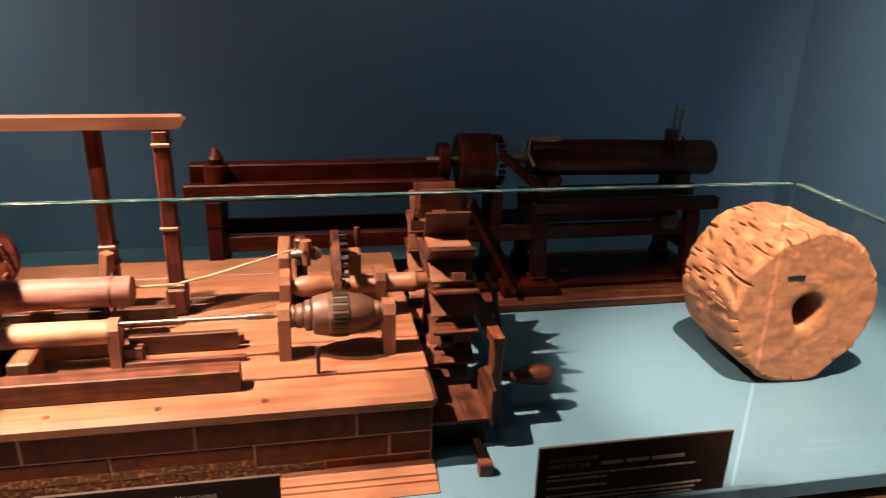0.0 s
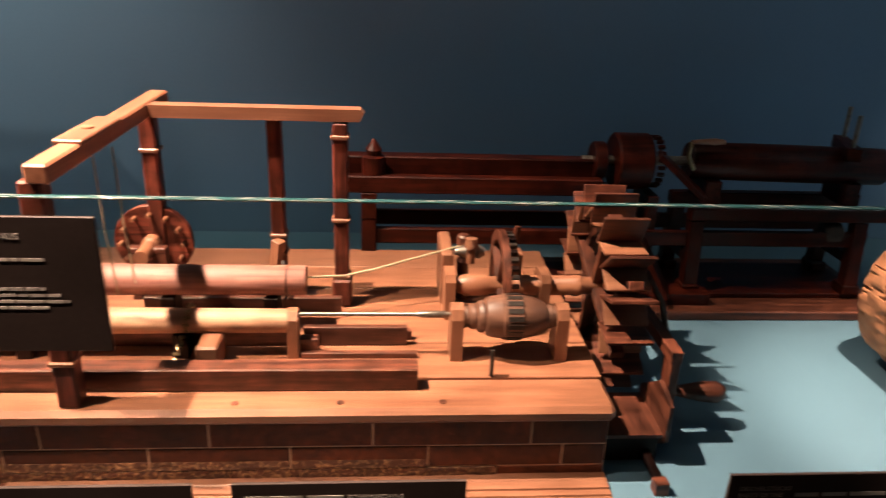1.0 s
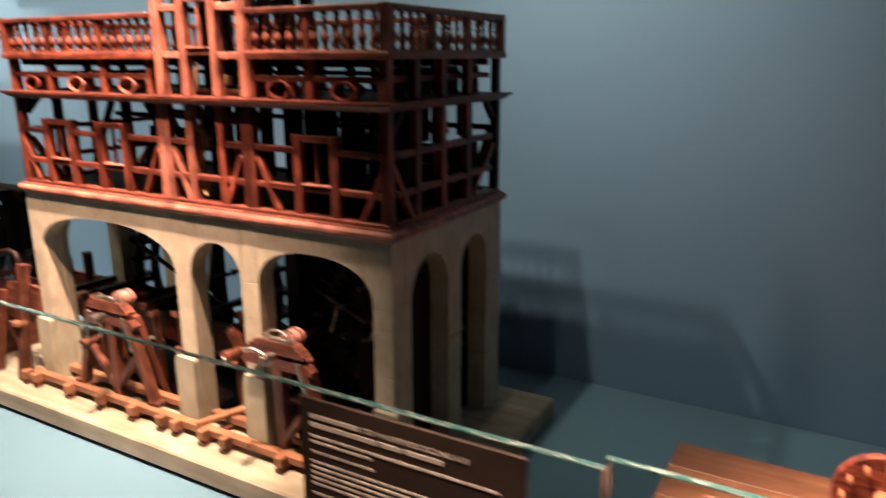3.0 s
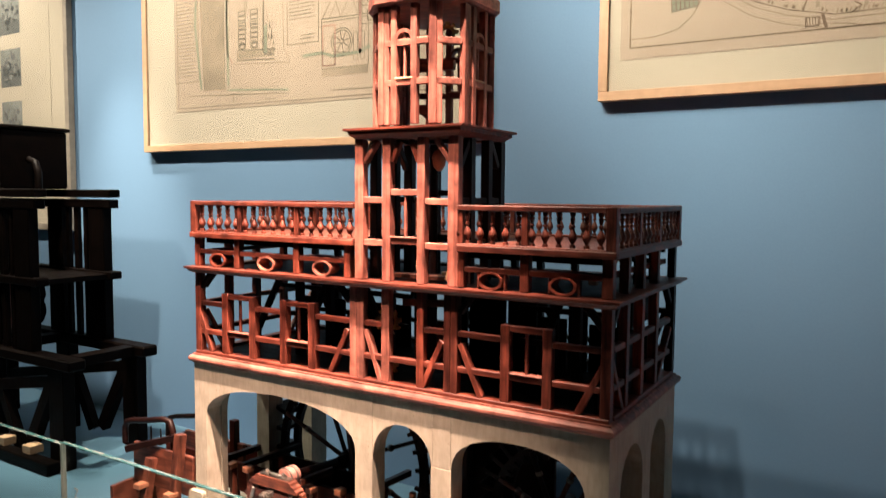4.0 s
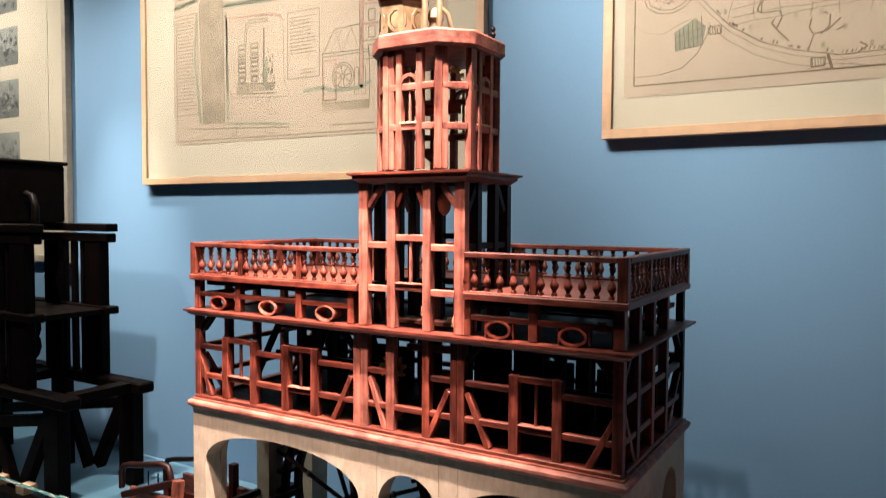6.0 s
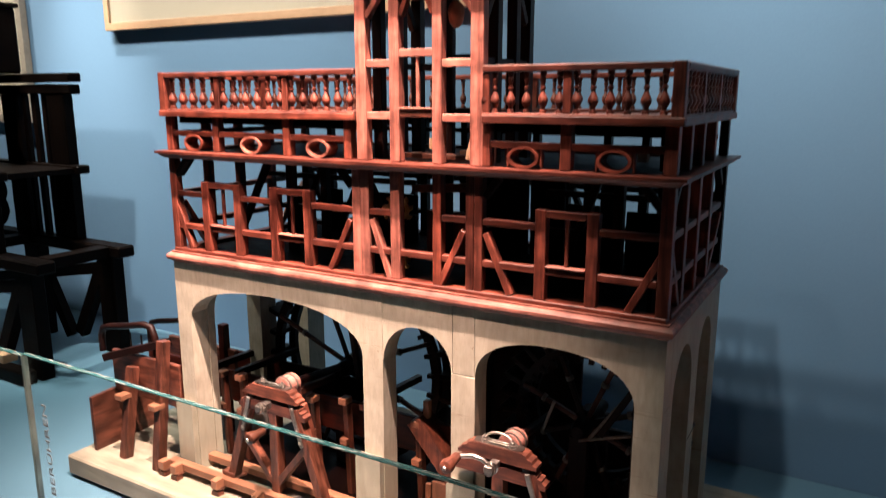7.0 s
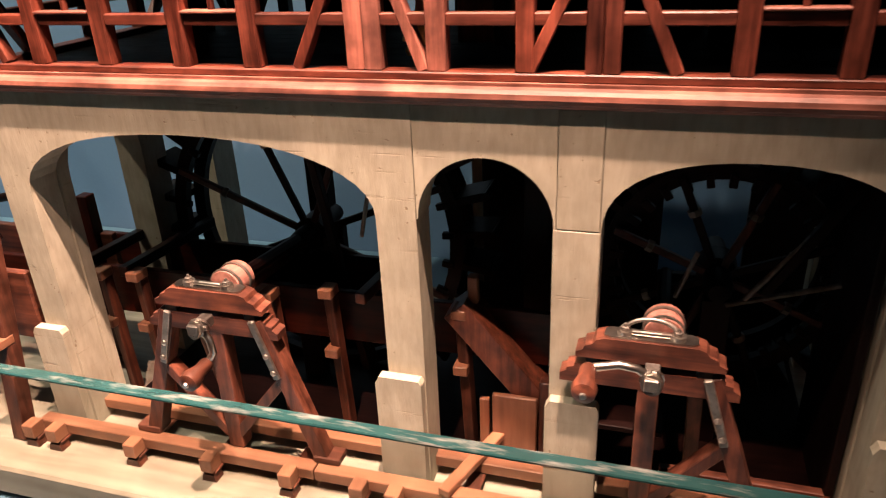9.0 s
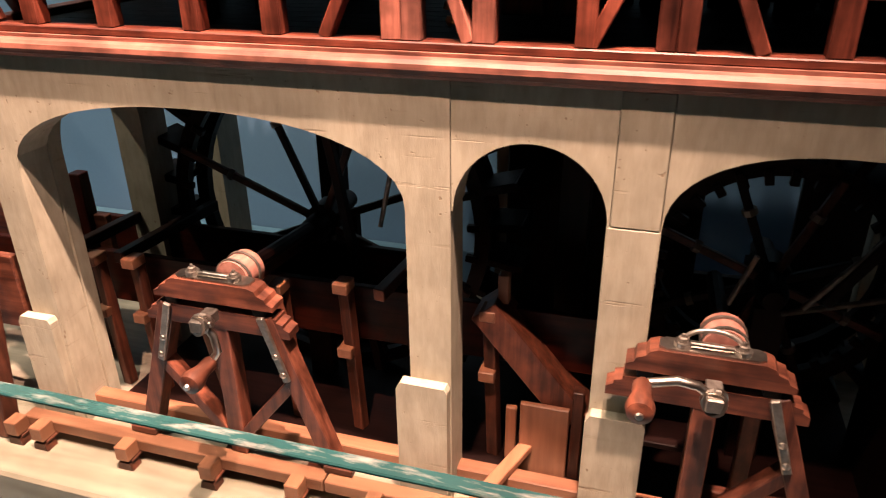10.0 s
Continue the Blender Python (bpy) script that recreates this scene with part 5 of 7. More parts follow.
def plan_lines(bm):
    strip(bm, [(-3.416, 2.85), (-3.408, 2.014), (-2.17, 2.010)], 0.0020, py)
    boxed(bm, -3.425, -3.288, 2.115, 2.505, 0.0018, py)
    script(bm, -3.415, -3.298, 2.490, 2.130, 0.0135, py, 0.0042)
    boxed(bm, -2.820, -2.674, 2.207, 2.440, 0.0020, py)
    script(bm, -2.810, -2.684, 2.420, 2.290, 0.0125, py, 0.0042)
    script(bm, -2.760, -2.684, 2.235, 2.215, 0.011, py, 0.0036)
    # outline and masonry of the river strip
    strip(bm, [(-3.258, 2.075), (-3.280, 2.535), (-3.214, 2.606), (-3.148, 2.530), (-3.142, 2.072)], 0.0020, py)
    for k in range(430):
        z = rnd.uniform(2.085, 2.57)
        x = rnd.uniform(-3.268, -3.150)
        strip(bm, [(x, z), (x + rnd.uniform(0.002, 0.008), z + rnd.uniform(-0.004, 0.004))], 0.0016, py)
    boxed(bm, -3.165, -3.125, 2.265, 2.305, 0.0014, py)
    # machine: two pumping columns on a trough, a bent delivery pipe and a rod gear
    for x in (-3.066, -3.002):
        for z, h in ((2.215, 0.036), (2.255, 0.030), (2.290, 0.022), (2.320, 0.034)):
            boxed(bm, x, x + 0.036, z, z + h, 0.0030, py)
            strip(bm, [(x + 0.004, z + h * 0.5), (x + 0.032, z + h * 0.5)], 0.0055, py)
        circle(bm, x + 0.018, 2.228, 0.013, 0.0030, py, 12)
    for z in (2.176, 2.212):
        strip(bm, [(-3.078, z), (-2.884, z - 0.010)], 0.0034, py)
    for x in (-3.050, -2.990, -2.925):
        circle(bm, x, 2.192, 0.007, 0.0022, py, 10)
    strip(bm, [(-3.034, 2.355), (-3.034, 2.395), (-3.026, 2.425), (-3.005, 2.440), (-2.915, 2.436)], 0.0024, py)
    strip(bm, [(-3.024, 2.355), (-3.024, 2.393), (-3.018, 2.417), (-3.002, 2.430), (-2.915, 2.427)], 0.0020, py)
    strip(bm, [(-2.938, 2.20), (-2.936, 2.405)], 0.0055, py)
    for k in range(46):
        x, z = rnd.uniform(-2.945, -2.885), rnd.uniform(2.185, 2.315)
        strip(bm, [(x, z), (x + rnd.uniform(-0.008, 0.008), z + rnd.uniform(-0.018, 0.018))], 0.0030, py)
    strip(bm, [(-2.842, 2.415), (-2.838, 2.20), (-2.808, 2.148), (-3.092, 2.163)], 0.0014, py)
    # wheel house with its roof truss
    boxed(bm, -2.660, -2.458, 2.110, 2.268, 0.0020, py)
    strip(bm, [(-2.662, 2.272), (-2.606, 2.358), (-2.490, 2.362)], 0.0024, py)
    for x, q in ((-2.63, -2.575), (-2.575, -2.606), (-2.575, -2.535), (-2.50, -2.535)):
        strip(bm, [(x, 2.276), (q, 2.354)], 0.0014, py)
    strip(bm, [(-2.662, 2.280), (-2.458, 2.276)], 0.0026, py)
    for r in (0.046, 0.038):
        circle(bm, -2.571, 2.196, r, 0.0024, py)
    circle(bm, -2.571, 2.196, 0.008, 0.0024, py, 10)
    for k in range(8):
        a = math.pi * k / 4 + 0.2
        strip(bm, [(-2.571 + 0.008 * math.cos(a), 2.196 + 0.008 * math.sin(a)), (-2.571 + 0.038 * math.cos(a), 2.196 + 0.038 * math.sin(a))], 0.0022, py)
    for x in (-2.52, -2.49):
        boxed(bm, x, x + 0.016, 2.13, 2.22, 0.0016, py)
    # tall tower elevation
    for x in (-2.500, -2.484, -2.412, -2.396):
        strip(bm, [(x, 2.15), (x, 2.64)], 0.0014, py)
    for z in (2.245, 2.305, 2.36, 2.425, 2.50, 2.565, 2.62):
        strip(bm, [(-2.50, z), (-2.396, z - 0.004)], 0.0020, py)
        boxed(bm, -2.462, -2.436, z + 0.008, z + 0.044, 0.0024, py)
    strip(bm, [(-2.515, 2.64), (-2.45, 2.70), (-2.385, 2.64), (-2.515, 2.64)], 0.0020, py)
    script(bm, -2.37, -2.25, 2.66, 2.52, 0.014, py)
    # conduit along the top, and what lies by the foot of the sheet
    for k in range(5):
        o = k * 0.009
        strip(bm, [(-3.405 + o, 2.565), (-3.37 + o * 0.8, 2.625 - o * 0.6), (-3.31, 2.672 - o), (-3.05, 2.690 - o), (-2.84, 2.700 - o)], 0.0016, py)
    for k in range(18):
        x = -3.29 + k * 0.024
        strip(bm, [(x, 2.668), (x, 2.674)], 0.0034, py)
    for x in (-2.885, -2.868):
        strip(bm, [(x, 2.66), (x + 0.012, 2.535)], 0.0018, py)
    boxed(bm, -3.00, -2.78, 2.652, 2.700, 0.0024, py)
    for k in range(40):
        x, z = rnd.uniform(-3.0, -2.78), rnd.uniform(2.655, 2.70)
        strip(bm, [(x, z), (x + rnd.uniform(0.004, 0.02), z)], 0.0022, py)
    strip(bm, [(-3.34, 2.060), (-2.815, 2.040)], 0.0022, py)
    boxed(bm, -3.098, -3.078, 2.025, 2.052, 0.0020, py)
    strip(bm, [(-2.93, 2.046), (-2.93, 2.024), (-2.88, 2.022)], 0.0018, py)
    strip(bm, [(-2.62, 2.035), (-2.44, 2.033)], 0.0026, py)


def green_lines(bm):
    for k in range(4):
        o, w = k * 0.004, 0.0045
        strip(bm, [(-3.42, 2.545 - o), (-3.285, 2.562 - o)], w, py - 0.0003)
        strip(bm, [(-3.144, 2.518 - o), (-2.83, 2.508 - o), (-2.62, 2.520 - o)], w, py - 0.0003)
    for o in (0.0, 0.006):
        strip(bm, [(-3.290 - o, 2.50), (-3.302 - o, 2.33), (-3.270 - o, 2.08)], 0.0050, py - 0.0003)
        strip(bm, [(-3.136 + o, 2.48), (-3.130 + o, 2.30), (-3.126 + o, 2.085)], 0.0050, py - 0.0003)
    strip(bm, [(-3.126, 2.070), (-2.95, 2.060), (-2.815, 2.052)], 0.0055, py - 0.0003)
    strip(bm, [(-2.748, 2.162), (-2.66, 2.166), (-2.61, 2.150), (-2.50, 2.154), (-2.45, 2.170)], 0.0085, py - 0.0003)
    strip(bm, [(-2.928, 2.19), (-2.926, 2.29)], 0.012, py - 0.0003)


def rose_lines(bm):
    strip(bm, [(-3.128, 2.462), (-2.90, 2.448), (-2.856, 2.438), (-2.842, 2.418)], 0.0055, py - 0.0003)
    strip(bm, [(-3.128, 2.462), (-3.128, 2.205), (-3.098, 2.168)], 0.0040, py - 0.0003)
    for x in (-2.492, -2.404):
        strip(bm, [(x, 2.15), (x, 2.64)], 0.0085, py - 0.0003)
    for z in (2.36, 2.425, 2.50, 2.62):
        strip(bm, [(-2.49, z), (-2.405, z - 0.004)], 0.0060, py - 0.0003)
    strip(bm, [(-3.40, 2.735), (-3.33, 2.715), (-3.27, 2.72), (-3.05, 2.735), (-2.80, 2.720), (-2.72, 2.725)], 0.0045, py - 0.0003)
    strip(bm, [(-3.00, 2.648), (-2.78, 2.654), (-2.66, 2.68)], 0.0040, py - 0.0003)
    boxed(bm, -2.655, -2.60, 2.12, 2.255, 0.004, py - 0.0003)


def brown_fill(bm):
    bm.faces.new([bm.verts.new((x, py + 0.0001, z)) for x, z in ((-3.258, 2.075), (-3.142, 2.072), (-3.148, 2.530), (-3.214, 2.606), (-3.280, 2.535))])
    quad(bm, -2.660, -2.458, 2.082, 2.108, py + 0.0001)
    quad(bm, -2.885, -2.868, 2.54, 2.655, py + 0.0001)
    quad(bm, -3.078, -2.884, 2.178, 2.206, py + 0.0001)
    bm.faces.new([bm.verts.new((x, py + 0.0001, z)) for x, z in ((-3.405, 2.565), (-3.37, 2.565), (-3.31, 2.632), (-2.84, 2.662), (-2.84, 2.700), (-3.31, 2.672), (-3.37, 2.625))])


drawn("ink_drawing", plan_lines, PENCIL, P1, "faded brown ink drawing")
drawn("green_wash", green_lines, GREENWASH, P1, "pale green water lines")
drawn("rose_wash", rose_lines, ROSEWASH, P1, "pale rose outlines")
drawn("brown_wash", brown_fill, BROWNWASH, P1, "brown tinted river strip")

# map with winding streams
P2, py2 = frame_thing(-1.660, -0.42, 1.938, 2.98, 0.026, ASH, "pale wood frame with an old brown ink map", (-1.602, -0.50, 2.046, 2.90), PAPER)
rnd = random.Random(5)


def wander(x, z, dx, dz, n, wob):
    out = [(x, z)]
    for _ in range(n):
        x, z = x + dx + rnd.uniform(-wob, wob), z + dz + rnd.uniform(-wob, wob)
        out.append((x, z))
    return out


ROAD = [(-1.423, 2.307), (-1.378, 2.252), (-1.332, 2.204), (-1.262, 2.158), (-1.188, 2.130), (-1.09, 2.108), (-0.989, 2.110), (-0.86, 2.118), (-0.70, 2.145), (-0.54, 2.16)]


def map_lines(bm):
    # walled town: a horseshoe of walls filled with small houses
    for r in (0.072, 0.062):
        pts = [(-1.486 + r * math.cos(a) * (1.0 + 0.08 * math.cos(3 * a)), 2.322 + r * math.sin(a) * 0.92) for a in (2 * math.pi * k / 13 for k in range(14))]
        strip(bm, pts, 0.0018, py2)
    strip(bm, wander(-1.540, 2.305, 0.004, 0.009, 8, 0.003) + wander(-1.470, 2.345, -0.002, -0.010, 6, 0.003), 0.0030, py2)
    for k in range(120):
        a, r = rnd.uniform(0, 6.28), rnd.uniform(0.0, 0.054)
        x, z = -1.486 + r * math.cos(a), 2.322 + r * 0.9 * math.sin(a)
        strip(bm, [(x, z), (x + rnd.uniform(-0.007, 0.007), z + rnd.uniform(-0.007, 0.007))], 0.0020, py2)
    # road and conduit, with a lighter edge below
    strip(bm, ROAD, 0.0020, py2)
    strip(bm, [(x - 0.004, z - 0.012) for x, z in ROAD], 0.0011, py2)
    strip(bm, [(x - 0.010, z - 0.032) for x, z in ROAD[1:7]], 0.0011, py2)
    for (xa, za), (xb, zb) in zip(ROAD[1:], ROAD[2:]):
        for k in range(5):
            t = rnd.random()
            x, z = xa + (xb - xa) * t, za + (zb - za) * t + 0.004
            strip(bm, [(x, z), (x + 0.002, z + rnd.uniform(0.004, 0.009))], 0.0034, py2)
    for k in range(44):
        x = -1.085 + k * 0.009
        strip(bm, [(x, 2.111 + 0.0002 * k), (x + 0.003, 2.120 + 0.0002 * k)], 0.0013, py2)
    # branching streams
    for pts in ([(-1.200, 2.152), (-1.226, 2.186), (-1.214, 2.212), (-1.222, 2.226), (-1.262, 2.228), (-1.262, 2.252), (-1.250, 2.272), (-1.226, 2.276)],
                [(-1.262, 2.228), (-1.272, 2.238), (-1.262, 2.262), (-1.272, 2.276)], [(-1.226, 2.186), (-1.240, 2.200), (-1.232, 2.210)],
                [(-1.158, 2.122), (-1.146, 2.160), (-1.156, 2.180), (-1.152, 2.202)], [(-1.146, 2.160), (-1.115, 2.168), (-1.090, 2.192)], [(-1.130, 2.162), (-1.112, 2.180), (-1.112, 2.206)],
                [(-1.10, 2.166), (-1.080, 2.176)], [(-1.055, 2.108), (-1.035, 2.122), (-1.05, 2.135)]):
        strip(bm, [(x + rnd.uniform(-0.002, 0.002), z + rnd.uniform(-0.002, 0.002)) for x, z in pts], 0.0026, py2)
    strip(bm, wander(-1.423, 2.307, 0.022, -0.001, 7, 0.003) + wander(-1.262, 2.276, 0.026, 0.0, 4, 0.002), 0.0026, py2)
    strip(bm, [(-1.345, 2.305), (-1.318, 2.360), (-1.30, 2.41), (-1.28, 2.50)], 0.0024, py2)
    strip(bm, wander(-1.345, 2.305, -0.008, 0.014, 4, 0.004), 0.0022, py2)
    # long faint field edges and paths
    for z0, dz in ((2.225, 0.004), (2.205, 0.006), (2.245, 0.007), (2.29, 0.006), (2.31, 0.010), (2.34, 0.012)):
        strip(bm, wander(-1.33, z0, 0.03, dz * 0.35, 26, 0.004), 0.0011, py2)
    for k in range(13):
        strip(bm, wander(-1.34 + k * 0.062, 2.22 - 0.004 * k, rnd.uniform(-0.004, 0.004), 0.022, rnd.randint(5, 20), 0.004), 0.0010, py2)
    for k in range(120):
        x, z = rnd.uniform(-1.36, -0.55), rnd.uniform(2.19, 2.75)
        strip(bm, [(x, z), (x + rnd.uniform(0.002, 0.012), z + rnd.uniform(-0.002, 0.002))], 0.0018, py2)
    # coast, beds of the walled garden and the two outworks
    strip(bm, [(-1.575, 2.099), (-1.51, 2.099), (-1.450, 2.112), (-1.412, 2.146), (-1.392, 2.185), (-1.380, 2.210)], 0.0016, py2)
    strip(bm, [(-1.572, 2.235), (-1.545, 2.212), (-1.50, 2.205), (-1.46, 2.225), (-1.43, 2.235), (-1.395, 2.215)], 0.0008, py2)
    for k in range(7):
        o = k * 0.011
        strip(bm, [(-1.466 + o, 2.156 + o * 0.15), (-1.470 + o, 2.205 + o * 0.55)], 0.0016, py2)
    for z in (0.0, 0.016, 0.032):
        strip(bm, [(-1.468, 2.160 + z), (-1.396, 2.168 + z * 1.4)], 0.0012, py2)
    for x, z in ((-1.385, 2.190), (-1.150, 2.086)):
        boxed(bm, x, x + 0.030, z, z + 0.020, 0.0020, py2)
        for k in range(5):
            strip(bm, [(x + 0.004 + k * 0.006, z), (x + 0.002 + k * 0.006, z + 0.02)], 0.0014, py2)
    strip(bm, [(-1.115, 2.112), (-1.105, 2.078)], 0.0050, py2)
    strip(bm, [(-1.16, 2.080), (-1.12, 2.090), (-1.06, 2.084), (-1.03, 2.077)], 0.0012, py2)


def map_border(bm):
    strip(bm, [(-1.575, 2.88), (-1.575, 2.076), (-0.52, 2.076)], 0.0028, py2)


def map_field(bm):
    bm.faces.new([bm.verts.new((x, py2 + 0.0002, z)) for x, z in ((-1.468, 2.156), (-1.402, 2.164), (-1.392, 2.212), (-1.420, 2.236), (-1.470, 2.206))])


def map_houses(bm):
    for (xa, za), (xb, zb) in zip(ROAD[1:], ROAD[2:]):
        x, z = xa + (xb - xa) * 0.6, za + (zb - za) * 0.6 + 0.012
        quad(bm, x, x + 0.008, z, z + 0.014, py2 + 0.0001)
    for x, z in ((-1.085, 2.165), (-1.070, 2.290), (-1.19, 2.205), (-1.135, 2.205)):
        quad(bm, x, x + 0.009, z, z + 0.015, py2 + 0.0001)


drawn("ink_drawing", map_lines, FAINT, P2, "faded brown map lines")
drawn("ink_border", map_border, INK, P2, "dark ruled border")
drawn("green_wash", map_field, GREENWASH, P2)
drawn("red_houses", map_houses, BROWNWASH, P2, "small reddish houses along the road")

# sheet of small grey views
# grey-beige taken from the side in shade, used on every bar
GREYFRAME = surface("shaded_grey_beige_frame", (0.20, 0.175, 0.14), (0.25, 0.22, 0.18), grain=60, rough=(0.5, 0.7), bump=0.03)
P3, py3 = frame_thing(-5.35, -4.150, 1.50, 2.98, 0.030, GREYFRAME, "frame in the grey-beige of its shaded side, with rows of small grey views", (-5.28, -4.30, 1.60, 2.92), MOUNT)
rnd = random.Random(8)
PLATES = [(-4.722 - i * 0.206, 2.690 - j * 0.2515) for i in range(3) for j in range(5)]


def view_tone(bm, low, high, count, depth):
    """Land, walls and foliage of each small view, in one tone of grey."""
    for x, z in PLATES:
        for k in range(count):
            a, b = x + rnd.uniform(0, 0.15), z + rnd.uniform(low, high) * 0.18
            w, h = rnd.uniform(0.008, 0.05), rnd.uniform(0.006, 0.045)
            w, h = min(w, x + 0.176 - a), min(h, z + 0.180 - b)
            pts = [(a + w * (0.5 + 0.5 * math.cos(t) * rnd.uniform(0.6, 1.0)), b + h * (0.5 + 0.5 * math.sin(t) * rnd.uniform(0.6, 1.0))) for t in (2 * math.pi * i / 7 for i in range(7))]
            bm.faces.new([bm.verts.new((u, depth - 0.00001 * k, v)) for u, v in pts])


def grounds(bm):
    for x, z in PLATES:
        quad(bm, x, x + 0.178, z, z + 0.182, py3 + 0.0004)


def land(bm):
    for x, z in PLATES:
        h = rnd.uniform(0.05, 0.10)
        bm.faces.new([bm.verts.new((u, py3 + 0.0003, v)) for u, v in ((x, z), (x + 0.178, z), (x + 0.178, z + h * rnd.uniform(0.6, 1.3)), (x + 0.10, z + h), (x + 0.05, z + h * rnd.uniform(0.7, 1.2)), (x, z + h * 1.1))])


def view_tone_of(name, tone, low, high, count, depth, label=""):
    mat = surface(name, tuple(c * 0.75 for c in tone), tone, grain=120, rough=(0.7, 0.8), bump=0)
    drawn("view_ink", lambda bm: view_tone(bm, low, high, count, depth), mat, P3, label)


drawn("view_ground", grounds, surface("pale_grey_print", (0.215, 0.210, 0.200), (0.270, 0.265, 0.255), grain=60, rough=(0.7, 0.8), bump=0), P3)
drawn("view_land", land, surface("middle_grey_print", (0.10, 0.10, 0.097), (0.17, 0.168, 0.162), grain=140, rough=(0.7, 0.8), bump=0), P3)
view_tone_of("soft_grey_print", (0.16, 0.157, 0.15), 0.25, 0.85, 13, py3 + 0.0002)
view_tone_of("deep_grey_print", (0.055, 0.054, 0.052), 0.0, 0.65, 15, py3 + 0.0001, "small grey printed views")
view_tone_of("light_grey_print", (0.24, 0.236, 0.228), 0.1, 0.7, 8, py3 - 0.0001)
SEAL = surface("dull_red_print", (0.16, 0.030, 0.022), (0.22, 0.045, 0.032), grain=60, rough=(0.7, 0.8), bump=0)
drawn("seal_ground", lambda bm: quad(bm, -4.520, -4.440, 2.755, 2.890, py3 + 0.0002), SEAL, P3, "small red printed seal")
drawn("seal_mark", lambda bm: bm.faces.new([bm.verts.new((-4.468 + 0.022 * math.cos(a), py3, 2.835 + 0.036 * math.sin(a))) for a in (2 * math.pi * k / 16 for k in range(16))]), GREENWASH, P3)

# ---------------------------------------------------------------- pipe boring mill model
BZ = 0.832
mill = thing("boring_mill_model", (-0.35, 1.25, TZ), "wooden pipe boring mill model on a brick-painted base", "machine model")
BX0, BX1, BY0, BY1 = -0.885, 0.202, 0.974, 1.57
part("base_core", box(BX0 + 0.001, BX1 - 0.001, BY0 - 0.0008, BY1, TZ, BZ - 0.027, 0), MORTAR, mill, "pale mortar core of the base")
PLINTH = [(0.0, TZ), (0.078, TZ), (0.078, 0.7018), (0.054, 0.7024), (0.053, 0.7008), (0.0505, 0.7008), (0.0495, 0.7040), (0.040, 0.7046), (0.039, 0.7030), (0.0375, 0.7030), (0.0365, 0.7062), (0.022, 0.7070), (0.020, 0.7085), (0.0, 0.7085)]
bm = slab([(BY0 - o + 0.003, z) for o, z in PLINTH], BX0 + 0.20, BX1 + 0.002, "x")
part("plinth_moulding", bm, DECK["x"], mill, "reddish stepped plinth moulding")
# dark piece that stands for the plinth where it lies in shadow
part("footing", box(BX0 - 0.004, BX0 + 0.199, BY0 - 0.060, BY0 + 0.003, TZ, 0.7065, 0.002), BRICK, mill, "left end of the plinth, its shadow coloured dark brown")
# chipped brown face; the golden flecks hold the grazing light on its relief
GOLD = surface("chipped_brown_with_highlights", (0.085, 0.024, 0.010), (0.55, 0.32, 0.15), grain=150, stain=24, rough=(0.5, 0.75), bump=0.5, stain_dark=0.45, lo=0.48, hi=0.74)


def rough_brick(a, b, z0, z1, fade):
    """The hacked face of a brick: a closed, uneven slab that flattens towards its top."""
    bm = bmesh.new()
    nx, nz = max(6, int((b - a) / 0.0035)), 5
    rows = []
    for j in range(nz + 1):
        z, keep = z0 + (z1 - z0) * j / nz, 1 - fade * j / nz
        rows.append([bm.verts.new((a + (b - a) * i / nx, BY0 - 0.0022 - 0.0016 * keep * (1 + noise.noise(Vector((a * 50 + i * 0.35, z * 190, 1.0))) + 0.7 * noise.noise(Vector((i * 0.8, z * 420, 4.0)))), z)) for i in range(nx + 1)])
    for low, high in zip(rows, rows[1:]):
        for i in range(nx):
            bm.faces.new((low[i], low[i + 1], high[i + 1], high[i]))
    for row in (rows[0], rows[-1]):
        rear = [bm.verts.new((v.co.x, BY0 + 0.006, v.co.z)) for v in row]
        for i in range(nx):
            bm.faces.new((row[i], row[i + 1], rear[i + 1], rear[i]))
    return bm


# three courses: low, middle, high; (joint, brick length, bottom, top)
COURSES = [(0.034, 0.200, 0.7005, 0.7225), (-0.071, 0.205, 0.7240, 0.7615), (-0.154, 0.238, 0.7632, 0.8050)]
rnd = random.Random(3)
for row, (joint, length, z0, z1) in enumerate(COURSES):
    x = joint - length * math.ceil((joint - BX0) / length)
    while x < BX1:
        a, b = max(x, BX0) + 0.0014, min(x + length, BX1) - 0.0014
        if b - a > 0.015:
            hacked = row < 2 and b < 0.04
            if not hacked or row == 1:
                part("brick", box(a, b, BY0 - 0.0015 - rnd.uniform(0, 0.001), BY0 + 0.012, z0, z1, 0.0014), BRICK, mill)
            if hacked:
                part("hacked_brick", rough_brick(a, b, z0, z1 if row == 0 else z0 + 0.014, 0.1 if row == 0 else 0.8), GOLD, mill, "rough chipped brick face with golden highlights coloured in")
        x += length
for joint, length, z0, z1 in COURSES:
    y = BY0 + 0.014
    while y < BY1:
        b = min(y + length, BY1)
        for xa, xb in ((BX1 - 0.010, BX1 + 0.0015), (BX0 - 0.0015, BX0 + 0.010)):
            part("brick", box(xa, xb, y + 0.0014, b - 0.0014, z0, z1, 0.0014), BRICK, mill)
        y += length
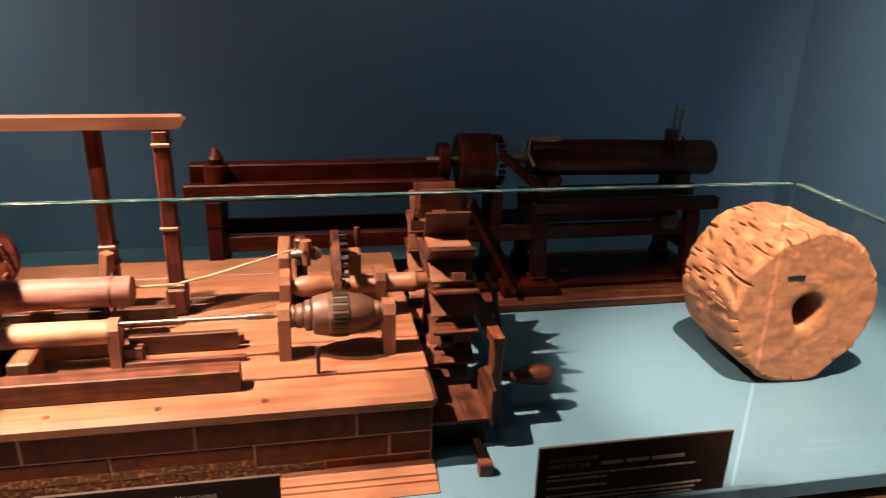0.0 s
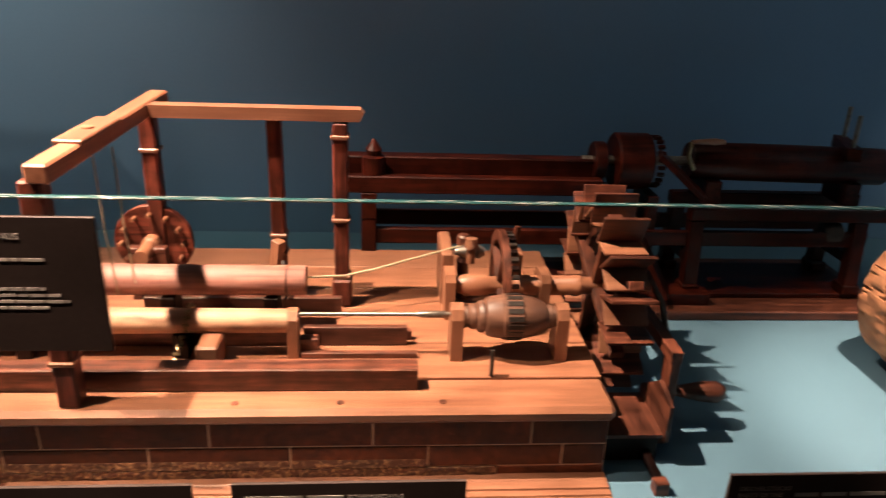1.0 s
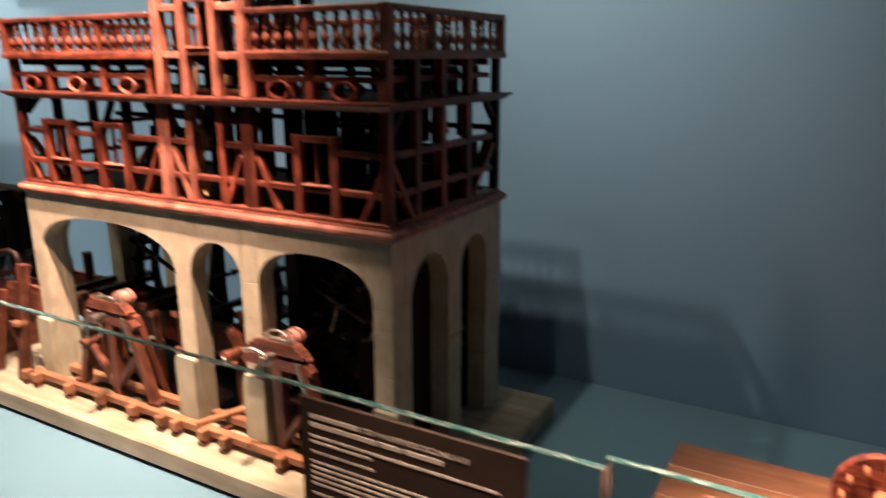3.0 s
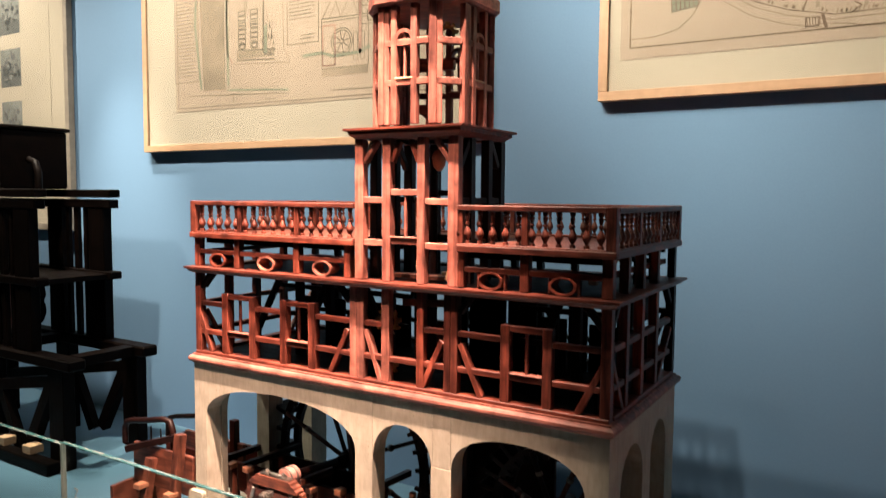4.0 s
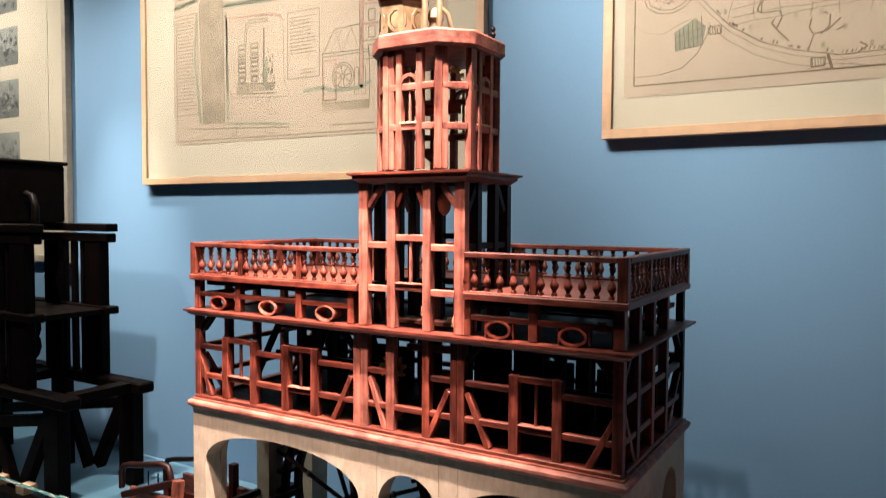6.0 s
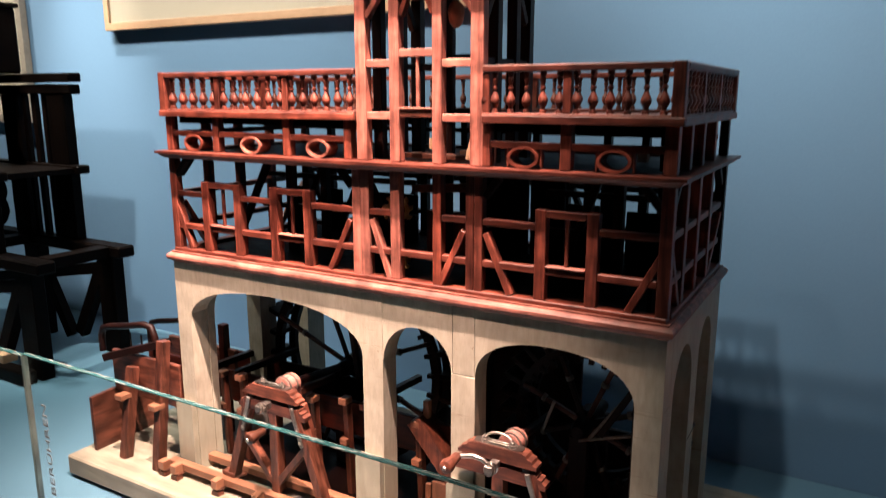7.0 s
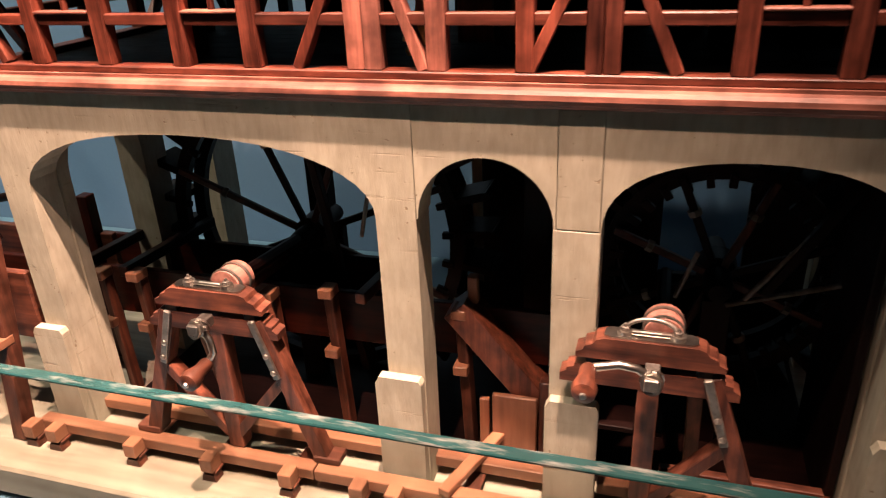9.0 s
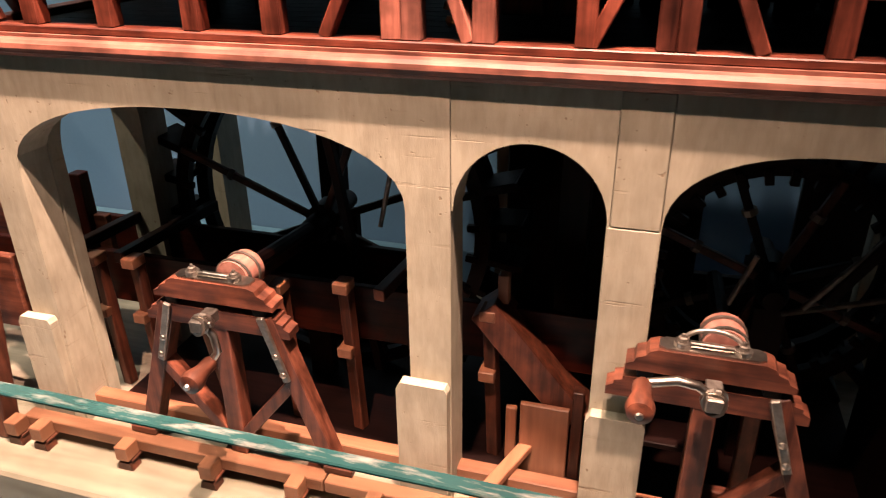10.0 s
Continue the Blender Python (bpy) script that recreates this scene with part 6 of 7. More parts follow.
# planked top with a rounded nosing
edges = [0.962, 1.052, 1.160, 1.262, 1.372, 1.478, 1.575]
for k, (a, b) in enumerate(zip(edges, edges[1:])):
    bm = box(BX0 - 0.014, BX1 + 0.006, a, b - 0.0012, BZ - 0.0265, BZ - (0.0006 * (k % 2)), 0.0085 if k == 0 else 0.0015)
    part("top_plank", bm, DECK, mill, "worn orange-brown plank" if k == 0 else "")
part("front_beam", box(-0.812, -0.087, 1.014, 1.046, BZ, 0.869, 0.002), MID, mill, "long squared beam on the base")
for x in (-0.353, -0.202, -0.051):
    part("peg_head", turned((x, 0.984, BZ - 0.001), (x, 0.984, BZ + 0.001), ((0, 0.0058), (1, 0.0052)), 10), MID, mill)

# gallows frame: two long sides of a rope frame on posts with collars


def collared(x, y, z0, z1, w, rings, mat=RED):
    post = part("post", beam((x, y, z0), (x, y, z1), w, w, 0.003), mat, mill)
    for z in rings:
        part("collar", box(x - w / 2 - 0.003, x + w / 2 + 0.003, y - w / 2 - 0.003, y + w / 2 + 0.003, z, z + 0.008, 0.002), DECK, post)
    return post


collared(-0.580, 0.988, BZ, 1.166, 0.030, (0.90, 1.10))
collared(-0.555, 1.372, BZ, 1.176, 0.028, (1.10,))
collared(-0.332, 1.338, BZ, 1.174, 0.025, (0.92, 0.955))
collared(-0.217, 1.312, BZ, 1.174, 0.026, (0.885, 0.995, 1.145))
part("foot_block", box(-0.235, -0.199, 1.292, 1.332, BZ, 0.885, 0.004), RED, mill)
part("side_lever", beam((-0.338, 1.318, 0.90), (-0.330, 1.312, 0.955), 0.018, 0.020), DECK, mill)
part("hanging_hook", tube([(-0.322, 1.30, 0.92), (-0.315, 1.27, 0.90), (-0.312, 1.25, 0.885), (-0.312, 1.245, 0.87)], 0.0035), BLACK, mill)
part("long_top_beam", slab([(-0.562, 1.176), (-0.562, 1.197), (-0.182, 1.197), (-0.176, 1.190), (-0.184, 1.176)], 1.300, 1.330, "y", 0.0015), DECK, mill, "long top beam of the rope frame")
part("cross_top_beam", beam((-0.564, 0.962, 1.178), (-0.540, 1.405, 1.190), 0.031, 0.026, 0.003), DECK, mill, "cross beam of the rope frame")
part("pulley_board", beam((-0.561, 1.055, 1.1945), (-0.553, 1.19, 1.1975), 0.040, 0.008, 0.002), DECK, mill)
part("pulley_hub", turned((-0.557, 1.12, 1.1985), (-0.557, 1.12, 1.204), ((0, 0.010), (0.7, 0.009), (1, 0.003)), 10), DECK["z"], mill)
for x, y in ((-0.548, 1.10), (-0.535, 1.14)):
    part("hanging_cord", tube([(x, y, 1.168), (x + 0.002, y, 1.05), (x + 0.004, y + 0.01, 0.945)], 0.0014, 6), ROPE, mill)
# pegged treadle disc behind the logs
disc = part("peg_disc", turned((-0.566, 1.362, 0.930), (-0.566, 1.376, 0.930), ((0, 0.0695), (0.1, 0.071), (0.9, 0.071), (1, 0.0695)), 40), RED["x"], mill, "round reddish disc with pegs", smooth=40)
for k in range(12):
    a = 2 * math.pi * k / 12
    c = Vector((-0.566 + 0.056 * math.cos(a), 1.362, 0.930 + 0.056 * math.sin(a)))
    part("peg", rod(c, c + Vector((0, -0.020, 0)), 0.0035, 8), DECK, disc)
part("disc_shaft", turned((-0.566, 1.362, 0.930), (-0.566, 1.285, 0.930), ((0, 0.017), (0.3, 0.017), (0.35, 0.013), (1, 0.013)), 14), DECK["y"], disc, smooth=40)
for x in (-0.592, -0.540):
    part("bearing_post", box(x - 0.008, x + 0.008, 1.318, 1.336, BZ, 0.925), MID, mill)
part("bearing_bar", box(-0.600, -0.532, 1.3175, 1.3365, 0.9255, 0.935), MID, mill)

# the two logs being bored, each its own thing on its cradle
log_a = thing("log_pipe", (-0.50, 1.217, BZ), "rosy straight log lying on the mill carriage", "log", "logs on the mill")
part("trunk", turned((-0.80, 1.217, 0.9205), (-0.272, 1.217, 0.9205), ((0, 0.0250), (0.004, 0.0262), (0.3, 0.0268), (0.7, 0.0262), (0.996, 0.0258), (1, 0.0248)), 24), ROSE["x"], log_a, smooth=40)
part("band", ring((-0.303, 1.217, 0.9205), (1, 0, 0), 0.0272, 0.0250, 0.004, 24), MID["x"], log_a)
for x in (-0.72, -0.50, -0.33):
    part("cradle", box(x - 0.012, x + 0.012, 1.195, 1.239, BZ, 0.8955), DARK, log_a)
log_b = thing("log_pipe", (-0.50, 1.125, BZ), "pale yellow peeled log chained to the mill carriage", "log", "logs on the mill")
part("trunk", turned((-0.80, 1.125, 0.892), (-0.290, 1.125, 0.892), ((0, 0.0185), (0.01, 0.0200), (0.5, 0.0206), (0.75, 0.0200), (0.99, 0.0192), (1, 0.0180)), 24), PALE["x"], log_b, smooth=40)
for x in (-0.70, -0.46):
    part("cradle", box(x - 0.012, x + 0.012, 1.108, 1.142, BZ, 0.8735), DARK, log_b)
chain = thing("chain", (-0.448, 1.10, BZ), "short iron chain hanging round the pale log", "chain")
links = [(-0.447 + 0.004 * math.sin(a), 1.125 + 0.0245 * math.cos(a), 0.892 + 0.0245 * math.sin(a)) for a in (radians(d) for d in range(60, 200, 14))]
links += [(-0.449 - 0.003 * k, 1.1005 - 0.0005 * k, 0.884 - 0.0075 * k) for k in range(1, 6)] + [(-0.466 - 0.008 * k, 1.097 - 0.002 * k, BZ + 0.0035) for k in range(3)]
for k, c in enumerate(links):
    part("link", ring(c, (1, 0.2, 0.2) if k % 2 else (0.2, 0.2, 1), 0.0056, 0.0030, 0.0022, 10), BRASS, chain)
part("carriage_block", box(-0.425, -0.392, 1.062, 1.120, BZ, 0.878, 0.003), DECK, mill, "rounded wooden wedge block")
part("carriage_side", box(-0.80, -0.282, 1.148, 1.160, BZ, 0.872), MID, mill)
part("carriage_side", box(-0.272, -0.100, 1.150, 1.162, BZ, 0.866), MID, mill)
part("carriage_slide", box(-0.272, -0.085, 1.108, 1.118, BZ, 0.842), MID, mill)
part("carriage_slide", box(-0.260, -0.092, 1.168, 1.180, BZ, 0.850), MID, mill)
part("rear_carriage", box(-0.56, -0.215, 1.255, 1.268, BZ, 0.868), MID, mill)
part("end_bracket", slab([(1.108, BZ), (1.108, 0.900), (1.118, 0.912), (1.134, 0.912), (1.144, 0.900), (1.144, BZ)], -0.293, -0.276, "x", 0.001), DECK, mill)
part("bracket_stub", box(-0.275, -0.245, 1.118, 1.136, BZ, 0.862), MID, mill)
part("boring_rod", turned((-0.288, 1.125, 0.904), (-0.028, 1.125, 0.904), ((0, 0.0035), (0.78, 0.0035), (0.80, 0.006), (0.95, 0.006), (0.96, 0.0045), (1, 0.0045)), 10), IRON["x"] if isinstance(IRON, dict) else IRON, mill, "grey iron boring rod", smooth=40)
part("cord", tube([(-0.272, 1.235, 0.918), (-0.21, 1.26, 0.910), (-0.16, 1.285, 0.911), (-0.08, 1.31, 0.925), (0.015, 1.33, 0.945)], 0.0022, 8), ROPE, mill, "pale drive cord")

# lantern pinion on its bearings
pin = part("pinion_drum", turned((-0.030, 1.122, 0.902), (0.157, 1.122, 0.902), ((0, 0.012), (0.08, 0.012), (0.09, 0.018), (0.13, 0.019), (0.14, 0.016), (0.16, 0.020), (0.20, 0.021), (0.21, 0.018), (0.23, 0.025), (0.27, 0.027), (0.28, 0.024), (0.30, 0.031), (0.37, 0.0345), (0.43, 0.0355), (0.44, 0.0375), (0.60, 0.0375), (0.61, 0.0355), (0.70, 0.033), (0.77, 0.028), (0.82, 0.023), (0.83, 0.019), (0.87, 0.020), (0.88, 0.017), (0.93, 0.018), (1, 0.012)), 28), surface("weathered_grey_wood", (0.060, 0.026, 0.017), (0.20, 0.098, 0.064), stretch=(0.2, 1, 1), grain=60, rough=(0.35, 0.55), bump=0.2), mill, "weathered turned pinion drum", smooth=35)
# solid black bars on the drum; the shade of its slots as colour
for k in range(18):
    a = 2 * math.pi * k / 18
    d = Vector((0, math.cos(a), math.sin(a)))
    c = Vector((0.070, 1.122, 0.902)) + d * 0.0366
    part("slot", beam(c - Vector((0.0125, 0, 0)), c + Vector((0.0125, 0, 0)), 0.0080, 0.0035, 0, up=d), BLACK, pin)
for x in (-0.022, 0.150):
    part("bearing_cheek", slab([(1.098, BZ), (1.100, 0.905), (1.108, 0.921), (1.122, 0.926), (1.136, 0.921), (1.144, 0.905), (1.146, BZ)], x - 0.010, x + 0.010, "x", 0.0015), DECK, mill)
    part("bearing_cheek", slab([(1.240, BZ), (1.242, 0.905), (1.250, 0.918), (1.290, 0.918), (1.298, 0.905), (1.300, BZ)], x - 0.009, x + 0.009, "x", 0.0015), DECK, mill)
part("iron_pin", rod((0.030, 1.055, BZ), (0.030, 1.055, 0.878), 0.0035), BLACK, mill)
part("hand_pin", turned((0.120, 1.40, BZ), (0.120, 1.40, 0.955), ((0, 0.005), (0.8, 0.004), (0.85, 0.008), (1, 0.006)), 10), MID["z"], mill, smooth=40)
part("screw_post", turned((0.008, 1.335, BZ), (0.008, 1.335, 0.962), ((0, 0.011), (0.55, 0.011), (0.6, 0.014), (0.68, 0.008), (0.75, 0.008), (0.78, 0.013), (0.97, 0.013), (1, 0.009)), 14), MID["z"], mill, smooth=40)
part("screw_post", turned((0.018, 1.30, 0.92), (0.018, 1.30, 0.968), ((0, 0.008), (0.6, 0.008), (0.65, 0.013), (1, 0.010)), 14), DECK["z"], mill, smooth=40)
part("crank_nut", turned((-0.01, 1.315, 0.936), (0.045, 1.315, 0.936), ((0, 0.006), (0.3, 0.012), (0.6, 0.009), (0.8, 0.014), (1, 0.008)), 12), IRON, mill, smooth=40)
part("saddle_block", box(0.098, 0.122, 1.33, 1.37, BZ, 0.925, 0.003), DECK, mill)
part("bearing_rear", box(-0.035, -0.012, 1.302, 1.42, BZ, 0.936, 0.003), DECK, mill)

# toothed wheel and axle
AY, AZ = 1.272, 0.888
part("axle", turned((-0.010, AY, AZ), (0.335, AY, AZ), ((0, 0.013), (0.05, 0.020), (0.16, 0.020), (0.18, 0.016), (0.34, 0.016), (0.36, 0.019), (0.62, 0.018), (0.63, 0.020), (0.66, 0.020), (0.67, 0.017), (1, 0.012)), 20), DECK["x"], mill, "thick wooden axle", smooth=40)
gear = part("gear_rim", ring((0.070, AY, AZ + 0.006), (1, 0, 0), 0.097, 0.078, 0.013, 48), MID["y"], mill, "red toothed wheel")
for k in range(36):
    a = 2 * math.pi * k / 36
    d = Vector((0, math.cos(a), math.sin(a)))
    c = Vector((0.070, AY, AZ + 0.006)) + d * 0.088
    part("tooth", beam(c + Vector((0.006, 0, 0)), c + Vector((0.021, 0, 0)), 0.008, 0.011, 0.001, up=d), BLACK if k % 2 else DARK, gear)
for k in range(2):
    d = Vector((0, math.cos(k * math.pi / 2 + 0.6), math.sin(k * math.pi / 2 + 0.6)))
    c = Vector((0.070, AY, AZ + 0.006))
    part("spoke", beam(c - d * 0.079, c + d * 0.079, 0.014, 0.010), MID, gear)

# overshot wheel with plank paddles
wx0, wx1, wr = 0.222, 0.300, 0.186
wheel1 = part("paddle_wheel", ring((0.2605, AY, AZ), (1, 0, 0), 0.118, 0.100, 0.012, 16), MID["y"], mill, "red wooden water wheel with plank paddles")
for k in range(4):
    d = Vector((0, math.cos(k * math.pi / 4 + 0.35), math.sin(k * math.pi / 4 + 0.35)))
    c = Vector((0.2605 + (k % 2 - 0.5) * 0.018, AY, AZ))
    part("arm", beam(c - d * 0.165, c + d * 0.165, 0.016, 0.024, up=(1, 0, 0)), MID, wheel1)
for k in range(16):
    a = 2 * math.pi * k / 16 + 0.1
    d, t = Vector((0, math.cos(a), math.sin(a))), Vector((0, -math.sin(a), math.cos(a)))
    c = Vector(((wx0 + wx1) / 2, AY, AZ))
    paddle = part("paddle", beam(c + d * 0.122, c + d * wr, wx1 - wx0, 0.006, 0.001, up=t), MID, wheel1)
    part("paddle_floor", beam(c + d * 0.128 + t * 0.003, c + d * 0.146 + t * 0.046, wx1 - wx0 - 0.004, 0.005, 0.001, up=d), DECK, paddle)
for y in (1.05, 1.45):
    part("wheel_trestle", box(0.318, 0.334, y, y + 0.03, TZ, AZ - 0.02), MID, mill)
part("wheel_bearing", box(0.316, 0.336, 1.05, 1.48, AZ - 0.034, AZ - 0.0125), MID, mill)
part("tail_board", slab([(1.00, TZ + 0.05), (1.00, TZ + 0.056), (1.12, TZ + 0.056), (1.12, TZ + 0.05)], 0.206, 0.302, "x"), MID, mill)
part("tail_side", slab([(0.995, TZ + 0.045), (0.995, TZ + 0.11), (1.05, TZ + 0.125), (1.12, TZ + 0.075), (1.12, TZ + 0.045)], 0.303, 0.310, "x"), MID, mill)
part("tail_side", slab([(0.995, TZ + 0.045), (0.995, TZ + 0.10), (1.10, TZ + 0.10), (1.12, TZ + 0.045)], 0.2035, 0.2055, "x"), DARK, mill)
part("tail_leg", box(0.212, 0.300, 1.01, 1.03, TZ, TZ + 0.045), DARK, mill)
part("tail_leg", box(0.270, 0.292, 0.925, 0.945, TZ, TZ + 0.022), MID, mill)
part("tail_bar", box(0.276, 0.288, 0.945, 1.01, TZ + 0.006, TZ + 0.020), DARK, mill)
crank = part("crank_hoop", tube([(0.335, AY, AZ), (0.352, AY - 0.01, AZ + 0.012), (0.362, AY - 0.05, AZ - 0.015), (0.360, AY - 0.10, AZ - 0.06), (0.350, AY - 0.135, AZ - 0.105), (0.345, AY - 0.150, 0.775)], 0.006, 8), BLACK, mill, "bent black iron crank", smooth=60)
part("crank_handle", turned((0.335, 1.105, 0.770), (0.445, 1.100, 0.768), ((0, 0.007), (0.25, 0.010), (0.6, 0.0175), (0.85, 0.019), (0.97, 0.012), (1, 0.005)), 18), MID["x"], crank, "turned reddish handle", smooth=40)

# ---------------------------------------------------------------- dark boring bench behind the mill
bench = thing("boring_bench_model", (0.4, 1.62, TZ), "dark red wooden pipe boring bench with a thick log", "machine model")
part("base_board", box(-0.30, 1.03, 1.488, 1.80, TZ, TZ + 0.022, 0.003), MID, bench, "worn red base board")
part("inner_board", box(-0.26, 0.99, 1.56, 1.74, TZ + 0.0225, TZ + 0.034, 0.002), BENCH, bench)
for x in (-0.175, 0.565, 0.955):
    for y in (1.575, 1.715):
        part("leg", beam((x, y + (0.012 if y < 1.6 else -0.012), 0.905), (x, y - (0.006 if y < 1.6 else -0.006), TZ + 0.034), 0.032, 0.030), BENCH, bench)
        part("leg_foot", box(x - 0.021, x + 0.021, y - 0.024, y + 0.022, TZ + 0.0345, TZ + 0.058, 0.003), BENCH, bench)
    part("cross_rail", box(x - 0.010, x + 0.010, 1.60, 1.69, 0.80, 0.825), BENCH, bench)
for y in (1.585, 1.705):
    part("side_rail", box(-0.235, 0.335, y - 0.013, y + 0.013, 0.962, 1.000, 0.003), BENCH, bench)
    part("side_rail", box(0.545, 1.02, y - 0.014, y + 0.014, 0.908, 0.938, 0.003), BENCH, bench)
    part("stretcher", box(-0.19, 0.98, y - 0.008, y + 0.008, 0.845, 0.880, 0.002), BENCH, bench)
part("slide_beam", box(-0.225, 0.33, 1.625, 1.665, 0.985, 1.030, 0.003), BENCH, bench)
for x in (-0.175, 0.335):
    part("upright", box(x - 0.016, x + 0.016, 1.57, 1.72, 0.905, 0.962), BENCH, bench)
part("knob", turned((-0.165, 1.60, 1.000), (-0.165, 1.60, 1.075), ((0, 0.026), (0.5, 0.026), (0.55, 0.016), (0.7, 0.018), (0.85, 0.010), (1, 0.003)), 12), BENCH["z"], bench, smooth=40)
log = part("thick_log", turned((0.548, 1.645, 1.030), (1.015, 1.645, 1.022), ((0, 0.040), (0.01, 0.0425), (0.5, 0.0435), (0.99, 0.0425), (1, 0.040)), 28), BENCH["x"], bench, "thick dark red log", smooth=40)
# black disc on the log end for the dark inside of its bore
part("log_bore", rod((1.0151, 1.645, 1.022), (1.0165, 1.645, 1.022), 0.016), BLACK, log)
for x in (0.60, 0.93):
    part("log_saddle", box(x - 0.018, x + 0.018, 1.598, 1.692, 0.9385, 0.992), BENCH, bench)
part("clamp_bar", beam((0.895, 1.575, 1.065), (0.945, 1.72, 1.065), 0.030, 0.028), BENCH, bench)
for p in ((0.90, 1.595, 1.079), (0.942, 1.70, 1.079)):
    part("clamp_screw", rod(p, (p[0], p[1], 1.150), 0.005), IRON, bench)
part("crank_iron", tube([(0.545, 1.60, 1.02), (0.528, 1.60, 1.05), (0.530, 1.60, 1.082)], 0.005), BRASS, bench, smooth=60)
part("crank_grip", turned((0.530, 1.60, 1.083), (0.605, 1.60, 1.084), ((0, 0.004), (0.3, 0.006), (0.7, 0.008), (1, 0.005)), 12), DECK["x"], bench, smooth=40)
drum = part("gear_drum", turned((0.372, 1.645, 1.025), (0.452, 1.645, 1.025), ((0, 0.060), (0.05, 0.064), (0.95, 0.064), (1, 0.060)), 28), BENCH["x"], bench, "dark toothed drum", smooth=30)
for k in range(22):
    a = 2 * math.pi * k / 22
    d = Vector((0, math.cos(a), math.sin(a)))
    c = Vector((0.460, 1.645, 1.025)) + d * 0.056
    part("tooth", beam(c, c + Vector((0.016, 0, 0)), 0.008, 0.008, 0.001, up=d), BENCH, drum)
part("small_wheel", turned((0.325, 1.645, 1.025), (0.352, 1.645, 1.025), ((0, 0.040), (0.1, 0.043), (0.9, 0.043), (1, 0.040)), 24), BENCH["x"], bench, smooth=30)
part("drum_shaft", rod((0.30, 1.645, 1.025), (0.548, 1.645, 1.028), 0.011), IRON, bench)
part("slanted_board", beam((0.462, 1.60, 1.055), (0.565, 1.57, 0.965), 0.06, 0.012), BENCH, bench)
part("slanted_board", beam((0.39, 1.57, 0.945), (0.50, 1.53, 0.745), 0.07, 0.012), BENCH, bench)
for x in (0.375, 0.462):
    part("drum_post", box(x - 0.012, x + 0.012, 1.59, 1.70, 0.735, 0.958), BENCH, bench)
part("shelf_board", box(0.47, 0.60, 1.52, 1.58, TZ + 0.0225, TZ + 0.05), BENCH, bench)
part("weight", turned((0.875, 1.60, 0.875), (0.925, 1.60, 0.875), ((0, 0.020), (0.2, 0.028), (0.8, 0.028), (1, 0.018)), 16), BLACK, bench, smooth=40)

# ---------------------------------------------------------------- slice of a bored log
slice_ob = thing("log_slice", (0.945, 1.21, TZ), "thick cracked slice of a bored tree trunk on edge", "log slice")
sx, sz, srx, srz, sy0, sy1 = 0.944, 0.858, 0.151, 0.1585, 1.112, 1.312
noise.seed_set(4)
N, R = 400, 18


def rim_point(k, depth):
    a = 2 * math.pi * k / N
    v = noise.noise(Vector((math.cos(a) * 2.2, math.sin(a) * 2.2, depth * 6))) * 0.010 + noise.noise(Vector((math.cos(a) * 9, math.sin(a) * 9, depth * 26))) * 0.0035
    crack = noise.noise(Vector((math.cos(a) * 30, math.sin(a) * 30 + 3.0, depth * 15))) + 0.45 * noise.noise(Vector((math.cos(a) * 46, math.sin(a) * 46, depth * 24)))
    v -= 0.055 * min(max(0.0, crack - 0.40), 0.20)
    chip = noise.noise(Vector((math.cos(a) * 7, math.sin(a) * 7, depth * 34 + 9)))
    v -= 0.012 * max(0.0, chip - 0.25)
    return a, 1.0 + v / 0.16


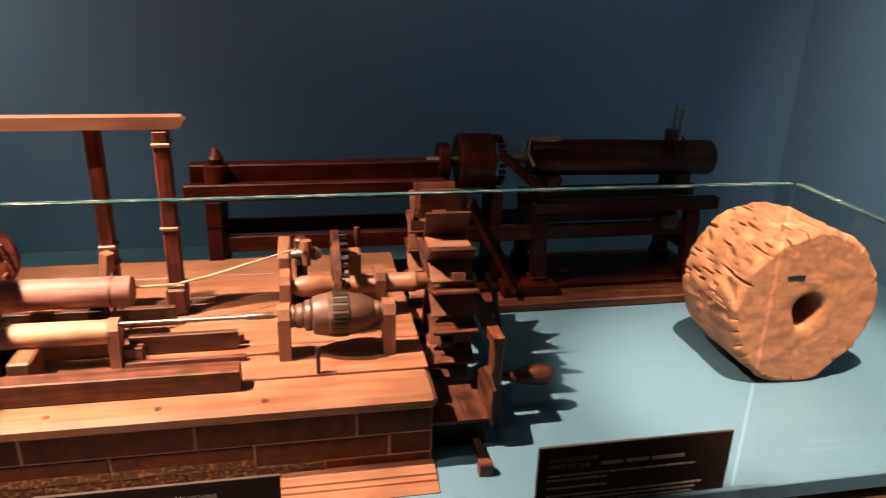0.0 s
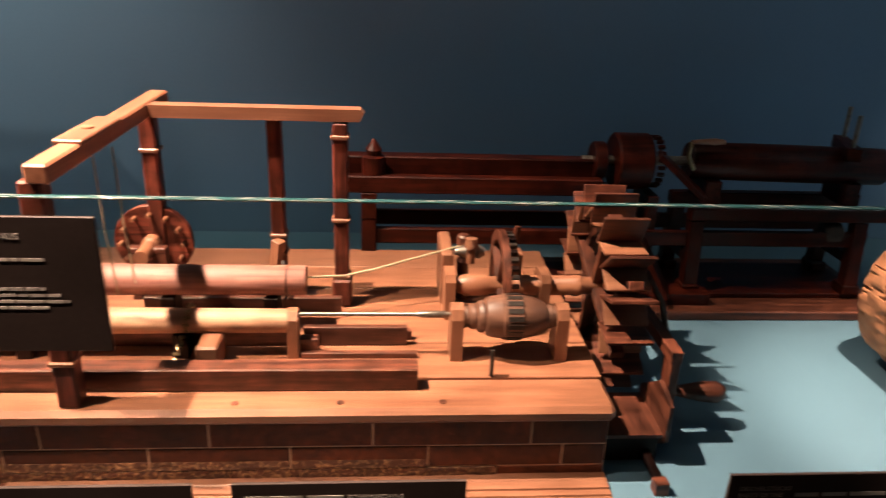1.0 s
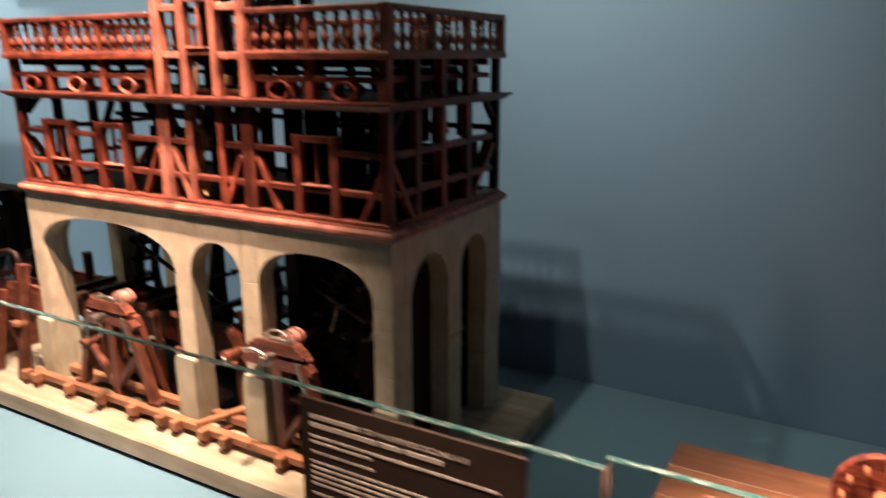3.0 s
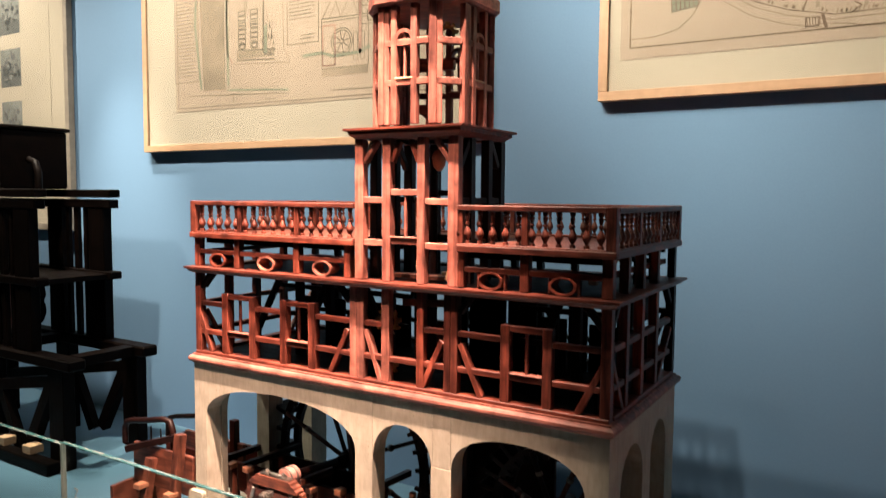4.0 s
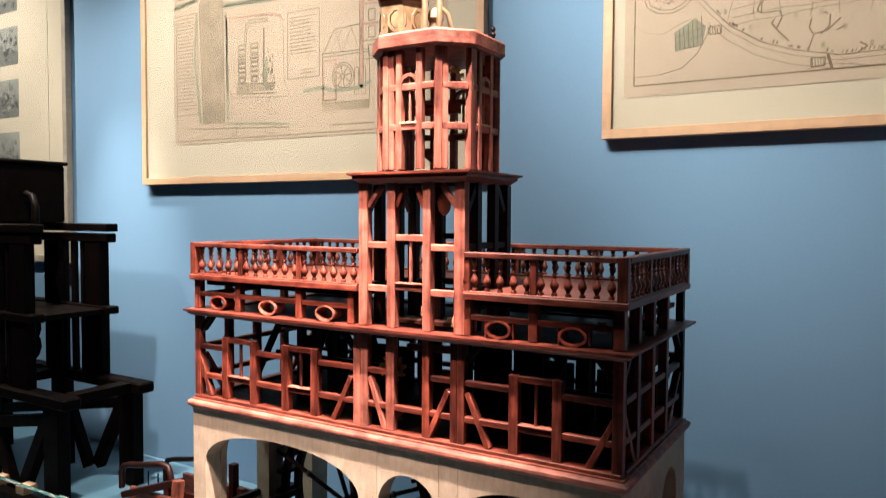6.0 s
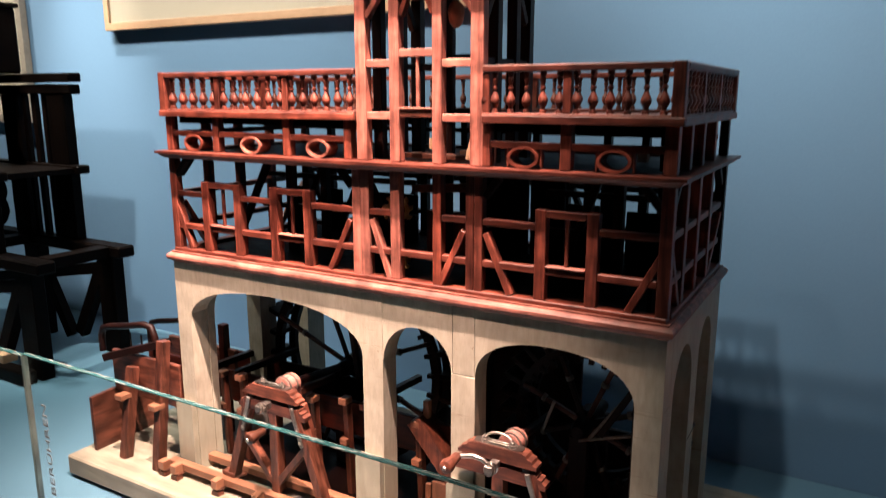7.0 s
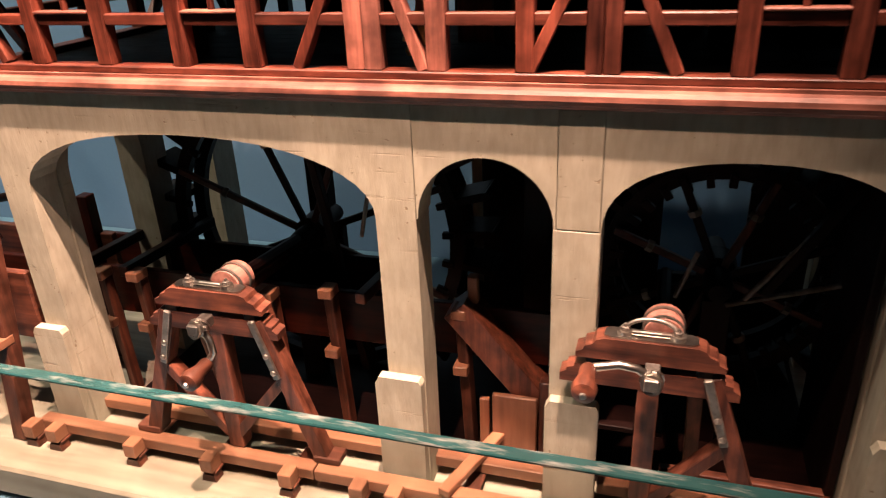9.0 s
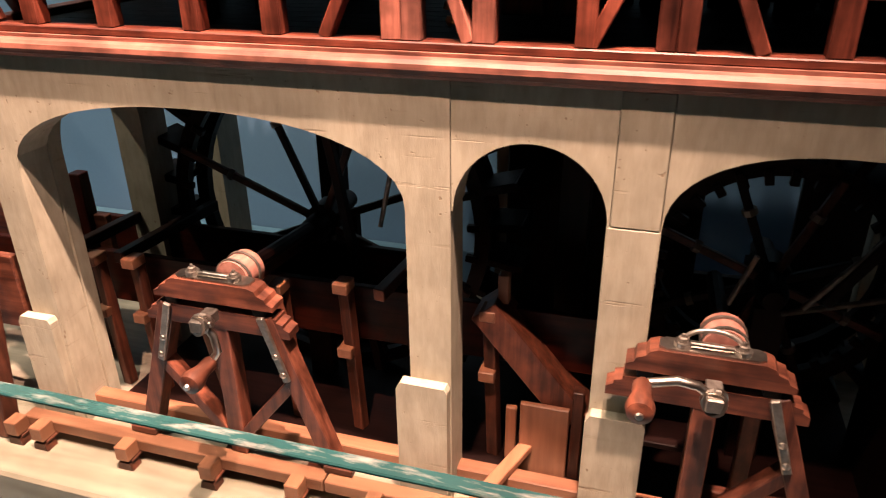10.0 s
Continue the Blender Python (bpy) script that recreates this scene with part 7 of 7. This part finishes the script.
bm = bmesh.new()
rows = []
for j in range(49):
    s = j / 48
    y = sy0 + (sy1 - sy0) * s
    shrink = 0.010 if j in (0, 48) else 0.003 if j in (1, 47) else 0.0
    row = []
    for k in range(N):
        a, f = rim_point(k, y)
        x, z = sx + (srx - shrink) * f * math.cos(a), sz + (srz - shrink) * f * math.sin(a)
        row.append(bm.verts.new((x, y, max(z, TZ + 0.0005))))
    rows.append(row)
for a, b in zip(rows, rows[1:]):
    for k in range(N):
        bm.faces.new((a[k], a[(k + 1) % N], b[(k + 1) % N], b[k]))
part("log_side", bm, BARK, slice_ob, "cracked pale brown outer side", smooth=60)
hx, hz, hr = 0.946, 0.853, 0.031
for y, sgn in ((sy0, 1), (sy1, -1)):
    bm = bmesh.new()
    loops = []
    for j in range(R + 1):
        s = j / R
        loop = []
        for k in range(N):
            a, f = rim_point(k, y)
            ox, oz = sx + (srx - 0.010) * f * math.cos(a), sz + (srz - 0.010) * f * math.sin(a)
            oz = max(oz, TZ + 0.0005)
            hxx, hzz = hx + hr * math.cos(a) * (1 + 0.10 * math.sin(3 * a)), hz + hr * 1.24 * math.sin(a)
            x, z = hxx + (ox - hxx) * s, hzz + (oz - hzz) * s
            relief = noise.noise(Vector((x * 40, z * 40, 0))) * 0.0016 + math.sin(s * 70 + 2.5 * noise.noise(Vector((x * 9, z * 9, 5)))) * 0.0005
            if j == R:
                relief = 0
            if j == 0:
                relief = 0.004
            loop.append(bm.verts.new((x, y + sgn * relief, z)))
        loops.append(loop)
    for a, b in zip(loops, loops[1:]):
        for k in range(N):
            bm.faces.new((a[k], a[(k + 1) % N], b[(k + 1) % N], b[k]))
    part("sawn_face", bm, ENDGRAIN, slice_ob, "rough sawn end with rings", smooth=60)
bm = bmesh.new()
loops = [[bm.verts.new((hx + hr * math.cos(a) * (1 + 0.10 * math.sin(3 * a)), y, hz + hr * 1.24 * math.sin(a))) for a in (2 * math.pi * k / 32 for k in range(32))] for y in (sy0 + 0.004, sy1 - 0.004)]
for k in range(32):
    bm.faces.new((loops[0][k], loops[0][(k + 1) % 32], loops[1][(k + 1) % 32], loops[1][k]))
part("bore", bm, ENDGRAIN, slice_ob, "bored hole", smooth=60)
part("stamp", box(0.888, 0.924, sy0 - 0.0012, sy0 + 0.001, 0.922, 0.931, 0), BLACK, slice_ob, "dark stamped mark")
